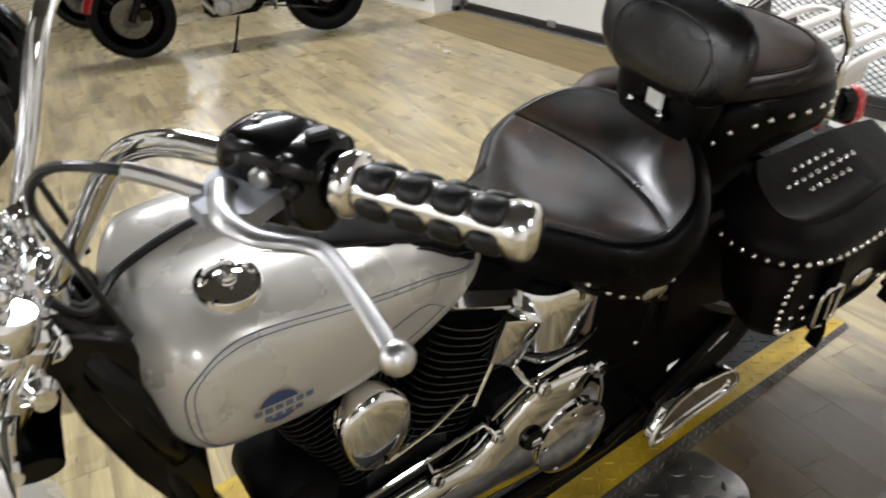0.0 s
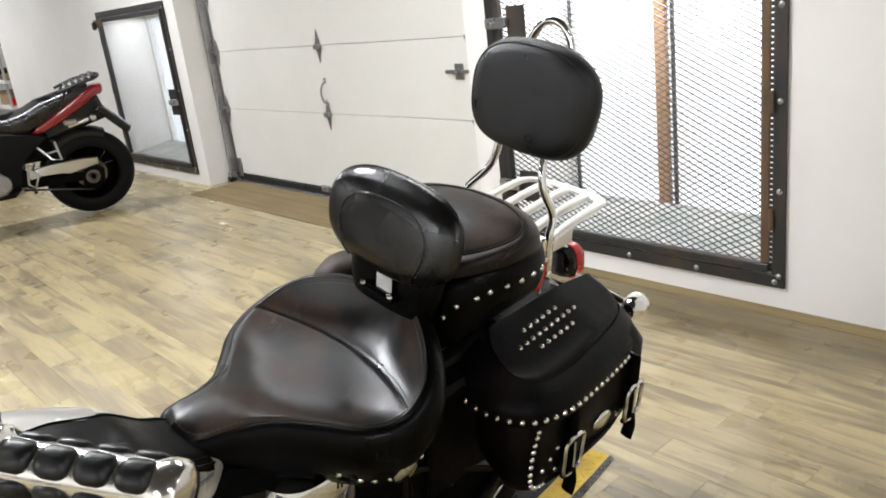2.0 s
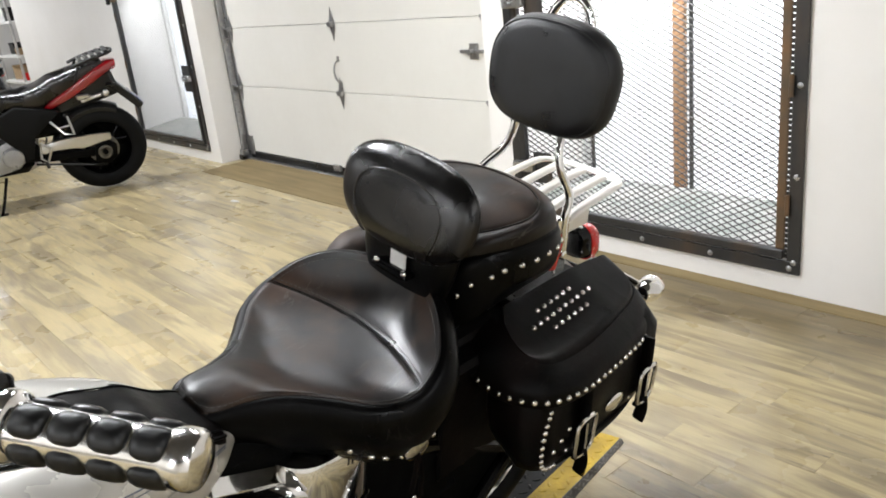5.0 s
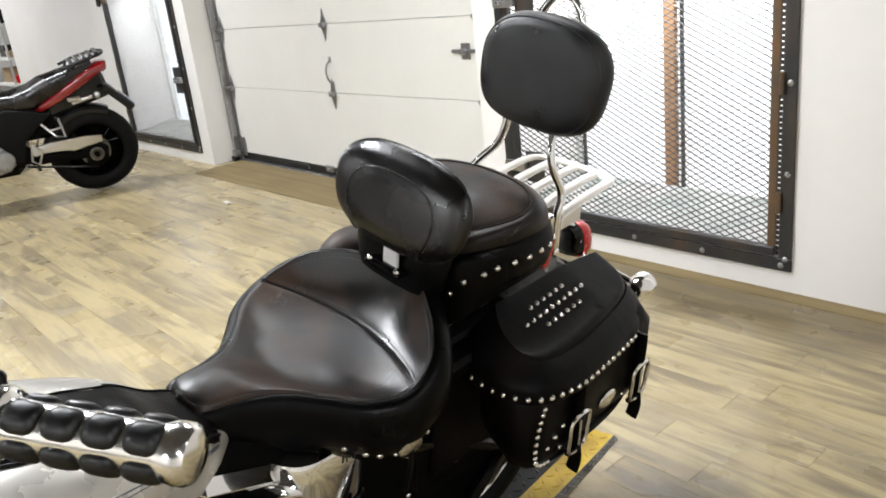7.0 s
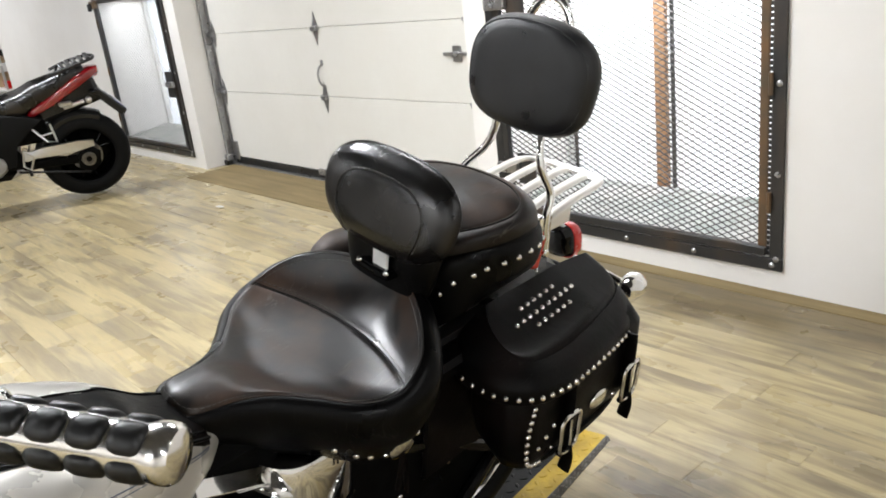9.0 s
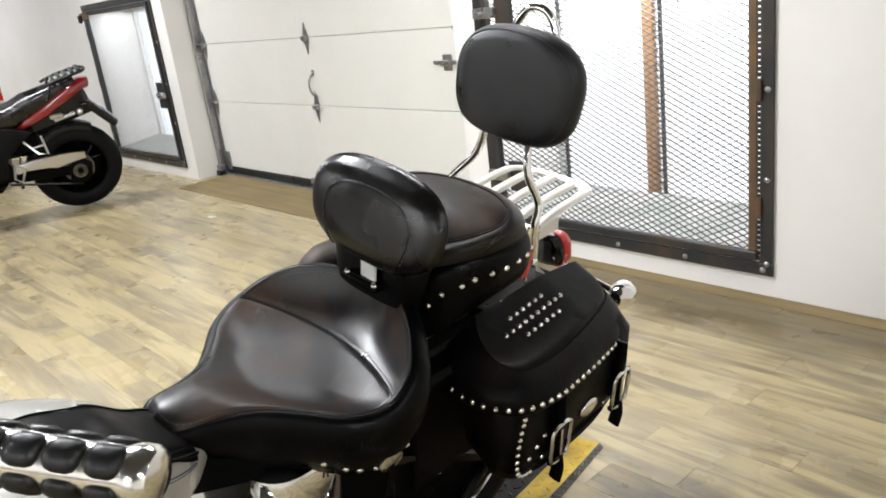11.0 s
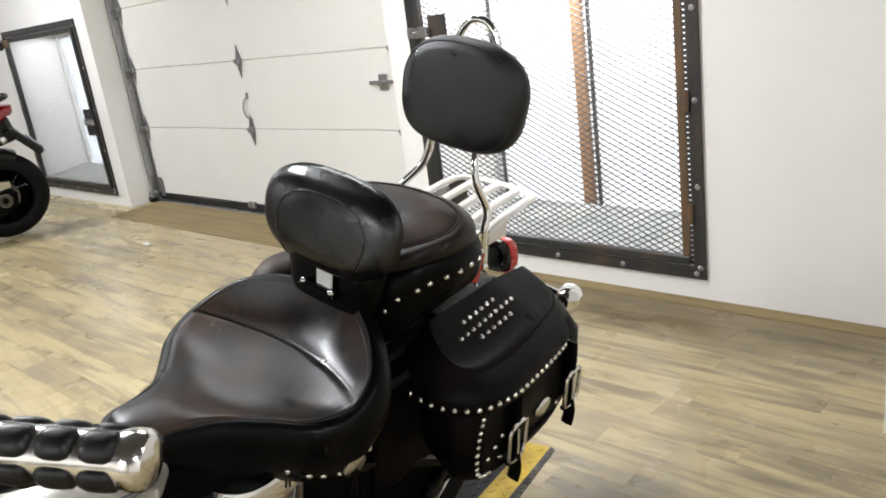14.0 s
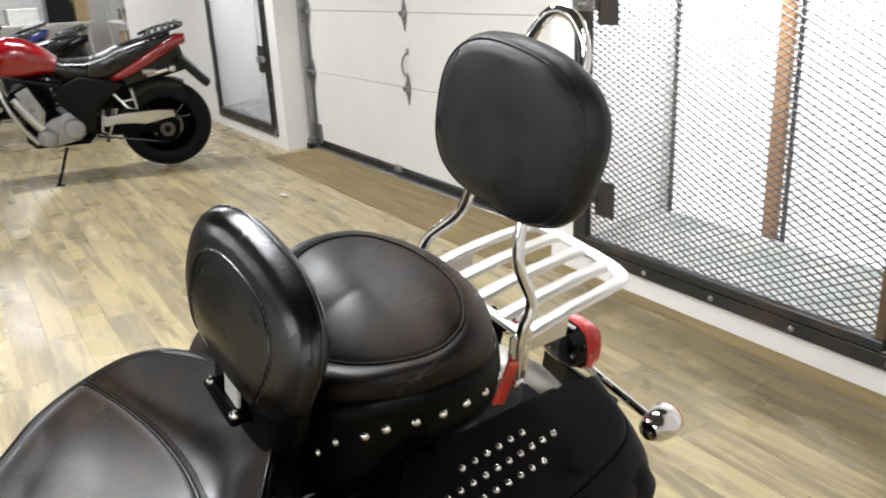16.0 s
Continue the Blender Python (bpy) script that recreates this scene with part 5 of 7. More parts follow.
        for dx in (-0.034, 0.034):
            bp("stud", Geo().dome((us_ + dx, s * 0.2965, 0.505), (0, s, 0), 0.005, 0.004, 8), M_STUD, strap)
    bp("concho", Geo().ball((0.345, s * 0.2985, 0.530), 0.020, 20, (1.75, 0.32, 0.95)), M_STUD, bag, "oval nickel concho")
    bp("bottom_roll", Geo().tube(catmull([(0.13, s * 0.275, 0.476), (0.22, s * 0.285, 0.470), (0.38, s * 0.285, 0.470), (0.48, s * 0.27, 0.476)], 5), 0.010, 8), M_BAG, bag)
    bp("mount_tube", Geo().tube([(0.028, s * 0.080, 0.726), (0.13, s * 0.080, 0.731), (0.20, s * 0.080, 0.733)], 0.0032, 8), M_SATIN, bag, "thin chrome rail")
    # the two raised blocks are added to fill the dark gap beside the mudguard
    bp("yoke", Geo().box(-0.06, 0.50, s * 0.117 - 0.044, s * 0.117 + 0.044, 0.672, 0.708, 0.010).box(-0.05, 0.21, s * 0.097 - 0.024, s * 0.097 + 0.024, 0.690, 0.7275, 0.008).box(0.20, 0.43, s * 0.097 - 0.024, s * 0.097 + 0.024, 0.690, 0.744, 0.008), M_BAG, bag, "black leather yoke under the seat")
    # added black sheet standing in for the shaded gap in front of the wheel
    bp("back_panel", Geo().box(0.0, 0.40, s * 0.120 - 0.006, s * 0.120 + 0.006, 0.42, 0.68, 0.005), M_BAG, bag, "added black panel for the dark gap behind the bag")
    for k, dx in enumerate((0.47, 0.49)):
        bp("side_strap", Geo().tube(catmull([(0.505, s * (0.17 + 0.03 * k), 0.70), (0.532, s * (0.19 + 0.03 * k), 0.66), (0.53, s * (0.2 + 0.03 * k), 0.60)], 4), 0.007, 6, flat=0.4), M_BAG, bag)
    if s < 0:
        rings = []
        for h, f in ((0.68, 1.0), (0.72, 1.0), (0.755, 0.93), (0.785, 0.80), (0.805, 0.60), (0.816, 0.35), (0.820, 0.05)):
            rings.append([(0.105 + 0.105 * f * math.cos(2 * math.pi * k / 28), -0.205 + 0.075 * f * math.sin(2 * math.pi * k / 28), h) for k in range(28)])
        bp("packed_lid", Geo().loft(rings), M_PSEAT, bag, "scuffed leather bulge of the packed lid", 70)
    return bag


saddlebag(1)
saddlebag(-1)


# wheels
def wheel(name, cx, cz, r, tw, parent, rim_mat, hub_mat, y=0.0):
    prof = []
    for i in range(13):
        q = math.pi * i / 12
        prof.append((r - tw * 0.62 + tw * 0.62 * math.sin(q) ** 0.7, -tw / 2 * math.cos(q)))
    prof = [(r - tw * 0.72, -tw * 0.40)] + prof + [(r - tw * 0.72, tw * 0.40)]
    w = bp(name, Geo().lathe(prof + [prof[0]], (cx, y, cz), (0, 1, 0), 56), M_TYRE, parent, "black tyre on its wheel", 50)
    rp = r - tw * 0.70
    bp("rim", Geo().lathe([(rp, -tw * 0.40), (rp + 0.006, -tw * 0.42), (rp - 0.012, -tw * 0.30), (rp - 0.02, 0), (rp - 0.012, tw * 0.30), (rp + 0.006, tw * 0.42), (rp, tw * 0.40), (rp - 0.026, 0.0), (rp, -tw * 0.40)], (cx, y, cz), (0, 1, 0), 48), rim_mat, w, "", 40)
    bp("hub", Geo().lathe([(0.0, -0.06), (0.035, -0.06), (0.05, -0.045), (0.03, -0.03), (0.03, 0.03), (0.05, 0.045), (0.035, 0.06), (0, 0.06)], (cx, y, cz), (0, 1, 0), 24), hub_mat, w)
    return w, rp


rw, rp = wheel("rear_wheel", AX, AZ, AR - 0.005, 0.135, bike, M_CHROME, M_CHROME)
fw, rp2 = wheel("front_wheel", -1.385, AZ, AR - 0.005, 0.130, bike, M_CHROME, M_CHROME)
for w_, cx in ((rw, AX), (fw, -1.385)):
    for i in range(36):
        q = 2 * math.pi * i / 36
        k = 0.35 if i % 2 else -0.35
        y = 0.04 if i % 4 < 2 else -0.04
        bp("spoke", Geo().cyl((cx + 0.045 * math.cos(q + k), y, AZ + 0.045 * math.sin(q + k)), (cx + (rp - 0.018) * math.cos(q), 0, AZ + (rp - 0.018) * math.sin(q)), 0.0024, n=5), M_CHROME, w_)
bp("front_mudguard", mudguard(-1.385, AZ, 0.375, 28, 168, 0.085, edge=0.16), M_TANK, bike, "deep pearl silver front mudguard", 50)

# handlebar, grips and controls
GI, GO = Vector((-0.775, 0.371, 1.157)), Vector((-0.703, 0.493, 1.158))


def flipw(p, s):
    return Vector((p[0], p[1] * s, p[2]))


barpts = [(-0.706, 0.488, 1.158), (-0.775, 0.371, 1.157), (-0.828, 0.275, 1.15), (-0.872, 0.205, 1.142), (-0.905, 0.155, 1.105), (-0.945, 0.115, 1.02), (-0.978, 0.085, 0.955), (-0.985, 0.04, 0.945), (-0.985, 0.0, 0.945)]
line = catmull(barpts, 6)
line = line + [flipw(p, -1) for p in reversed(line[:-1])]
hbar = bp("handlebar", Geo().tube(line, 0.0125, 14), M_CHROME, bike, "chrome handlebar")
for s in (-1, 1):
    gi, go = flipw(GI, s), flipw(GO, s)
    ax = (go - gi).normalized()
    L_ = (go - gi).length
    grip = bp("grip", Geo().lathe([(0.014, -0.006), (0.025, -0.006), (0.0265, -0.002), (0.0265, 0.006), (0.024, 0.010), (0.0195, 0.012), (0.0195, L_ - 0.016), (0.0215, L_ - 0.010), (0.0222, L_ - 0.004), (0.0218, L_ + 0.003), (0.0195, L_ + 0.007), (0.014, L_ + 0.0095), (0.0, L_ + 0.0105)], gi, ax, 28), M_POLISH, hbar, "chrome grip with black rubber pads")
    up0 = Vector((0, 0, 1))
    fore = ax.cross(up0).normalized()
    for k in range(4):
        for q in range(4):
            ang = radians(90 * q + 116)
            c = gi + ax * (0.0275 + 0.0300 * k) + (up0 * math.sin(ang) + fore * math.cos(ang)) * 0.0182
            nrm = (up0 * math.sin(ang) + fore * math.cos(ang))
            tang = ax.cross(nrm)
            rings = []
            for f, hgt in ((1.0, -0.002), (1.0, 0.0015), (0.88, 0.0045), (0.5, 0.0062), (0.05, 0.0066)):
                ring = []
                for i in range(14):
                    t = 2 * math.pi * i / 14
                    cx_, sx_ = math.cos(t), math.sin(t)
                    e = 0.62
                    ring.append(c + ax * (0.0140 * f * abs(cx_) ** e * (1 if cx_ >= 0 else -1)) + tang * (0.0124 * f * abs(sx_) ** e * (1 if sx_ >= 0 else -1)) + nrm * (hgt - 0.0025 * abs(sx_) * f))
                rings.append(ring)
            bp("grip_pad", Geo().loft(rings), M_RUBBER, grip, "", 60)
    # switch housing
    d = ax
    a = gi - d * 0.010
    sw = bp("switch_housing", Geo().loft([[a - d * q + fore * (s * k * (0.034 * abs(math.cos(t)) ** 0.55 * (1 if math.cos(t) >= 0 else -1) + sh)) + up0 * (k * 0.038 * abs(math.sin(t)) ** 0.55 * (1 if math.sin(t) >= 0 else -1) - 0.004) for t in [2 * math.pi * j / 36 for j in range(36)]] for q, k, sh in ((0.0, 0.74, 0.0), (0.003, 0.90, 0.0), (0.012, 0.97, 0.0), (0.028, 1.0, 0.0), (0.031, 0.97, 0.0), (0.034, 1.02, 0.0), (0.060, 1.06, 0.0), (0.080, 1.0, 0.0), (0.092, 0.86, 0.0), (0.097, 0.66, 0.0))]), M_BLACK, hbar, "gloss black switch housing", 45)
    bk = -fore * s
    for q, z, hw_, m_ in ((0.045, 0.010, 0.009, M_SATIN), (0.018, 0.006, 0.007, M_RUBBER), (0.070, -0.012, 0.008, M_SATIN)):
        for side_ in (bk, -bk):
            bp("switch_button", Geo().lathe([(hw_, 0.0), (hw_, 0.005), (hw_ * 0.7, 0.008), (0, 0.0085)], a - d * q + side_ * 0.034 + up0 * z, side_, 12), m_, sw)
    bp("switch_button", Geo().box(-0.010, 0.010, -0.006, 0.006, -0.002, 0.006, 0.002, Matrix.Translation(a - d * 0.016 + up0 * 0.034)), M_RUBBER, sw)
    bp("housing_screw", Geo().dome(a - d * 0.072 + up0 * 0.037, up0, 0.0045, 0.003, 8), M_STUD, sw)
    # perch, lever and its ball end
    fwd = Vector((-0.87, 0.0, 0.0)) + Vector((0, 0.49 * s, 0))
    fwd = Vector((-math.cos(radians(28)), math.sin(radians(28)) * s, 0))
    pc = gi - d * 0.060
    perch = bp("lever_perch", Geo().loft([[p + Vector((0, 0, z)) for p in [pc + fwd * 0.012 - d * 0.030, pc + fwd * 0.030 - d * 0.042, pc + fwd * 0.075 - d * 0.030, pc + fwd * 0.085 - d * 0.008, pc + fwd * 0.070 + d * 0.022, pc + fwd * 0.020 + d * 0.024]] for z in (-0.013, -0.011, 0.000, 0.002)]), M_GREY, hbar, "grey cast lever perch")
    bp("pivot_hole", Geo().lathe([(0.0, 0), (0.0055, 0), (0.0055, 0.0008), (0, 0.001)], pc + fwd * 0.048 - d * 0.012 + Vector((0, 0, 0.0020)), (0, 0, 1), 14), M_BLACK, perch)
    bp("perch_clamp", Geo().lathe([(0.0135, -0.014), (0.019, -0.012), (0.019, 0.012), (0.0135, 0.014)], pc, d, 18), M_CHROME, perch)
    lev = catmull([flipw(q, s) for q in ((-0.858, 0.322, 1.156), (-0.872, 0.360, 1.156), (-0.862, 0.394, 1.154), (-0.834, 0.420, 1.152), (-0.828, 0.442, 1.151), (-0.832, 0.492, 1.150), (-0.838, 0.543, 1.149))], 5)
    n_ = len(lev)
    rad = [0.0120 - 0.0052 * min(1, i / 13) for i in range(n_)]
    lever = bp("lever", Geo().tube(lev, rad, 12, flat=0.7), M_SATIN, hbar, "polished clutch lever with a ball end")
    bp("ball_end", Geo().ball(lev[-1], 0.0115, 18), M_SATIN, lever)
    base = pc + fwd * 0.060 - d * 0.030
    loop = catmull([base, base + Vector((-0.045, -0.03 * s, 0.018)), base + Vector((-0.090, -0.085 * s, 0.005)), base + Vector((-0.105, -0.15 * s, -0.06)), base + Vector((-0.085, -0.20 * s, -0.16)), base + Vector((-0.05, -0.23 * s, -0.30))], 6)
    bp("cable", Geo().tube(loop, 0.0046, 8), M_RUBBER, hbar, "black control cable")
    bp("cable_sleeve", Geo().tube(loop[:7], 0.0068, 8), M_SATIN, hbar)
    bp("riser", Geo().cyl((-0.985, s * 0.05, 0.90), (-0.985, s * 0.05, 0.935), 0.017).lathe([(0.022, -0.018), (0.024, -0.012), (0.024, 0.012), (0.022, 0.018)], (-0.985, s * 0.05, 0.945), (0, 1, 0), 18), M_CHROME, hbar, "chrome riser clamp")
for k, (dy, dz) in enumerate(((0.0, 0.0), (0.012, -0.008))):
    bp("hose", Geo().tube(catmull([(-0.99, 0.06 + dy, 0.93 + dz), (-0.955, 0.04 + dy, 0.875), (-0.90, -0.02, 0.868), (-0.80, -0.045, 0.885), (-0.70, -0.05, 0.882)], 5), 0.006, 8), M_RUBBER, hbar, "black hose")

# fork, lamps, windscreen
fork = bp("front_fork", Geo().box(-1.075, -0.985, -0.125, 0.125, 0.872, 0.900, 0.012).cyl((-1.0, 0, 0.72), (-1.02, 0, 0.90), 0.032), M_CHROME, bike, "chrome telescopic fork")
for s in (-1, 1):
    top, bot = Vector((-1.02, s * 0.105, 0.915)), Vector((-1.385, s * 0.105, 0.355))
    mid = top.lerp(bot, 0.50)
    bp("fork_cover", Geo().cyl(top, mid, 0.034, n=24), M_CHROME, fork, "smooth chrome fork cover")
    bp("fork_slider", Geo().lathe([(0.026, 0), (0.03, 0.01), (0.03, (bot - mid).length), (0.022, (bot - mid).length + 0.03), (0, (bot - mid).length + 0.03)], mid, bot - mid, 20), M_SATIN, fork)
    bp("fork_cap", Geo().lathe([(0.03, 0), (0.03, 0.012), (0.02, 0.02), (0, 0.021)], top, top - bot, 18), M_CHROME, fork)
    bp("lamp_bracket", Geo().tube(catmull([(-1.05, s * 0.10, 0.845), (-1.07, s * 0.16, 0.84), (-1.075, s * 0.22, 0.845)], 4), 0.011, 10), M_CHROME, fork)
    lamp = bp("passing_lamp", Geo().lathe([(0.0, 0.05), (0.03, 0.045), (0.052, 0.02), (0.058, -0.02), (0.056, -0.03), (0.0, -0.034)], (-1.12, s * 0.24, 0.86), (1, 0, 0), 26), M_CHROME, fork, "chrome passing lamp")
    bp("bracket_bolt", Geo().lathe([(0.020, 0), (0.020, 0.008), (0.012, 0.016), (0.012, 0.024), (0, 0.025)], (-1.03, s * 0.137, 0.868), (0.2, s, 0.1), 16), M_CHROME, fork)
    bp("screen_clamp", Geo().lathe([(0.022, -0.02), (0.026, -0.012), (0.026, 0.012), (0.022, 0.02)], (-1.03, s * 0.14, 0.955), (0.3, 0, 1), 16).ball((-1.035, s * 0.125, 0.985), 0.018, 12).ball((-1.045, s * 0.13, 0.915), 0.020, 12), M_CHROME, fork, "chrome windscreen clamp")
for k in range(2):
    bp("brake_hose", Geo().tube(catmull([(-1.02 - 0.01 * k, 0.10 + 0.02 * k, 0.90), (-1.05, 0.125 + 0.02 * k, 1.0), (-1.07 + 0.03 * k, 0.13 + 0.02 * k, 1.10), (-1.02 + 0.04 * k, 0.12, 1.20)], 5), 0.0045, 8), M_RUBBER, fork, "black brake hose")
bp("headlamp", Geo().lathe([(0.0, 0.09), (0.05, 0.085), (0.085, 0.05), (0.095, 0.0), (0.098, -0.03), (0.09, -0.04), (0.0, -0.05)], (-1.13, 0, 0.86), (1, 0, 0), 32), M_CHROME, bike, "chrome headlamp shell")
rows = []
for i in range(13):
    t = i / 12
    z = 0.93 + 0.52 * t
    hw = 0.17 + 0.10 * math.sin(min(1, t * 1.5) * math.pi / 2) - 0.08 * max(0, t - 0.75) * 4 * max(0, t - 0.75)
    rows.append([(-1.17 + 0.14 * t + 0.10 * (j / 10 - 0.5) ** 2 * 4 * 0.55, hw * (j / 10 - 0.5) * 2, z) for j in range(11)])
shield = Geo().loft(rows, cap=False, closed=False).loft([[(x - 0.004, y, z) for x, y, z in r] for r in rows], cap=False, closed=False)
bp("windscreen", shield, M_SHIELD, bike, "clear curved windscreen", 60).visible_shadow = False

# frame and engine
frame_ = bp("frame", Geo().tube(catmull([(-0.97, 0.0, 0.83), (-0.80, 0, 0.70), (-0.50, 0, 0.665), (-0.25, 0, 0.63)], 5), 0.028, 12), M_BLACK, bike, "gloss black tubular frame")
for s in (-1, 1):
    bp("down_tube", Geo().tube(catmull([(-0.955, s * 0.02, 0.78), (-0.925, s * 0.07, 0.60), (-0.86, s * 0.10, 0.30), (-0.78, s * 0.12, 0.16), (-0.5, s * 0.12, 0.14), (-0.1, s * 0.12, 0.15)], 6), 0.017, 10), M_BLACK, frame_)
    bp("rear_tube", Geo().tube(catmull([(-0.25, s * 0.05, 0.63), (-0.10, s * 0.10, 0.56), (0.10, s * 0.11, 0.45), (0.245, s * 0.115, 0.36)], 5), 0.016, 10), M_BLACK, frame_)
    bp("low_tube", Geo().tube(catmull([(-0.1, s * 0.12, 0.15), (0.1, s * 0.12, 0.25), (0.245, s * 0.115, 0.34)], 5), 0.016, 10), M_BLACK, frame_)
bp("steering_neck", Geo().tube([(-0.955, 0, 0.66), (-0.965, 0, 0.74), (-0.985, 0, 0.82), (-0.995, 0, 0.875)], [0.036, 0.042, 0.042, 0.038], 20), M_BLACK, frame_)
bp("neck_gusset", Geo().tube(catmull([(-0.965, 0, 0.80), (-0.93, 0, 0.735), (-0.87, 0, 0.655), (-0.80, 0, 0.60)], 4), 0.046, 16, flat=0.8), M_BLACK, frame_)
for s in (-1, 1):
    bp("wiring_sleeve", Geo().tube(catmull([(-0.99, s * 0.05, 0.90), (-0.965, s * 0.075, 0.84), (-0.935, s * 0.07, 0.74), (-0.90, s * 0.06, 0.64)], 5), 0.013, 10), M_RUBBER, frame_)
    bp("neck_cover", Geo().tube(catmull([(-0.985, s * 0.045, 0.86), (-0.955, s * 0.085, 0.79), (-0.925, s * 0.095, 0.70), (-0.905, s * 0.075, 0.62)], 5), [0.014] + [0.022] * 14 + [0.014], 14), M_BLACK, frame_)
for s in (-1, 1):
    bp("neck_panel", Geo().slab([(-0.99, 0.885), (-0.93, 0.845), (-0.885, 0.74), (-0.87, 0.62), (-0.875, 0.50), (-0.915, 0.50), (-0.965, 0.62), (-1.0, 0.74), (-1.015, 0.85)], 1, s * 0.050, s * 0.086, 0.010), M_BLACK, frame_, "gloss black side panel of the steering neck")
bp("lower_clamp", Geo().tube([(-1.06, -0.13, 0.75), (-1.055, -0.06, 0.752), (-1.045, 0.0, 0.752), (-1.055, 0.06, 0.752), (-1.06, 0.13, 0.75)], [0.03, 0.036, 0.042, 0.036, 0.03], 14, flat=0.55), M_BLACK, frame_)
bp("front_engine_mass", Geo().tube([(-0.74, -0.09, 0.40), (-0.74, -0.05, 0.40), (-0.74, 0.05, 0.40), (-0.74, 0.09, 0.40)], [0.05, 0.075, 0.075, 0.05], 24), M_WRINKLE, frame_)
bp("regulator", Geo().box(-0.93, -0.89, -0.07, 0.07, 0.30, 0.48, 0.01), M_BLACK, frame_)
bp("battery_box", Geo().box(-0.20, 0.06, -0.115, 0.115, 0.36, 0.70, 0.02), M_WRINKLE, frame_, "black battery box")
# added black blocks that fill the dark void behind the engine
bp("void_filler", Geo().box(0.0, 0.14, -0.10, 0.10, 0.40, 0.74, 0.03).box(-0.60, -0.20, -0.06, 0.06, 0.56, 0.70, 0.02), M_WRINKLE, frame_)
bp("swing_cover", Geo().box(-0.20, 0.10, -0.11, 0.115, 0.16, 0.40, 0.03), M_WRINKLE, frame_)
bp("belt_guard", Geo().box(-0.15, 0.34, 0.085, 0.105, 0.26, 0.46, 0.03), M_WRINKLE, frame_, "black drive belt guard")
for s in (-1, 1):
    for k in range(3):
        bp("shock_bolt", Geo().dome((-0.06 + 0.07 * k, s * 0.118, 0.42 + 0.05 * (k % 2)), (0, s, 0), 0.007, 0.005, 8), M_CHROME, frame_)
engine = bp("engine", Geo().box(-0.68, -0.42, -0.115, 0.075, 0.19, 0.44, 0.05).box(-0.42, -0.16, -0.10, 0.09, 0.22, 0.44, 0.03), M_WRINKLE, bike, "black V-twin engine with bright fin edges")
for name, ang in (("front_cylinder", -22.5), ("rear_cylinder", 22.5)):
    ax = Vector((math.sin(radians(ang)), 0, math.cos(radians(ang))))
    base = Vector((-0.545 + 0.10 * math.sin(radians(ang)), 0, 0.36))
    m = Matrix.Translation(base) @ pose(0, 0, 0, 0, ang, 0)
    cylr = bp(name, Geo().tube([base, base + ax * 0.30], 0.062, 20), M_WRINKLE, engine)
    for k in range(15):
        z = 0.045 + 0.0155 * k
        h = 0.088 + (0.006 if k > 9 else 0)
        out = [(h * (1 if c >= 0 else -1) * abs(c) ** 0.55, 0.086 * (1 if q >= 0 else -1) * abs(q) ** 0.55) for c, q in [(math.cos(2 * math.pi * i / 28), math.sin(2 * math.pi * i / 28)) for i in range(28)]]
        fin = Geo().loft([[m @ Vector((x * f, y * f, z + dz)) for x, y in out] for f, dz in ((0.97, -0.0022), (1.0, -0.0016), (1.0, 0.0016), (0.97, 0.0022))])
        bp("fin", fin, M_WRINKLE, cylr)
        edge = Geo().tube([m @ Vector((x * 1.001, y * 1.001, z)) for x, y in out], 0.0008, 5, closed=True)
        bp("fin_edge", edge, M_FIN, cylr)
    bp("rocker_cover", Geo().box(-0.095, 0.095, -0.085, 0.085, 0.285, 0.325, 0.02, m), M_CHROME, engine, "chrome rocker cover")
    bp("head_bolt", Geo().cyl(m @ Vector((0.05, 0.088, 0.10)), m @ Vector((0.05, 0.088, 0.30)), 0.004, n=8), M_CHROME, engine)
# horn cover: a bulged chrome shield
out = [(-0.708, 0.598), (-0.685, 0.640), (-0.642, 0.652), (-0.600, 0.625), (-0.592, 0.578), (-0.612, 0.520), (-0.650, 0.497), (-0.690, 0.520)]
out = [(p.x, p.y) for p in catmull([(a, b, 0) for a, b in out], 4, True)]
cx, cz = -0.648, 0.575
hc = [[(cx + (a - cx) * k, w, cz + (b - cz) * k) for a, b in out] for k, w in ((0.9, 0.115), (1.0, 0.13), (1.0, 0.150), (0.94, 0.160), (0.82, 0.164), (0.4, 0.167), (0.03, 0.168))]
bp("horn_cover", Geo().loft(hc), M_CHROME, bike, "bulged chrome horn cover", 60)
# primary case with its round cover
def stadium(pts, k=6):
    return [(p.x, p.y) for p in catmull([(a, b, 0) for a, b in pts], k, True)]


pout = stadium([(-0.715, 0.285), (-0.685, 0.322), (-0.60, 0.336), (-0.525, 0.345), (-0.455, 0.352), (-0.405, 0.375), (-0.355, 0.415), (-0.305, 0.441), (-0.24, 0.440), (-0.175, 0.428), (-0.145, 0.37), (-0.142, 0.29), (-0.175, 0.225), (-0.24, 0.198), (-0.40, 0.205), (-0.56, 0.21), (-0.68, 0.232)])
cx, cz = -0.36, 0.30
pr = [[(cx + (a - cx) * k, w, cz + (b - cz) * k) for a, b in pout] for k, w in ((1.0, 0.08), (1.0, 0.118), (0.99, 0.126), (0.965, 0.131), (0.90, 0.134), (0.78, 0.140), (0.5, 0.146), (0.03, 0.148))]
primary = bp("primary_cover", Geo().loft(pr), M_CHROME, bike, "long chrome primary cover", 60)
bp("cover_bead", Geo().tube([Vector((a, 0.124, b)) for a, b in pout], 0.0055, 8, closed=True), M_CHROME, primary)
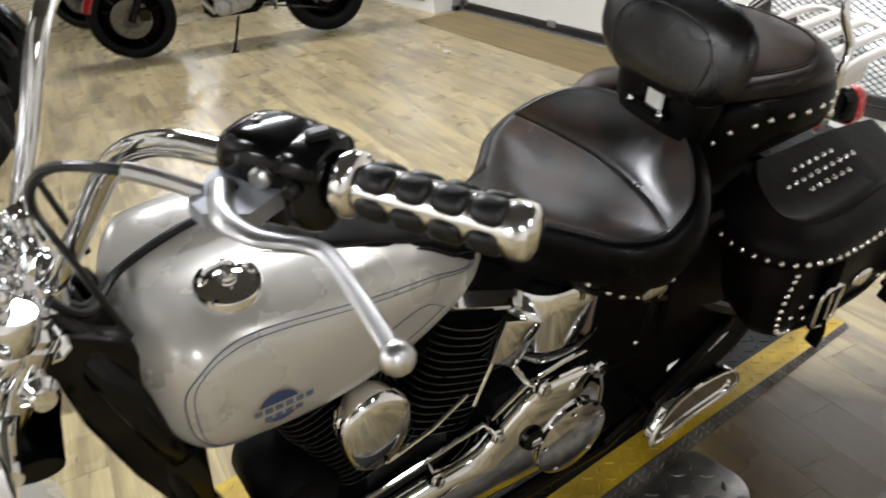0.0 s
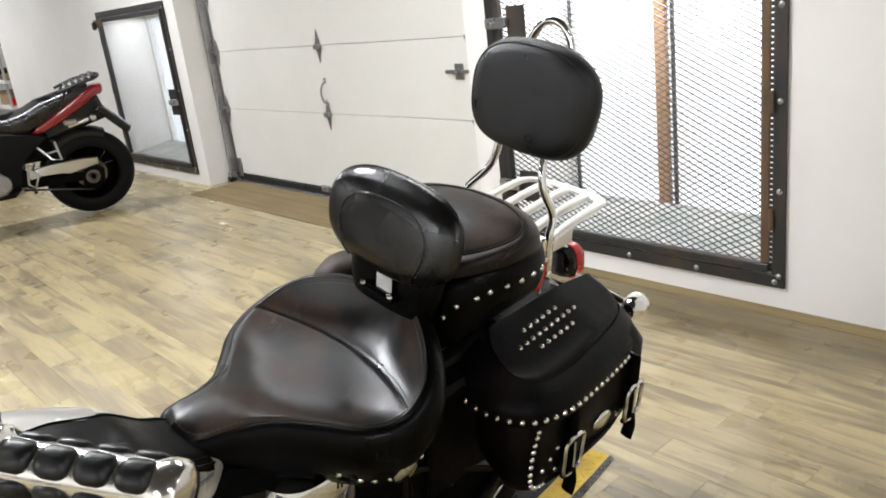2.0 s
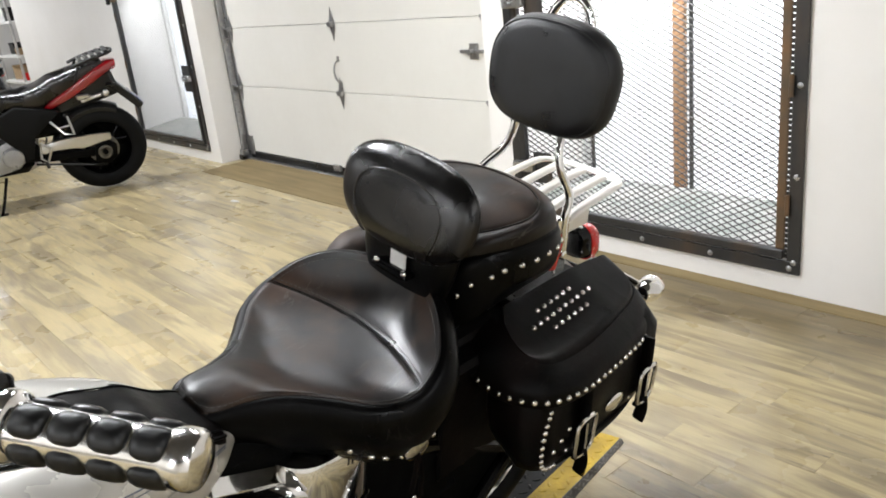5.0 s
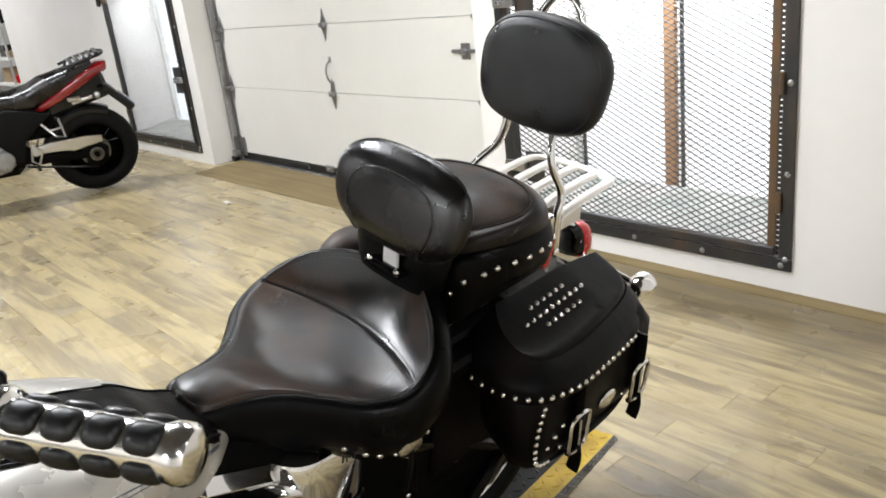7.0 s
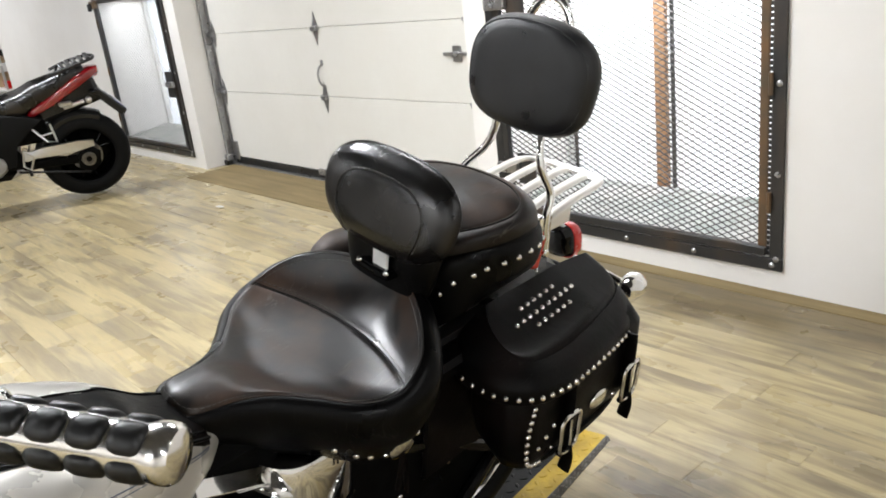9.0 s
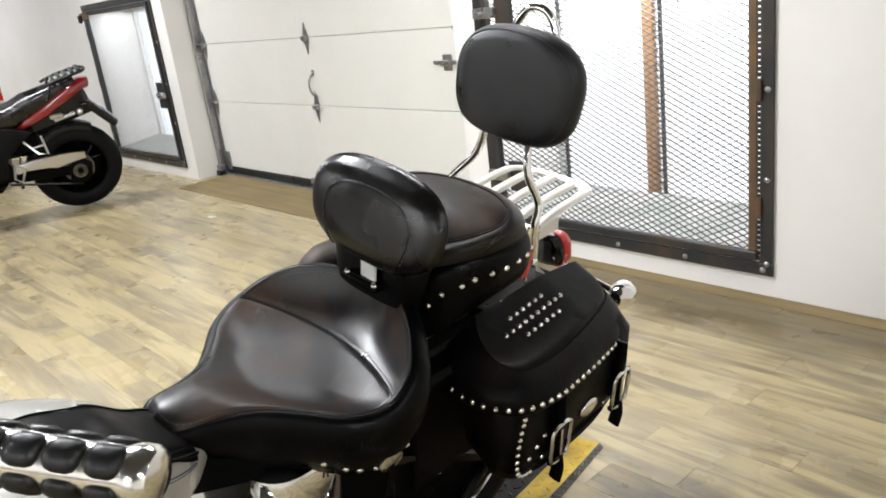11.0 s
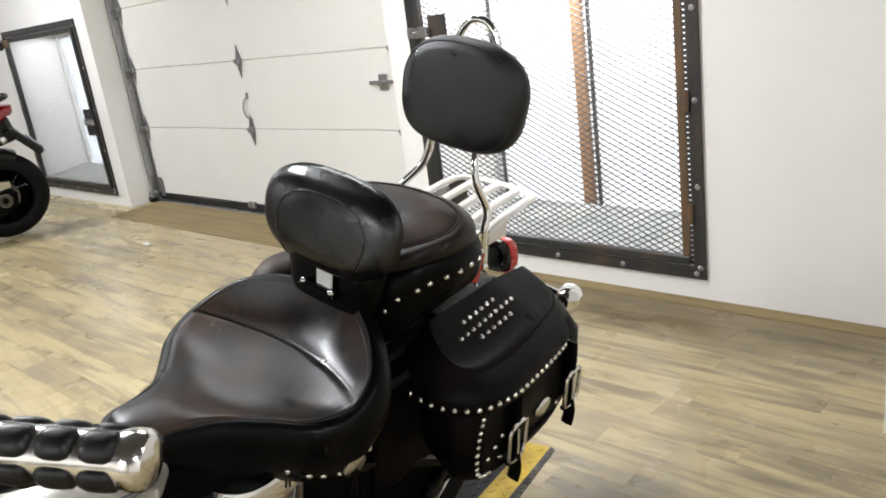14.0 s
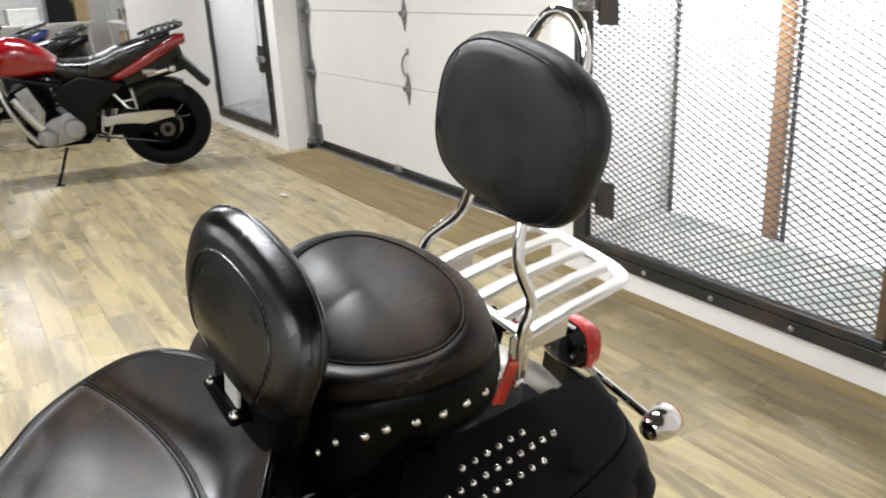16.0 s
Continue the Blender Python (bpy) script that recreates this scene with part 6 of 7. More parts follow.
bp("derby_cover", Geo().lathe([(0.0, 0.0), (0.080, 0.0), (0.085, 0.006), (0.083, 0.013), (0.076, 0.016), (0.03, 0.019), (0.0, 0.0195)], (-0.235, 0.143, 0.292), (0.0, 1, 0.03), 44), M_CHROME, primary, "round chrome clutch cover")
for j in range(5):
    q = 2 * math.pi * j / 5 + 0.4
    bp("cover_screw", Geo().dome((-0.235 + 0.071 * math.cos(q), 0.160, 0.292 + 0.071 * math.sin(q)), (0, 1, 0), 0.0055, 0.004, 10), M_STUD, primary)
bp("inspection_plug", Geo().lathe([(0.0, -0.004), (0.022, -0.004), (0.026, 0.006), (0.022, 0.016), (0.0, 0.018)], (-0.335, 0.142, 0.352), (0, 1, 0.1), 24), M_BLACK, primary, "black inspection plug")
bp("plug_face", Geo().box(-0.341, -0.321, 0.158, 0.162, 0.340, 0.356, 0.002), M_CHROME, primary)
# bright edge rods and hexagon lugs of the covers above the primary
KN = [(-0.525, 0.130, 0.347), (-0.397, 0.130, 0.379), (-0.305, 0.135, 0.446), (-0.173, 0.138, 0.433)]
cov = bp("gearbox_trim", Geo().tube([(-0.66, 0.10, 0.352), (-0.528, 0.10, 0.371), (-0.408, 0.10, 0.389)], 0.006, 10), M_CHROME, bike, "chrome edge rods of the gearbox cover")
bp("edge_rod", Geo().tube([(-0.400, 0.11, 0.405), (-0.322, 0.11, 0.450), (-0.24, 0.108, 0.458), (-0.165, 0.105, 0.456)], 0.0055, 8), M_CHROME, cov)
bp("edge_rod", Geo().tube([(-0.322, 0.11, 0.450), (-0.350, 0.095, 0.500)], 0.005, 8), M_CHROME, cov)
bp("edge_rod", Geo().tube([(-0.62, 0.125, 0.455), (-0.53, 0.12, 0.472), (-0.455, 0.11, 0.50)], 0.0042, 8), M_CHROME, cov)
for p, q in (((-0.528, 0.10, 0.371), KN[0]), ((-0.408, 0.10, 0.389), KN[1]), ((-0.322, 0.11, 0.450), KN[2])):
    bp("edge_rod", Geo().tube([p, q], 0.0045, 8), M_CHROME, cov)
for p in KN:
    bp("lug", Geo().lathe([(0.0, -0.014), (0.016, -0.013), (0.017, 0.002), (0.0105, 0.003), (0.0105, 0.011), (0.0, 0.012)], p, (0, 1, 0.15), 6), M_CHROME, cov, "chrome hexagon bolt")
bp("gearbox_face", Geo().box(-0.40, -0.17, 0.04, 0.098, 0.38, 0.452, 0.012), M_WRINKLE, cov)
# chrome wedge cover and horseshoe oil tank
wo = [(-0.392, 0.640), (-0.352, 0.625), (-0.314, 0.602), (-0.338, 0.560), (-0.365, 0.520), (-0.392, 0.540), (-0.420, 0.560), (-0.408, 0.600)]
bp("coil_cover", Geo().slab(wo, 1, 0.05, 0.124, 0.007), M_CHROME, bike, "chrome wedge-shaped coil cover", 30)
oil = []
for h, k in ((0.47, 0.80), (0.485, 0.92), (0.50, 0.98), (0.52, 1.0), (0.60, 1.0), (0.625, 0.98), (0.64, 0.92)):
    oil.append([(-0.245 + 0.100 * k * c, 0.128 * k * s_, h) for c, s_ in [((1 if math.cos(t) >= 0 else -1) * abs(math.cos(t)) ** 0.7, (1 if math.sin(t) >= 0 else -1) * abs(math.sin(t)) ** 0.7) for t in [2 * math.pi * i / 48 for i in range(48)]]])
bp("oil_tank", Geo().loft(oil), M_CHROME, bike, "chrome horseshoe oil tank", 60)
bp("tank_band", Geo().tube([(-0.245 + 0.101 * (1 if math.cos(t) >= 0 else -1) * abs(math.cos(t)) ** 0.7, 0.129 * (1 if math.sin(t) >= 0 else -1) * abs(math.sin(t)) ** 0.7, 0.515) for t in [2 * math.pi * i / 48 for i in range(48)]], 0.004, 6, closed=True), M_BLACK, bike)
# folded passenger footboard
fo = stadium([(-0.152, 0.335), (-0.132, 0.378), (-0.086, 0.412), (-0.02, 0.420), (0.043, 0.412), (0.073, 0.386), (0.073, 0.360), (0.03, 0.350), (-0.05, 0.342), (-0.12, 0.327)], 4)
fc = (-0.035, 0.375)


def board_row(k, w):
    return [(fc[0] + (a - fc[0]) * k, w - 0.05 * (b - fc[1]), fc[1] + (b - fc[1]) * k) for a, b in fo]


board = bp("passenger_footboard", Geo().loft([board_row(0.94, 0.244), board_row(1.0, 0.248), board_row(1.0, 0.262), board_row(0.95, 0.267), board_row(0.80, 0.266), board_row(0.78, 0.261), board_row(0.3, 0.261)]), M_CHROME, bike, "folded chrome passenger footboard", 40)
bp("board_pad", Geo().loft([board_row(0.90, 0.246), board_row(0.90, 0.236), board_row(0.84, 0.233)]), M_RUBBER, board)
bp("board_lip", Geo().tube([Vector(p) for p in board_row(0.985, 0.2655)], 0.0045, 8, closed=True), M_CHROME, board)
bp("board_hinge", Geo().tube([(-0.06, 0.12, 0.30), (-0.06, 0.20, 0.30), (-0.05, 0.245, 0.32)], 0.012, 10).box(-0.10, -0.02, 0.21, 0.235, 0.29, 0.32, 0.006), M_BLACK, board)
for s in (-1, 1):
    rb = stadium([(-0.80, s * 0.26), (-0.78, s * 0.33), (-0.62, s * 0.34), (-0.47, s * 0.32), (-0.45, s * 0.26), (-0.62, s * 0.24)], 4)
    fb = bp("rider_footboard", Geo().slab(rb, 2, 0.245, 0.262, 0.004), M_CHROME, bike, "rider footboard with a rubber mat")
    bp("footboard_mat", Geo().slab([(-0.625 + (a + 0.625) * 0.9, s * 0.29 + (b - s * 0.29) * 0.8) for a, b in rb], 2, 0.262, 0.272, 0.003), M_RUBBER, fb)
    bp("footboard_arm", Geo().cyl((-0.70, s * 0.10, 0.24), (-0.70, s * 0.27, 0.25), 0.011).cyl((-0.54, s * 0.10, 0.24), (-0.54, s * 0.27, 0.25), 0.011), M_BLACK, fb)
stand = bp("side_stand", Geo().tube(catmull([(-0.62, 0.09, 0.19), (-0.60, 0.16, 0.14), (-0.55, 0.23, 0.06), (-0.53, 0.245, -0.015)], 5), 0.011, 10), M_BLACK, bike, "black side stand, folded out")
bp("stand_foot", Geo().tube([(-0.545, 0.232, -0.020), (-0.50, 0.26, -0.030)], [0.016, 0.012], 8, flat=0.4), M_BLACK, stand)
for s in (-1,):
    ex = bp("exhaust", Geo().tube(catmull([(-0.60, -0.12, 0.50), (-0.58, -0.17, 0.42), (-0.45, -0.19, 0.30), (-0.2, -0.19, 0.26), (0.1, -0.20, 0.26)], 6), 0.024, 14).tube([(0.08, -0.20, 0.26), (0.14, -0.20, 0.26), (0.62, -0.20, 0.27), (0.66, -0.20, 0.27)], [0.026, 0.045, 0.045, 0.03], 20), M_CHROME, bike, "chrome exhaust")

# ---- tread-plate platform under the machine ----
PM = Matrix.Translation((-1.081, 1.910, 0)) @ pose(0, 0, 0, 0, 0, math.degrees(math.atan2(0.980, -0.199)))
plat = thing("wheel_platform", "low tread-plate platform with a worn yellow edge under the motorcycle", "platform", at=PM)
PX0, PX1, PW = -2.75, -0.022, 0.62


def plat_h(x):
    return lerp_table([(-0.80, 0.040), (-0.02, 0.012)], x)


# in this frame x runs to the tail and y to the right of the machine
def strip(y0, y1, top=0.0):
    xs = [PX0 + (PX1 - PX0) * i / 24 for i in range(25)]
    return Geo().loft([[(x, y0, 0.0005), (x, y1, 0.0005), (x, y1, plat_h(x) + top), (x, y0, plat_h(x) + top)] for x in xs])


def treads(x0, x1, y0, y1, h, size=0.026, pitch=0.034, flat=None):
    g = Geo()
    nx, ny = int((x1 - x0) / pitch), int((y1 - y0) / pitch)
    for i in range(nx):
        for j in range(ny):
            x, y = x0 + (i + 0.5) * (x1 - x0) / nx, y0 + (j + 0.5) * (y1 - y0) / ny
            a = 0.0 if (i + j) % 2 else math.pi / 2
            a += math.pi / 4
            c, s = math.cos(a), math.sin(a)
            z = (h(x) if flat is None else flat)
            pts = []
            for k in range(8):
                t = 2 * math.pi * k / 8
                lx, ly = size / 2 * math.cos(t) * (1 if k % 4 == 0 else 0.8), size * 0.17 * math.sin(t)
                pts.append((lx, ly))
            g.loft([[(x + (lx * c - ly * s) * f, y + (lx * s + ly * c) * f, z + dz) for lx, ly in pts] for f, dz in ((1, 0.0), (0.7, 0.0016), (0.2, 0.002))], cap0=False)
    return g


def skirt(x, f, lift):
    """A point of the sloped steel flank: f runs from the floor up to the deck's edge."""
    h = plat_h(x)
    return (x, 0.001 - 0.011 * (1 - f) - lift, 0.0006 + (h - 0.0006) * f + lift * 0.3)


xs = [PX0 + (PX1 - PX0) * i / 24 for i in range(25)]
part("side_edge", Geo().loft([[skirt(x, 0, 0), skirt(x, 1, 0), (x, 0.003, plat_h(x)), (x, 0.003, 0.0005)] for x in xs]), M_FLANK, plat, "grimy steel tread-plate side", smooth=0)
yb = part("yellow_band", strip(0.003, 0.079), M_PLATE_Y, plat, "worn yellow painted band", smooth=0)
kb = part("deck", strip(0.079, PW - 0.105), M_PLATE_K, plat, "black tread-plate deck", smooth=0)
yb2 = part("yellow_band", strip(PW - 0.105, PW), M_PLATE_Y, plat, "worn yellow painted band", smooth=0)
for par, m_, y0, y1 in ((yb, M_PLATE_Y, 0.004, 0.078), (kb, M_PLATE_K, 0.081, PW - 0.107), (yb2, M_PLATE_Y, PW - 0.103, PW - 0.002)):
    part("tread", treads(-2.2, PX1 - 0.01, y0, y1, plat_h), m_, par, smooth=0)["kind"] = "stuff"
sg = Geo()
for i in range(96):
    for k, f0 in enumerate((0.28, 0.72)):
        x = -2.2 + 0.0228 * i + 0.0114 * k
        q = 0.7 if (i + k) % 2 else -0.7
        rows_ = []
        for fs, lift in ((1.0, 0.0), (0.65, 0.0014), (0.15, 0.0018)):
            rows_.append([skirt(x + fs * (0.0105 * math.cos(t) * math.cos(q) - 0.003 * math.sin(t) * math.sin(q)), f0 + fs * (0.0105 * math.cos(t) * math.sin(q) + 0.003 * math.sin(t) * math.cos(q)) / 0.040, lift) for t in [2 * math.pi * j / 8 for j in range(8)]])
        sg.loft(rows_, cap0=False)
part("edge_tread", sg, M_PLATE_S, plat, smooth=0)["kind"] = "stuff"
# loose bare plate with rounded corners beside it, under the side stand
so = []
for cx, cy, a in ((-0.735, -0.036, 0), (-1.55, -0.036, 90), (-1.55, -0.22, 180), (-0.80, -0.115, 270)):
    r = 0.02 if a < 180 else (0.02 if a == 180 else 0.085)
    for i in range(7):
        t = radians(a + 15 * i)
        so.append((cx + r * math.cos(t), cy + r * math.sin(t)))
sp = thing("tread_plate", "loose bare steel tread plate on the floor under the side stand", "steel plate", at=PM)
part("plate", Geo().slab(so, 2, 0.0006, 0.007, 0.0012), M_PLATE_S, sp)
part("tread", treads(-1.54, -0.745, -0.20, -0.022, None, 0.034, 0.040, flat=0.0068), M_PLATE_S, sp, smooth=0)["kind"] = "stuff"


# ---- the other motorcycles ----
def roadster(name, label, paint, at, bright=M_WRINKLE):
    """A half-faired road motorcycle on its side stand: x to the tail from the front axle, y to its left, z up."""
    b = thing(name, label, "motorcycle", "parked motorcycles", at=at)
    R = 0.318
    for nm, cx, tw in (("front_wheel", 0.0, 0.115), ("rear_wheel", 1.44, 0.165)):
        w, rp = wheel(nm, cx, R + 0.005, R, tw, b, M_BLACK, M_BLACK)
        for k in range(3):
            q0 = 2 * math.pi * k / 3 + 0.5
            for e in (-0.28, 0.28):
                bp("spoke", Geo().tube([(cx + 0.035 * math.cos(q0), 0, R + 0.005 + 0.035 * math.sin(q0)), (cx + rp * 0.6 * math.cos(q0 + e * 0.7), 0, R + 0.005 + rp * 0.6 * math.sin(q0 + e * 0.7)), (cx + (rp - 0.01) * math.cos(q0 + e), 0, R + 0.005 + (rp - 0.01) * math.sin(q0 + e))], [0.022, 0.015, 0.016], 8, flat=0.7), M_BLACK, w)
        for s in ((-1, 1) if nm == "front_wheel" else (1,)):
            bp("brake_disc", Geo().lathe([(0.075, 0), (0.145 if cx == 0 else 0.11, 0), (0.145 if cx == 0 else 0.11, 0.004), (0.075, 0.004), (0.075, 0)], (cx, s * 0.068, R + 0.005), (0, 1, 0), 32), M_FIN, w, "steel brake disc")
    # fork and front mudguard
    fk = bp("fork", Geo().box(0.27, 0.36, -0.11, 0.11, 0.80, 0.83, 0.01), M_BLACK, b)
    for s in (-1, 1):
        bp("fork_leg", Geo().cyl((0.0, s * 0.10, R), (0.17, s * 0.10, 0.60), 0.028).cyl((0.17, s * 0.10, 0.60), (0.315, s * 0.10, 0.92), 0.021), M_BLACK, fk)
        bp("caliper", Geo().box(0.06, 0.14, s * 0.085 - 0.02, s * 0.085 + 0.02, 0.30, 0.40, 0.012), M_BLACK, fk)
        bp("mirror", Geo().tube([(0.40, s * 0.30, 1.02), (0.36, s * 0.36, 1.14)], 0.006, 8).ball((0.355, s * 0.38, 1.17), 0.05, 14, (0.35, 1.1, 0.7)), M_BLACK, fk)
        bp("bar", Geo().tube(catmull([(0.335, 0, 0.98), (0.35, s * 0.12, 1.0), (0.40, s * 0.26, 1.01), (0.45, s * 0.37, 1.0)], 4), 0.012, 10).tube([(0.41, s * 0.27, 1.01), (0.45, s * 0.37, 1.0)], 0.018, 10), M_BLACK, fk)
    rows = []
    for u, hw, t, bt in ((-0.12, 0.05, 0.80, 0.70), (-0.08, 0.12, 0.87, 0.645), (0.0, 0.16, 0.93, 0.615), (0.10, 0.175, 0.94, 0.635), (0.20, 0.175, 0.90, 0.68), (0.29, 0.165, 0.84, 0.73), (0.34, 0.15, 0.80, 0.75)):
        rows.append([(u, hw * (1 if math.cos(q) >= 0 else -1) * abs(math.cos(q)) ** 0.6, (t + bt) / 2 + (t - bt) / 2 * (1 if math.sin(q) >= 0 else -1) * abs(math.sin(q)) ** 0.8) for q in [2 * math.pi * j / 24 for j in range(24)]])
    bp("half_fairing", Geo().loft(rows), paint, b, "glossy painted half fairing", 60)
    for s in (-1, 1):
        bp("radiator_trim", Geo().slab([(0.215, 0.615), (0.245, 0.635), (0.385, 0.485), (0.365, 0.460)], 1, s * 0.135, s * 0.147, 0.004), M_SATIN, b, "slotted silver radiator trim")
    bp("front_mudguard", mudguard(0.0, R + 0.005, R + 0.022, 40, 165, 0.065, edge=0.06), paint, b, "painted front mudguard", 50)
    bp("headlamp", Geo().ball((-0.10, 0, 0.78), 0.055, 18, (0.6, 1.5, 0.8)), M_CHROME, b, "clear headlamp")
    # tank
    rows = []
    for u, hw, t, bt in ((0.36, 0.05, 0.86, 0.80), (0.39, 0.10, 0.93, 0.77), (0.45, 0.135, 0.98, 0.74), (0.53, 0.145, 1.0, 0.73), (0.62, 0.135, 0.98, 0.73), (0.72, 0.105, 0.92, 0.74), (0.80, 0.08, 0.85, 0.74)):
        rows.append([(u, hw * (1 if math.cos(q) >= 0 else -1) * abs(math.cos(q)) ** 0.75, (t + bt) / 2 + (t - bt) / 2 * (1 if math.sin(q) >= 0 else -1) * abs(math.sin(q)) ** 0.75) for q in [2 * math.pi * j / 24 for j in range(24)]])
    rows = [[Vector(p) for p in r] for r in rows]
    bp("fuel_tank", Geo().loft(rows), paint, b, "glossy painted fuel tank", 60)
    # seat, tail, rack
    rows = []
    for u, hw, t, bt in ((0.76, 0.07, 0.84, 0.72), (0.84, 0.11, 0.825, 0.69), (0.98, 0.135, 0.825, 0.66), (1.10, 0.135, 0.855, 0.68), (1.18, 0.125, 0.895, 0.72), (1.32, 0.115, 0.93, 0.78), (1.46, 0.09, 0.96, 0.85), (1.55, 0.055, 0.97, 0.91)):
        rows.append([(u, hw * 1.04 * (1 if math.cos(q) >= 0 else -1) * abs(math.cos(q)) ** 0.6, (t + bt) / 2 + (t - bt) / 2 * (1 if math.sin(q) >= 0 else -1) * abs(math.sin(q)) ** 0.6) for q in [2 * math.pi * j / 20 for j in range(20)]])
    bp("seat", Geo().loft(rows), M_REST, b, "black stepped seat", 60)
    rows = []
    for u, hw, t, bt in ((1.10, 0.09, 0.70, 0.655), (1.16, 0.126, 0.745, 0.668), (1.30, 0.130, 0.825, 0.722), (1.45, 0.118, 0.905, 0.798), (1.58, 0.085, 0.955, 0.868), (1.645, 0.05, 0.955, 0.90)):
        rows.append([(u, hw * (1 if math.cos(q) >= 0 else -1) * abs(math.cos(q)) ** 0.55, (t + bt) / 2 + (t - bt) / 2 * (1 if math.sin(q) >= 0 else -1) * abs(math.sin(q)) ** 0.55) for q in [2 * math.pi * j / 20 for j in range(20)]])
    tl = bp("tail_fairing", Geo().loft(rows), paint, b, "painted tail fairing", 60)
    bp("tail_lamp", Geo().ball((1.615, 0, 0.905), 0.036, 14, (0.9, 1.6, 0.8)), M_RED, tl, "red tail lamp")
    bp("under_tail", Geo().box(1.10, 1.62, -0.085, 0.085, 0.66, 0.85, 0.03, Matrix.Translation((1.4, 0, 0.78)) @ pose(0, 0, 0, 0, -14, 0) @ Matrix.Translation((-1.4, 0, -0.78))), M_RUBBER, tl, "black under-tail")
    bp("plate_hanger", Geo().box(1.57, 1.625, -0.095, 0.095, 0.53, 0.80, 0.012, Matrix.Translation((1.6, 0, 0.78)) @ pose(0, 0, 0, 0, -42, 0) @ Matrix.Translation((-1.6, 0, -0.78))).box(1.52, 1.62, -0.03, 0.03, 0.72, 0.82, 0.01), M_RUBBER, tl, "black plate hanger")
    bp("plate_back", Geo().box(1.628, 1.632, -0.080, 0.080, 0.54, 0.66, 0.002, Matrix.Translation((1.6, 0, 0.78)) @ pose(0, 0, 0, 0, -42, 0) @ Matrix.Translation((-1.6, 0, -0.78))), M_BLUEPAINT, tl)
    for s in (-1, 1):
        bp("indicator", Geo().cyl((1.56, s * 0.07, 0.80), (1.57, s * 0.13, 0.80), 0.008).ball((1.57, s * 0.15, 0.80), 0.024, 12, (1.5, 1, 0.8)), M_BLACK, tl)
    rk = bp("tail_rack", Geo().tube(catmull([(1.34, 0.10, 0.945), (1.46, 0.11, 0.985), (1.60, 0.09, 1.012), (1.64, 0, 1.02), (1.60, -0.09, 1.012), (1.46, -0.11, 0.985), (1.34, -0.10, 0.945)], 5), 0.011, 8), M_RUBBER, b, "black tail rack")
    for k in range(5):
        u = 1.40 + 0.045 * k
        bp("rack_slat", Geo().box(u, u + 0.03, -0.10, 0.10, 0.962 + 0.012 * k, 0.985 + 0.012 * k, 0.004), M_RUBBER, rk)
    for s in (-1, 1):
        bp("rack_leg", Geo().cyl((1.40, s * 0.10, 0.97), (1.34, s * 0.11, 0.84), 0.009), M_RUBBER, rk)
    bp("hugger", mudguard(1.44, R + 0.005, R + 0.020, 62, 168, 0.088, edge=0.05), M_RUBBER, b, "black rear hugger", 50)
    bp("tail_bracket", Geo().cyl((1.36, 0.09, 0.70), (1.50, 0.12, 0.735), 0.016, n=10).ball((1.53, 0.125, 0.74), 0.026, 10).box(1.33, 1.42, 0.09, 0.13, 0.715, 0.75, 0.008), M_SATIN, b, "small silver bracket")
    # frame, engine, swing arm
    fr = bp("frame", Geo().tube(catmull([(0.37, 0.0, 0.80), (0.55, 0.10, 0.74), (0.85, 0.14, 0.66), (0.98, 0.13, 0.46), (0.96, 0.12, 0.36)], 5), 0.024, 10).tube(catmull([(0.37, 0.0, 0.80), (0.55, -0.10, 0.74), (0.85, -0.14, 0.66), (0.98, -0.13, 0.46), (0.96, -0.12, 0.36)], 5), 0.024, 10), M_BLACK, b, "black tubular frame")
    for s in (-1, 1):
        bp("down_tube", Geo().tube(catmull([(0.39, s * 0.04, 0.76), (0.46, s * 0.12, 0.55), (0.53, s * 0.14, 0.40), (0.60, s * 0.13, 0.30)], 4), 0.018, 10), M_SATIN, fr, "silver down tube")
        bp("side_cover", Geo().slab([(0.74, 0.60), (0.80, 0.68), (0.92, 0.735), (1.10, 0.700), (1.20, 0.665), (1.10, 0.585), (1.00, 0.50), (0.97, 0.36), (0.89, 0.35), (0.86, 0.46), (0.80, 0.53)], 1, s * 0.115, s * 0.168, 0.014), M_TYRE, fr, "black side cover")
        bp("foot_hanger", Geo().tube([(1.03, s * 0.15, 0.46), (1.09, s * 0.16, 0.41), (1.05, s * 0.16, 0.32), (1.01, s * 0.155, 0.35), (1.03, s * 0.15, 0.46)], 0.009, 8), M_SATIN, fr)
        bp("foot_peg", Geo().cyl((1.04, s * 0.16, 0.31), (1.04, s * 0.25, 0.31), 0.011), M_RUBBER, fr)
        bp("passenger_hanger", Geo().tube([(1.12, s * 0.13, 0.60), (1.20, s * 0.16, 0.50), (1.26, s * 0.17, 0.49), (1.24, s * 0.14, 0.62)], 0.009, 8).tube([(1.17, s * 0.15, 0.545), (1.25, s * 0.165, 0.56)], 0.007, 8), M_SATIN, fr)
    en = bp("engine", Geo().box(0.52, 0.96, -0.15, 0.13, 0.25, 0.48, 0.05).box(0.52, 0.74, -0.15, 0.15, 0.46, 0.70, 0.03, Matrix.Translation((0.63, 0, 0.5)) @ pose(0, 0, 0, 0, -22, 0) @ Matrix.Translation((-0.63, 0, -0.5))), M_WRINKLE, b, "black engine block with bolted covers")
    for k in range(7):
        bp("fin", Geo().box(0.51, 0.75, -0.155, 0.155, 0.50 + 0.024 * k, 0.506 + 0.024 * k, 0.002, Matrix.Translation((0.63, 0, 0.5)) @ pose(0, 0, 0, 0, -22, 0) @ Matrix.Translation((-0.63, 0, -0.5))), M_WRINKLE, en)
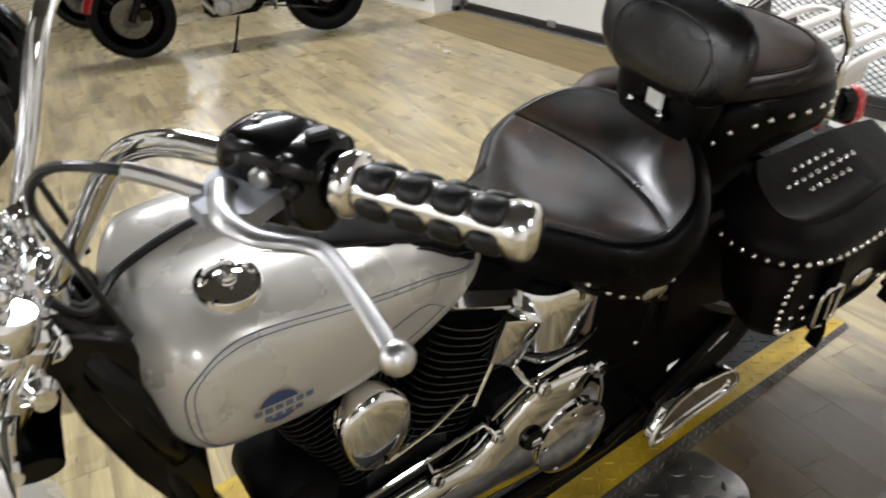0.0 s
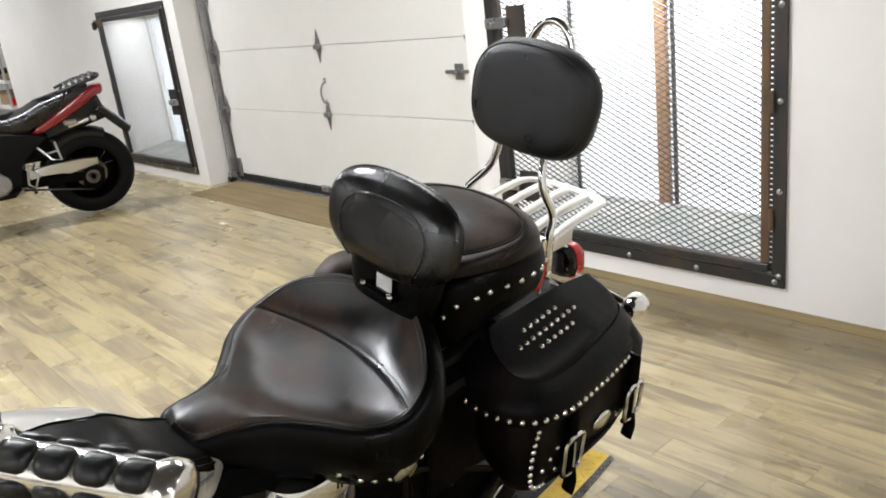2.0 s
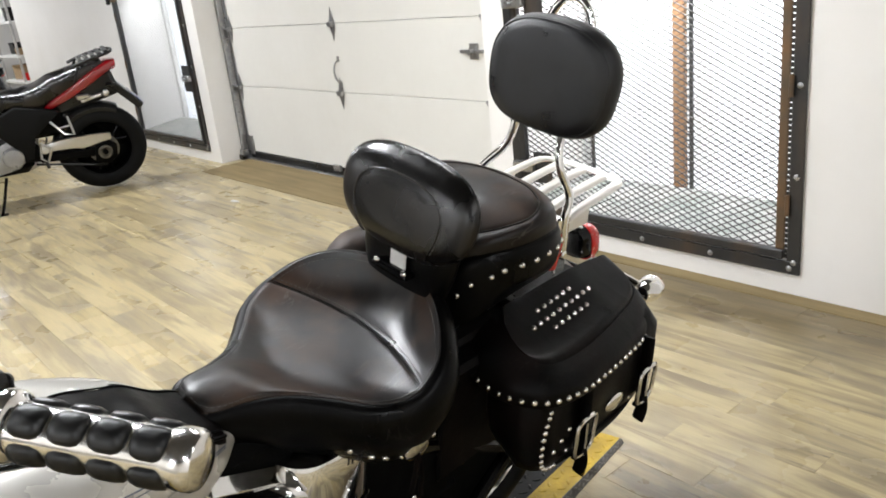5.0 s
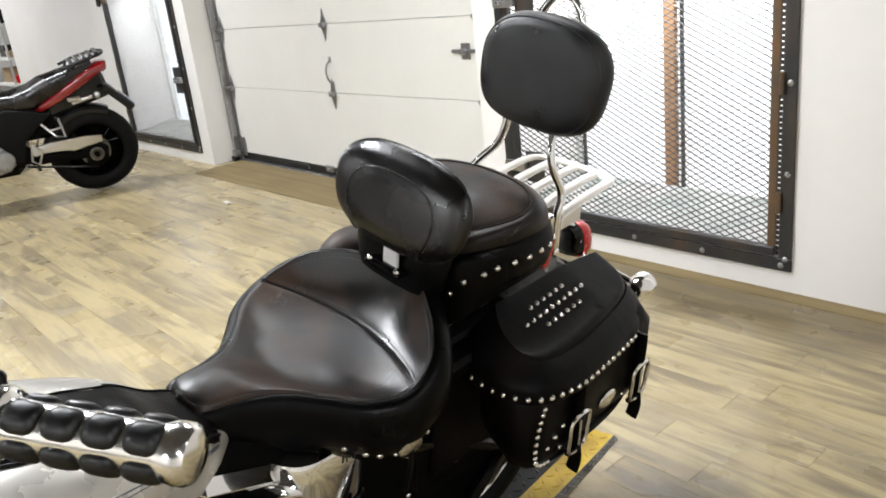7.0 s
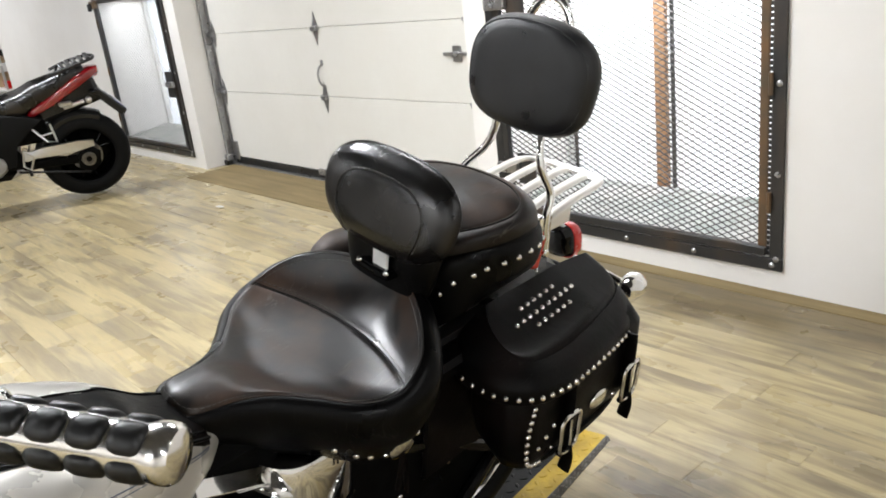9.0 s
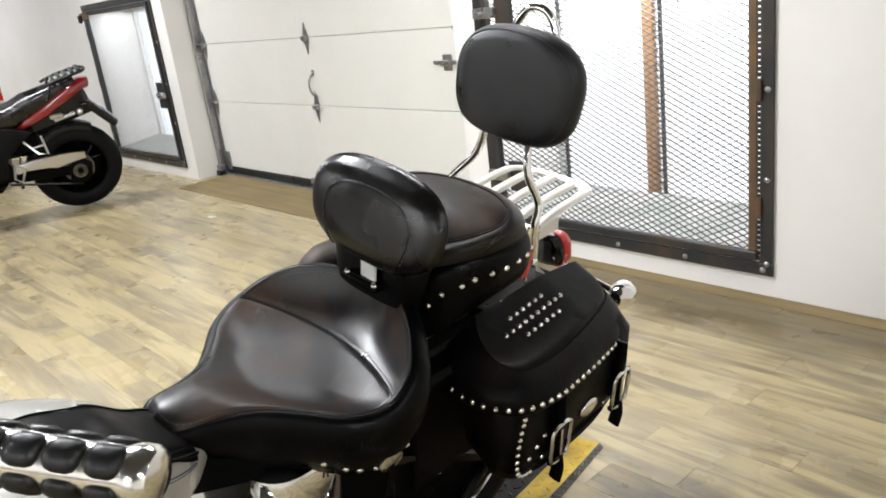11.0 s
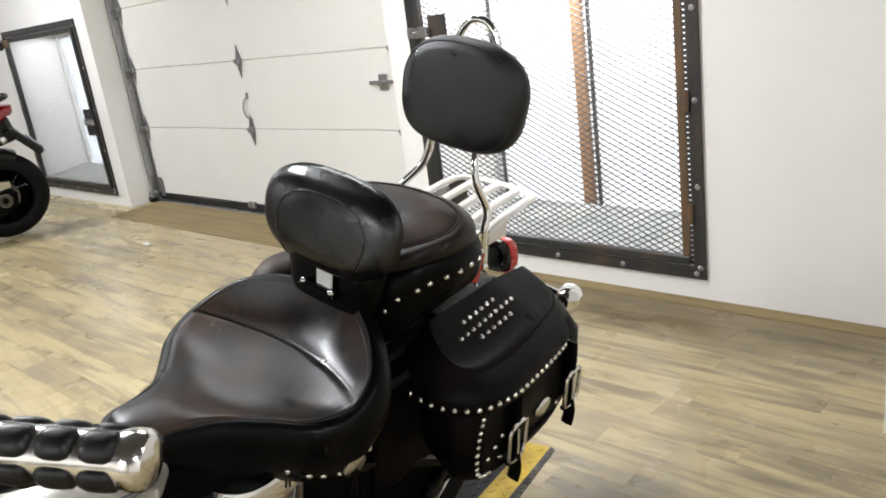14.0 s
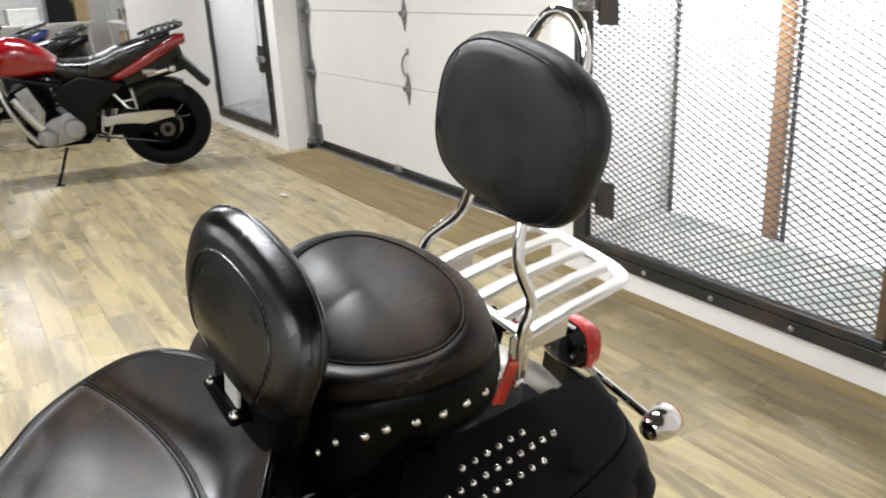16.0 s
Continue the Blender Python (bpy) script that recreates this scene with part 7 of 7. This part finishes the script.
    for cu, cz, r in ((0.66, 0.34, 0.066), (0.84, 0.39, 0.074)):
        bp("engine_cover", Geo().lathe([(0.0, -0.02), (r, -0.02), (r, 0.02), (r * 0.85, 0.045), (r * 0.4, 0.055), (0, 0.056)], (cu, 0.135, cz), (0, 1, 0), 24), bright, en)
    bp("engine_case", Geo().slab([(0.60, 0.30), (0.70, 0.27), (0.86, 0.30), (0.93, 0.36), (0.91, 0.46), (0.82, 0.50), (0.72, 0.47), (0.62, 0.42)], 1, 0.118, 0.150, 0.014).slab([(0.52, 0.66), (0.60, 0.70), (0.68, 0.52), (0.66, 0.44), (0.60, 0.46)], 1, 0.135, 0.162, 0.008), bright, en)
    bp("inner_cover", Geo().box(0.84, 1.22, -0.105, 0.105, 0.48, 0.70, 0.03), M_WRINKLE, en)
    bp("sprocket_cover", Geo().box(0.90, 1.02, 0.12, 0.160, 0.33, 0.46, 0.02), M_WRINKLE, en)
    bp("cylinder_tube", Geo().tube([(0.50, 0.13, 0.62), (0.57, 0.15, 0.50), (0.64, 0.155, 0.40)], [0.030, 0.034, 0.030], 12), M_SATIN, en, "silver engine brace")
    sa = bp("swing_arm", Geo().box(1.0, 1.46, 0.10, 0.135, 0.30, 0.365, 0.012, Matrix.Translation((1.2, 0, 0.33)) @ pose(0, 0, 0, 0, 3, 0) @ Matrix.Translation((-1.2, 0, -0.33))).box(1.0, 1.46, -0.135, -0.10, 0.30, 0.365, 0.012), M_WRINKLE, b, "black swing arm")
    bp("chain_guard", Geo().slab([(1.00, 0.395), (1.04, 0.375), (1.10, 0.388), (1.24, 0.380), (1.30, 0.365), (1.37, 0.385), (1.50, 0.405), (1.50, 0.450), (1.40, 0.462), (1.15, 0.458), (1.03, 0.435)], 1, 0.118, 0.142, 0.006), M_SATIN, sa, "silver chain guard")
    bp("sprocket", Geo().lathe([(0.05, 0), (0.105, 0), (0.105, 0.006), (0.05, 0.006), (0.05, 0)], (1.44, 0.092, R + 0.005), (0, 1, 0), 30), M_FIN, sa)
    bp("chain", Geo().tube([(0.97, 0.098, 0.36), (1.44, 0.098, 0.415)], 0.008, 6).tube([(0.97, 0.098, 0.30), (1.44, 0.098, 0.205)], 0.008, 6), M_RUBBER, sa)
    bp("axle_block", Geo().slab([(1.36, 0.25), (1.46, 0.22), (1.52, 0.27), (1.53, 0.36), (1.48, 0.40), (1.38, 0.37)], 1, 0.128, 0.145, 0.006).cyl((1.44, 0.13, R), (1.44, 0.158, R), 0.02), M_WRINKLE, sa)
    bp("axle_ring", Geo().lathe([(0.040, 0), (0.050, 0.002), (0.050, 0.008), (0.040, 0.010), (0.040, 0)], (1.44, 0.146, R), (0, 1, 0), 24), M_FIN, sa)
    bp("silencer", Geo().tube(catmull([(0.60, -0.12, 0.26), (0.85, -0.16, 0.20), (1.05, -0.17, 0.25), (1.15, -0.18, 0.32)], 4), 0.025, 12).tube([(1.12, -0.18, 0.31), (1.18, -0.185, 0.34), (1.60, -0.20, 0.48), (1.64, -0.20, 0.495)], [0.028, 0.055, 0.058, 0.045], 18), M_SATIN, b, "silver silencer")
    st = bp("side_stand", Geo().tube([(0.76, 0.13, 0.25), (0.71, 0.24, 0.12), (0.68, 0.305, 0.050)], 0.011, 8), M_BLACK, b)
    bp("stand_foot", Geo().box(0.66, 0.715, 0.285, 0.325, 0.040, 0.050, 0.003), M_BLACK, st)
    return b


def parked(fx, fy, rx, ry, lean=8):
    """A pose for a machine whose front wheel stands at f and whose rear wheel stands towards r."""
    d = Vector((fx - rx, fy - ry, 0)).normalized()
    left = Vector((-d.y, d.x, 0))
    m = Matrix(((d.x, left.x, 0, fx), (d.y, left.y, 0, fy), (0, 0, 1, 0), (0, 0, 0, 1)))
    return m @ pose(0, 0, 0, -lean)


red = roadster("motorcycle", "red and black half-faired motorcycle parked by the wall", M_REDPAINT, parked(-6.72, 0.78, -6.42, 2.22) @ Matrix.Scale(1.05, 4), M_SILVERPAINT)
sil = roadster("motorcycle", "black road motorcycle parked behind the red one", M_BLACK, parked(-8.75, 0.55, -8.30, 2.00))
blu = roadster("motorcycle", "blue road motorcycle at the far end of the showroom", M_BLUEPAINT, parked(-10.6, 0.45, -10.1, 1.9))
blk = roadster("motorcycle", "black road motorcycle in a row of parked machines", M_BLACK, parked(-4.31, -0.42, -4.56, -1.86))
for fx, fy in ((-5.37, -0.36), (-6.50, -0.30)):
    copy_thing(blk, parked(fx, fy, fx - 0.25, fy - 1.44))

# shelf in the alcove
shelf = thing("shelf_unit", "tall pale steel shelf with small boxes and tools on it", "shelf", at=pose(-12.75, 3.42, 0))
for s in (-0.52, 0.52):
    for y in (-0.22, 0.22):
        part("post", Geo().box(s - 0.015, s + 0.015, y - 0.015, y + 0.015, 0, 1.9, 0.003), M_SHELF, shelf)
for z in (0.12, 0.50, 0.86, 1.32, 1.85):
    part("shelf_board", Geo().box(-0.54, 0.54, -0.24, 0.24, z, z + 0.035, 0.004), M_WHITE, shelf)


def storage_box(x, y, z, w, d, h, m_, turn=0):
    bx = solid("storage_box", Geo().box(-w / 2, w / 2, -d / 2, d / 2, 0, h, 0.006).box(-w / 2 - 0.004, w / 2 + 0.004, -d / 2 - 0.004, d / 2 + 0.004, h - 0.03, h + 0.004, 0.004), m_, "small closed storage box at the far end", "box", "boxes at the far end")
    bx.matrix_world = pose(x, y, z, 0, 0, turn)


for i, (x, y, z, w, h, m_) in enumerate(((0.30, -0.05, 0.897, 0.34, 0.08, M_CARD), (-0.15, 0.0, 0.897, 0.26, 0.16, M_BLACK), (-0.2, 0, 0.537, 0.3, 0.2, M_CARD), (0.28, -0.05, 0.537, 0.2, 0.10, M_RED), (0.05, 0, 1.357, 0.3, 0.18, M_BLACK), (-0.30, 0, 1.357, 0.15, 0.2, M_WHITE))):
    storage_box(-12.75 + x, 3.40 + y, z, w, 0.22, h, m_, 7 * (i % 3 - 1))
coil = solid("cable_coil", Geo().tube(catmull([(-0.10, 0, 0.012), (-0.13, 0.02, 0.10), (-0.05, 0.03, 0.19), (0.03, 0.0, 0.10), (0.09, -0.02, 0.02), (0.11, 0.03, 0.16), (0.06, 0.05, 0.22), (0.0, 0.03, 0.012)], 6), 0.009, 8), M_RUBBER, "loose coil of black cable on a storage box", "cable")
coil.matrix_world = pose(-12.45, 3.35, 0.982)
# workbench with crates and a case along the far end
bench = thing("workbench", "grey steel workbench crowded with crates and cases", "workbench", at=pose(-13.7, 1.9, 0))
part("worktop", Geo().box(-0.40, 0.40, -1.5, 1.1, 0.86, 0.90, 0.006), M_SHELF, bench)
part("back_panel", Geo().box(-0.40, -0.36, -1.5, 1.1, 0.905, 1.55, 0.006), M_SHELF, bench)
for x in (-0.34, 0.34):
    for y in (-1.42, -0.2, 1.02):
        part("leg", Geo().box(x - 0.025, x + 0.025, y - 0.025, y + 0.025, 0, 0.86, 0.004), M_SHELF, bench)
for y, w, d, h, m_ in ((0.60, 0.35, 0.5, 0.26, M_CARD), (1.45, 0.4, 0.55, 0.34, M_SHELF), (2.05, 0.35, 0.4, 0.22, M_WHITE), (2.55, 0.3, 0.35, 0.36, M_BLACK), (2.86, 0.25, 0.18, 0.42, M_CARD)):
    storage_box(-13.55, y, 0.9, w, d, h, m_, 3)
# small paper scrap on the floor
scrap = solid("paper_scrap", Geo().loft([[(x, y, z + 0.003) for x, y, z in r] for r in ([(-0.045, -0.012, 0), (-0.01, -0.02, 0.004), (0.03, -0.015, 0.002), (0.045, 0.0, 0.006)], [(-0.04, 0.012, 0.004), (0.0, 0.008, 0.010), (0.03, 0.012, 0.005), (0.05, 0.012, 0.002)], [(-0.03, 0.022, 0.001), (0.0, 0.02, 0.003), (0.025, 0.024, 0.001), (0.04, 0.02, 0.0)])], cap=False, closed=False), M_WHITE, "crumpled scrap of pale paper on the floor", "paper scrap")
scrap.matrix_world = pose(-4.86, 2.57, 0.004)

# ---- plank floor ----
floor_ = tagged(part("floor", Geo().box(-15.0, 3.6, -5.0, 5.0, -0.02, -0.0045), M_JOINT, smooth=0), "wood-look vinyl plank floor in worn yellow and brown tones", "floor", kind="structure")
PLW, PLL = 0.122, 0.92
rng = random.Random(4)
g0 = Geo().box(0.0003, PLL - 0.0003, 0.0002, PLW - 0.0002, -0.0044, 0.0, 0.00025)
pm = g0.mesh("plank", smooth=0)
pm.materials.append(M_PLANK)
far = Geo()
y = -4.99
while y < 3.40:
    x = -15.0 + rng.uniform(-0.9, 0.0)
    while x < 3.5:
        inside = -4.9 < x < 0.35 and 0.55 < y < 3.08
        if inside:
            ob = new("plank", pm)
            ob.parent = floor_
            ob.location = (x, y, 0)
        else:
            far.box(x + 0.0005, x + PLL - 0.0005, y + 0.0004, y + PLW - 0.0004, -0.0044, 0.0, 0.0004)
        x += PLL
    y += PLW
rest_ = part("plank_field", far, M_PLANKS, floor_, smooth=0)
rest_["kind"] = "stuff"
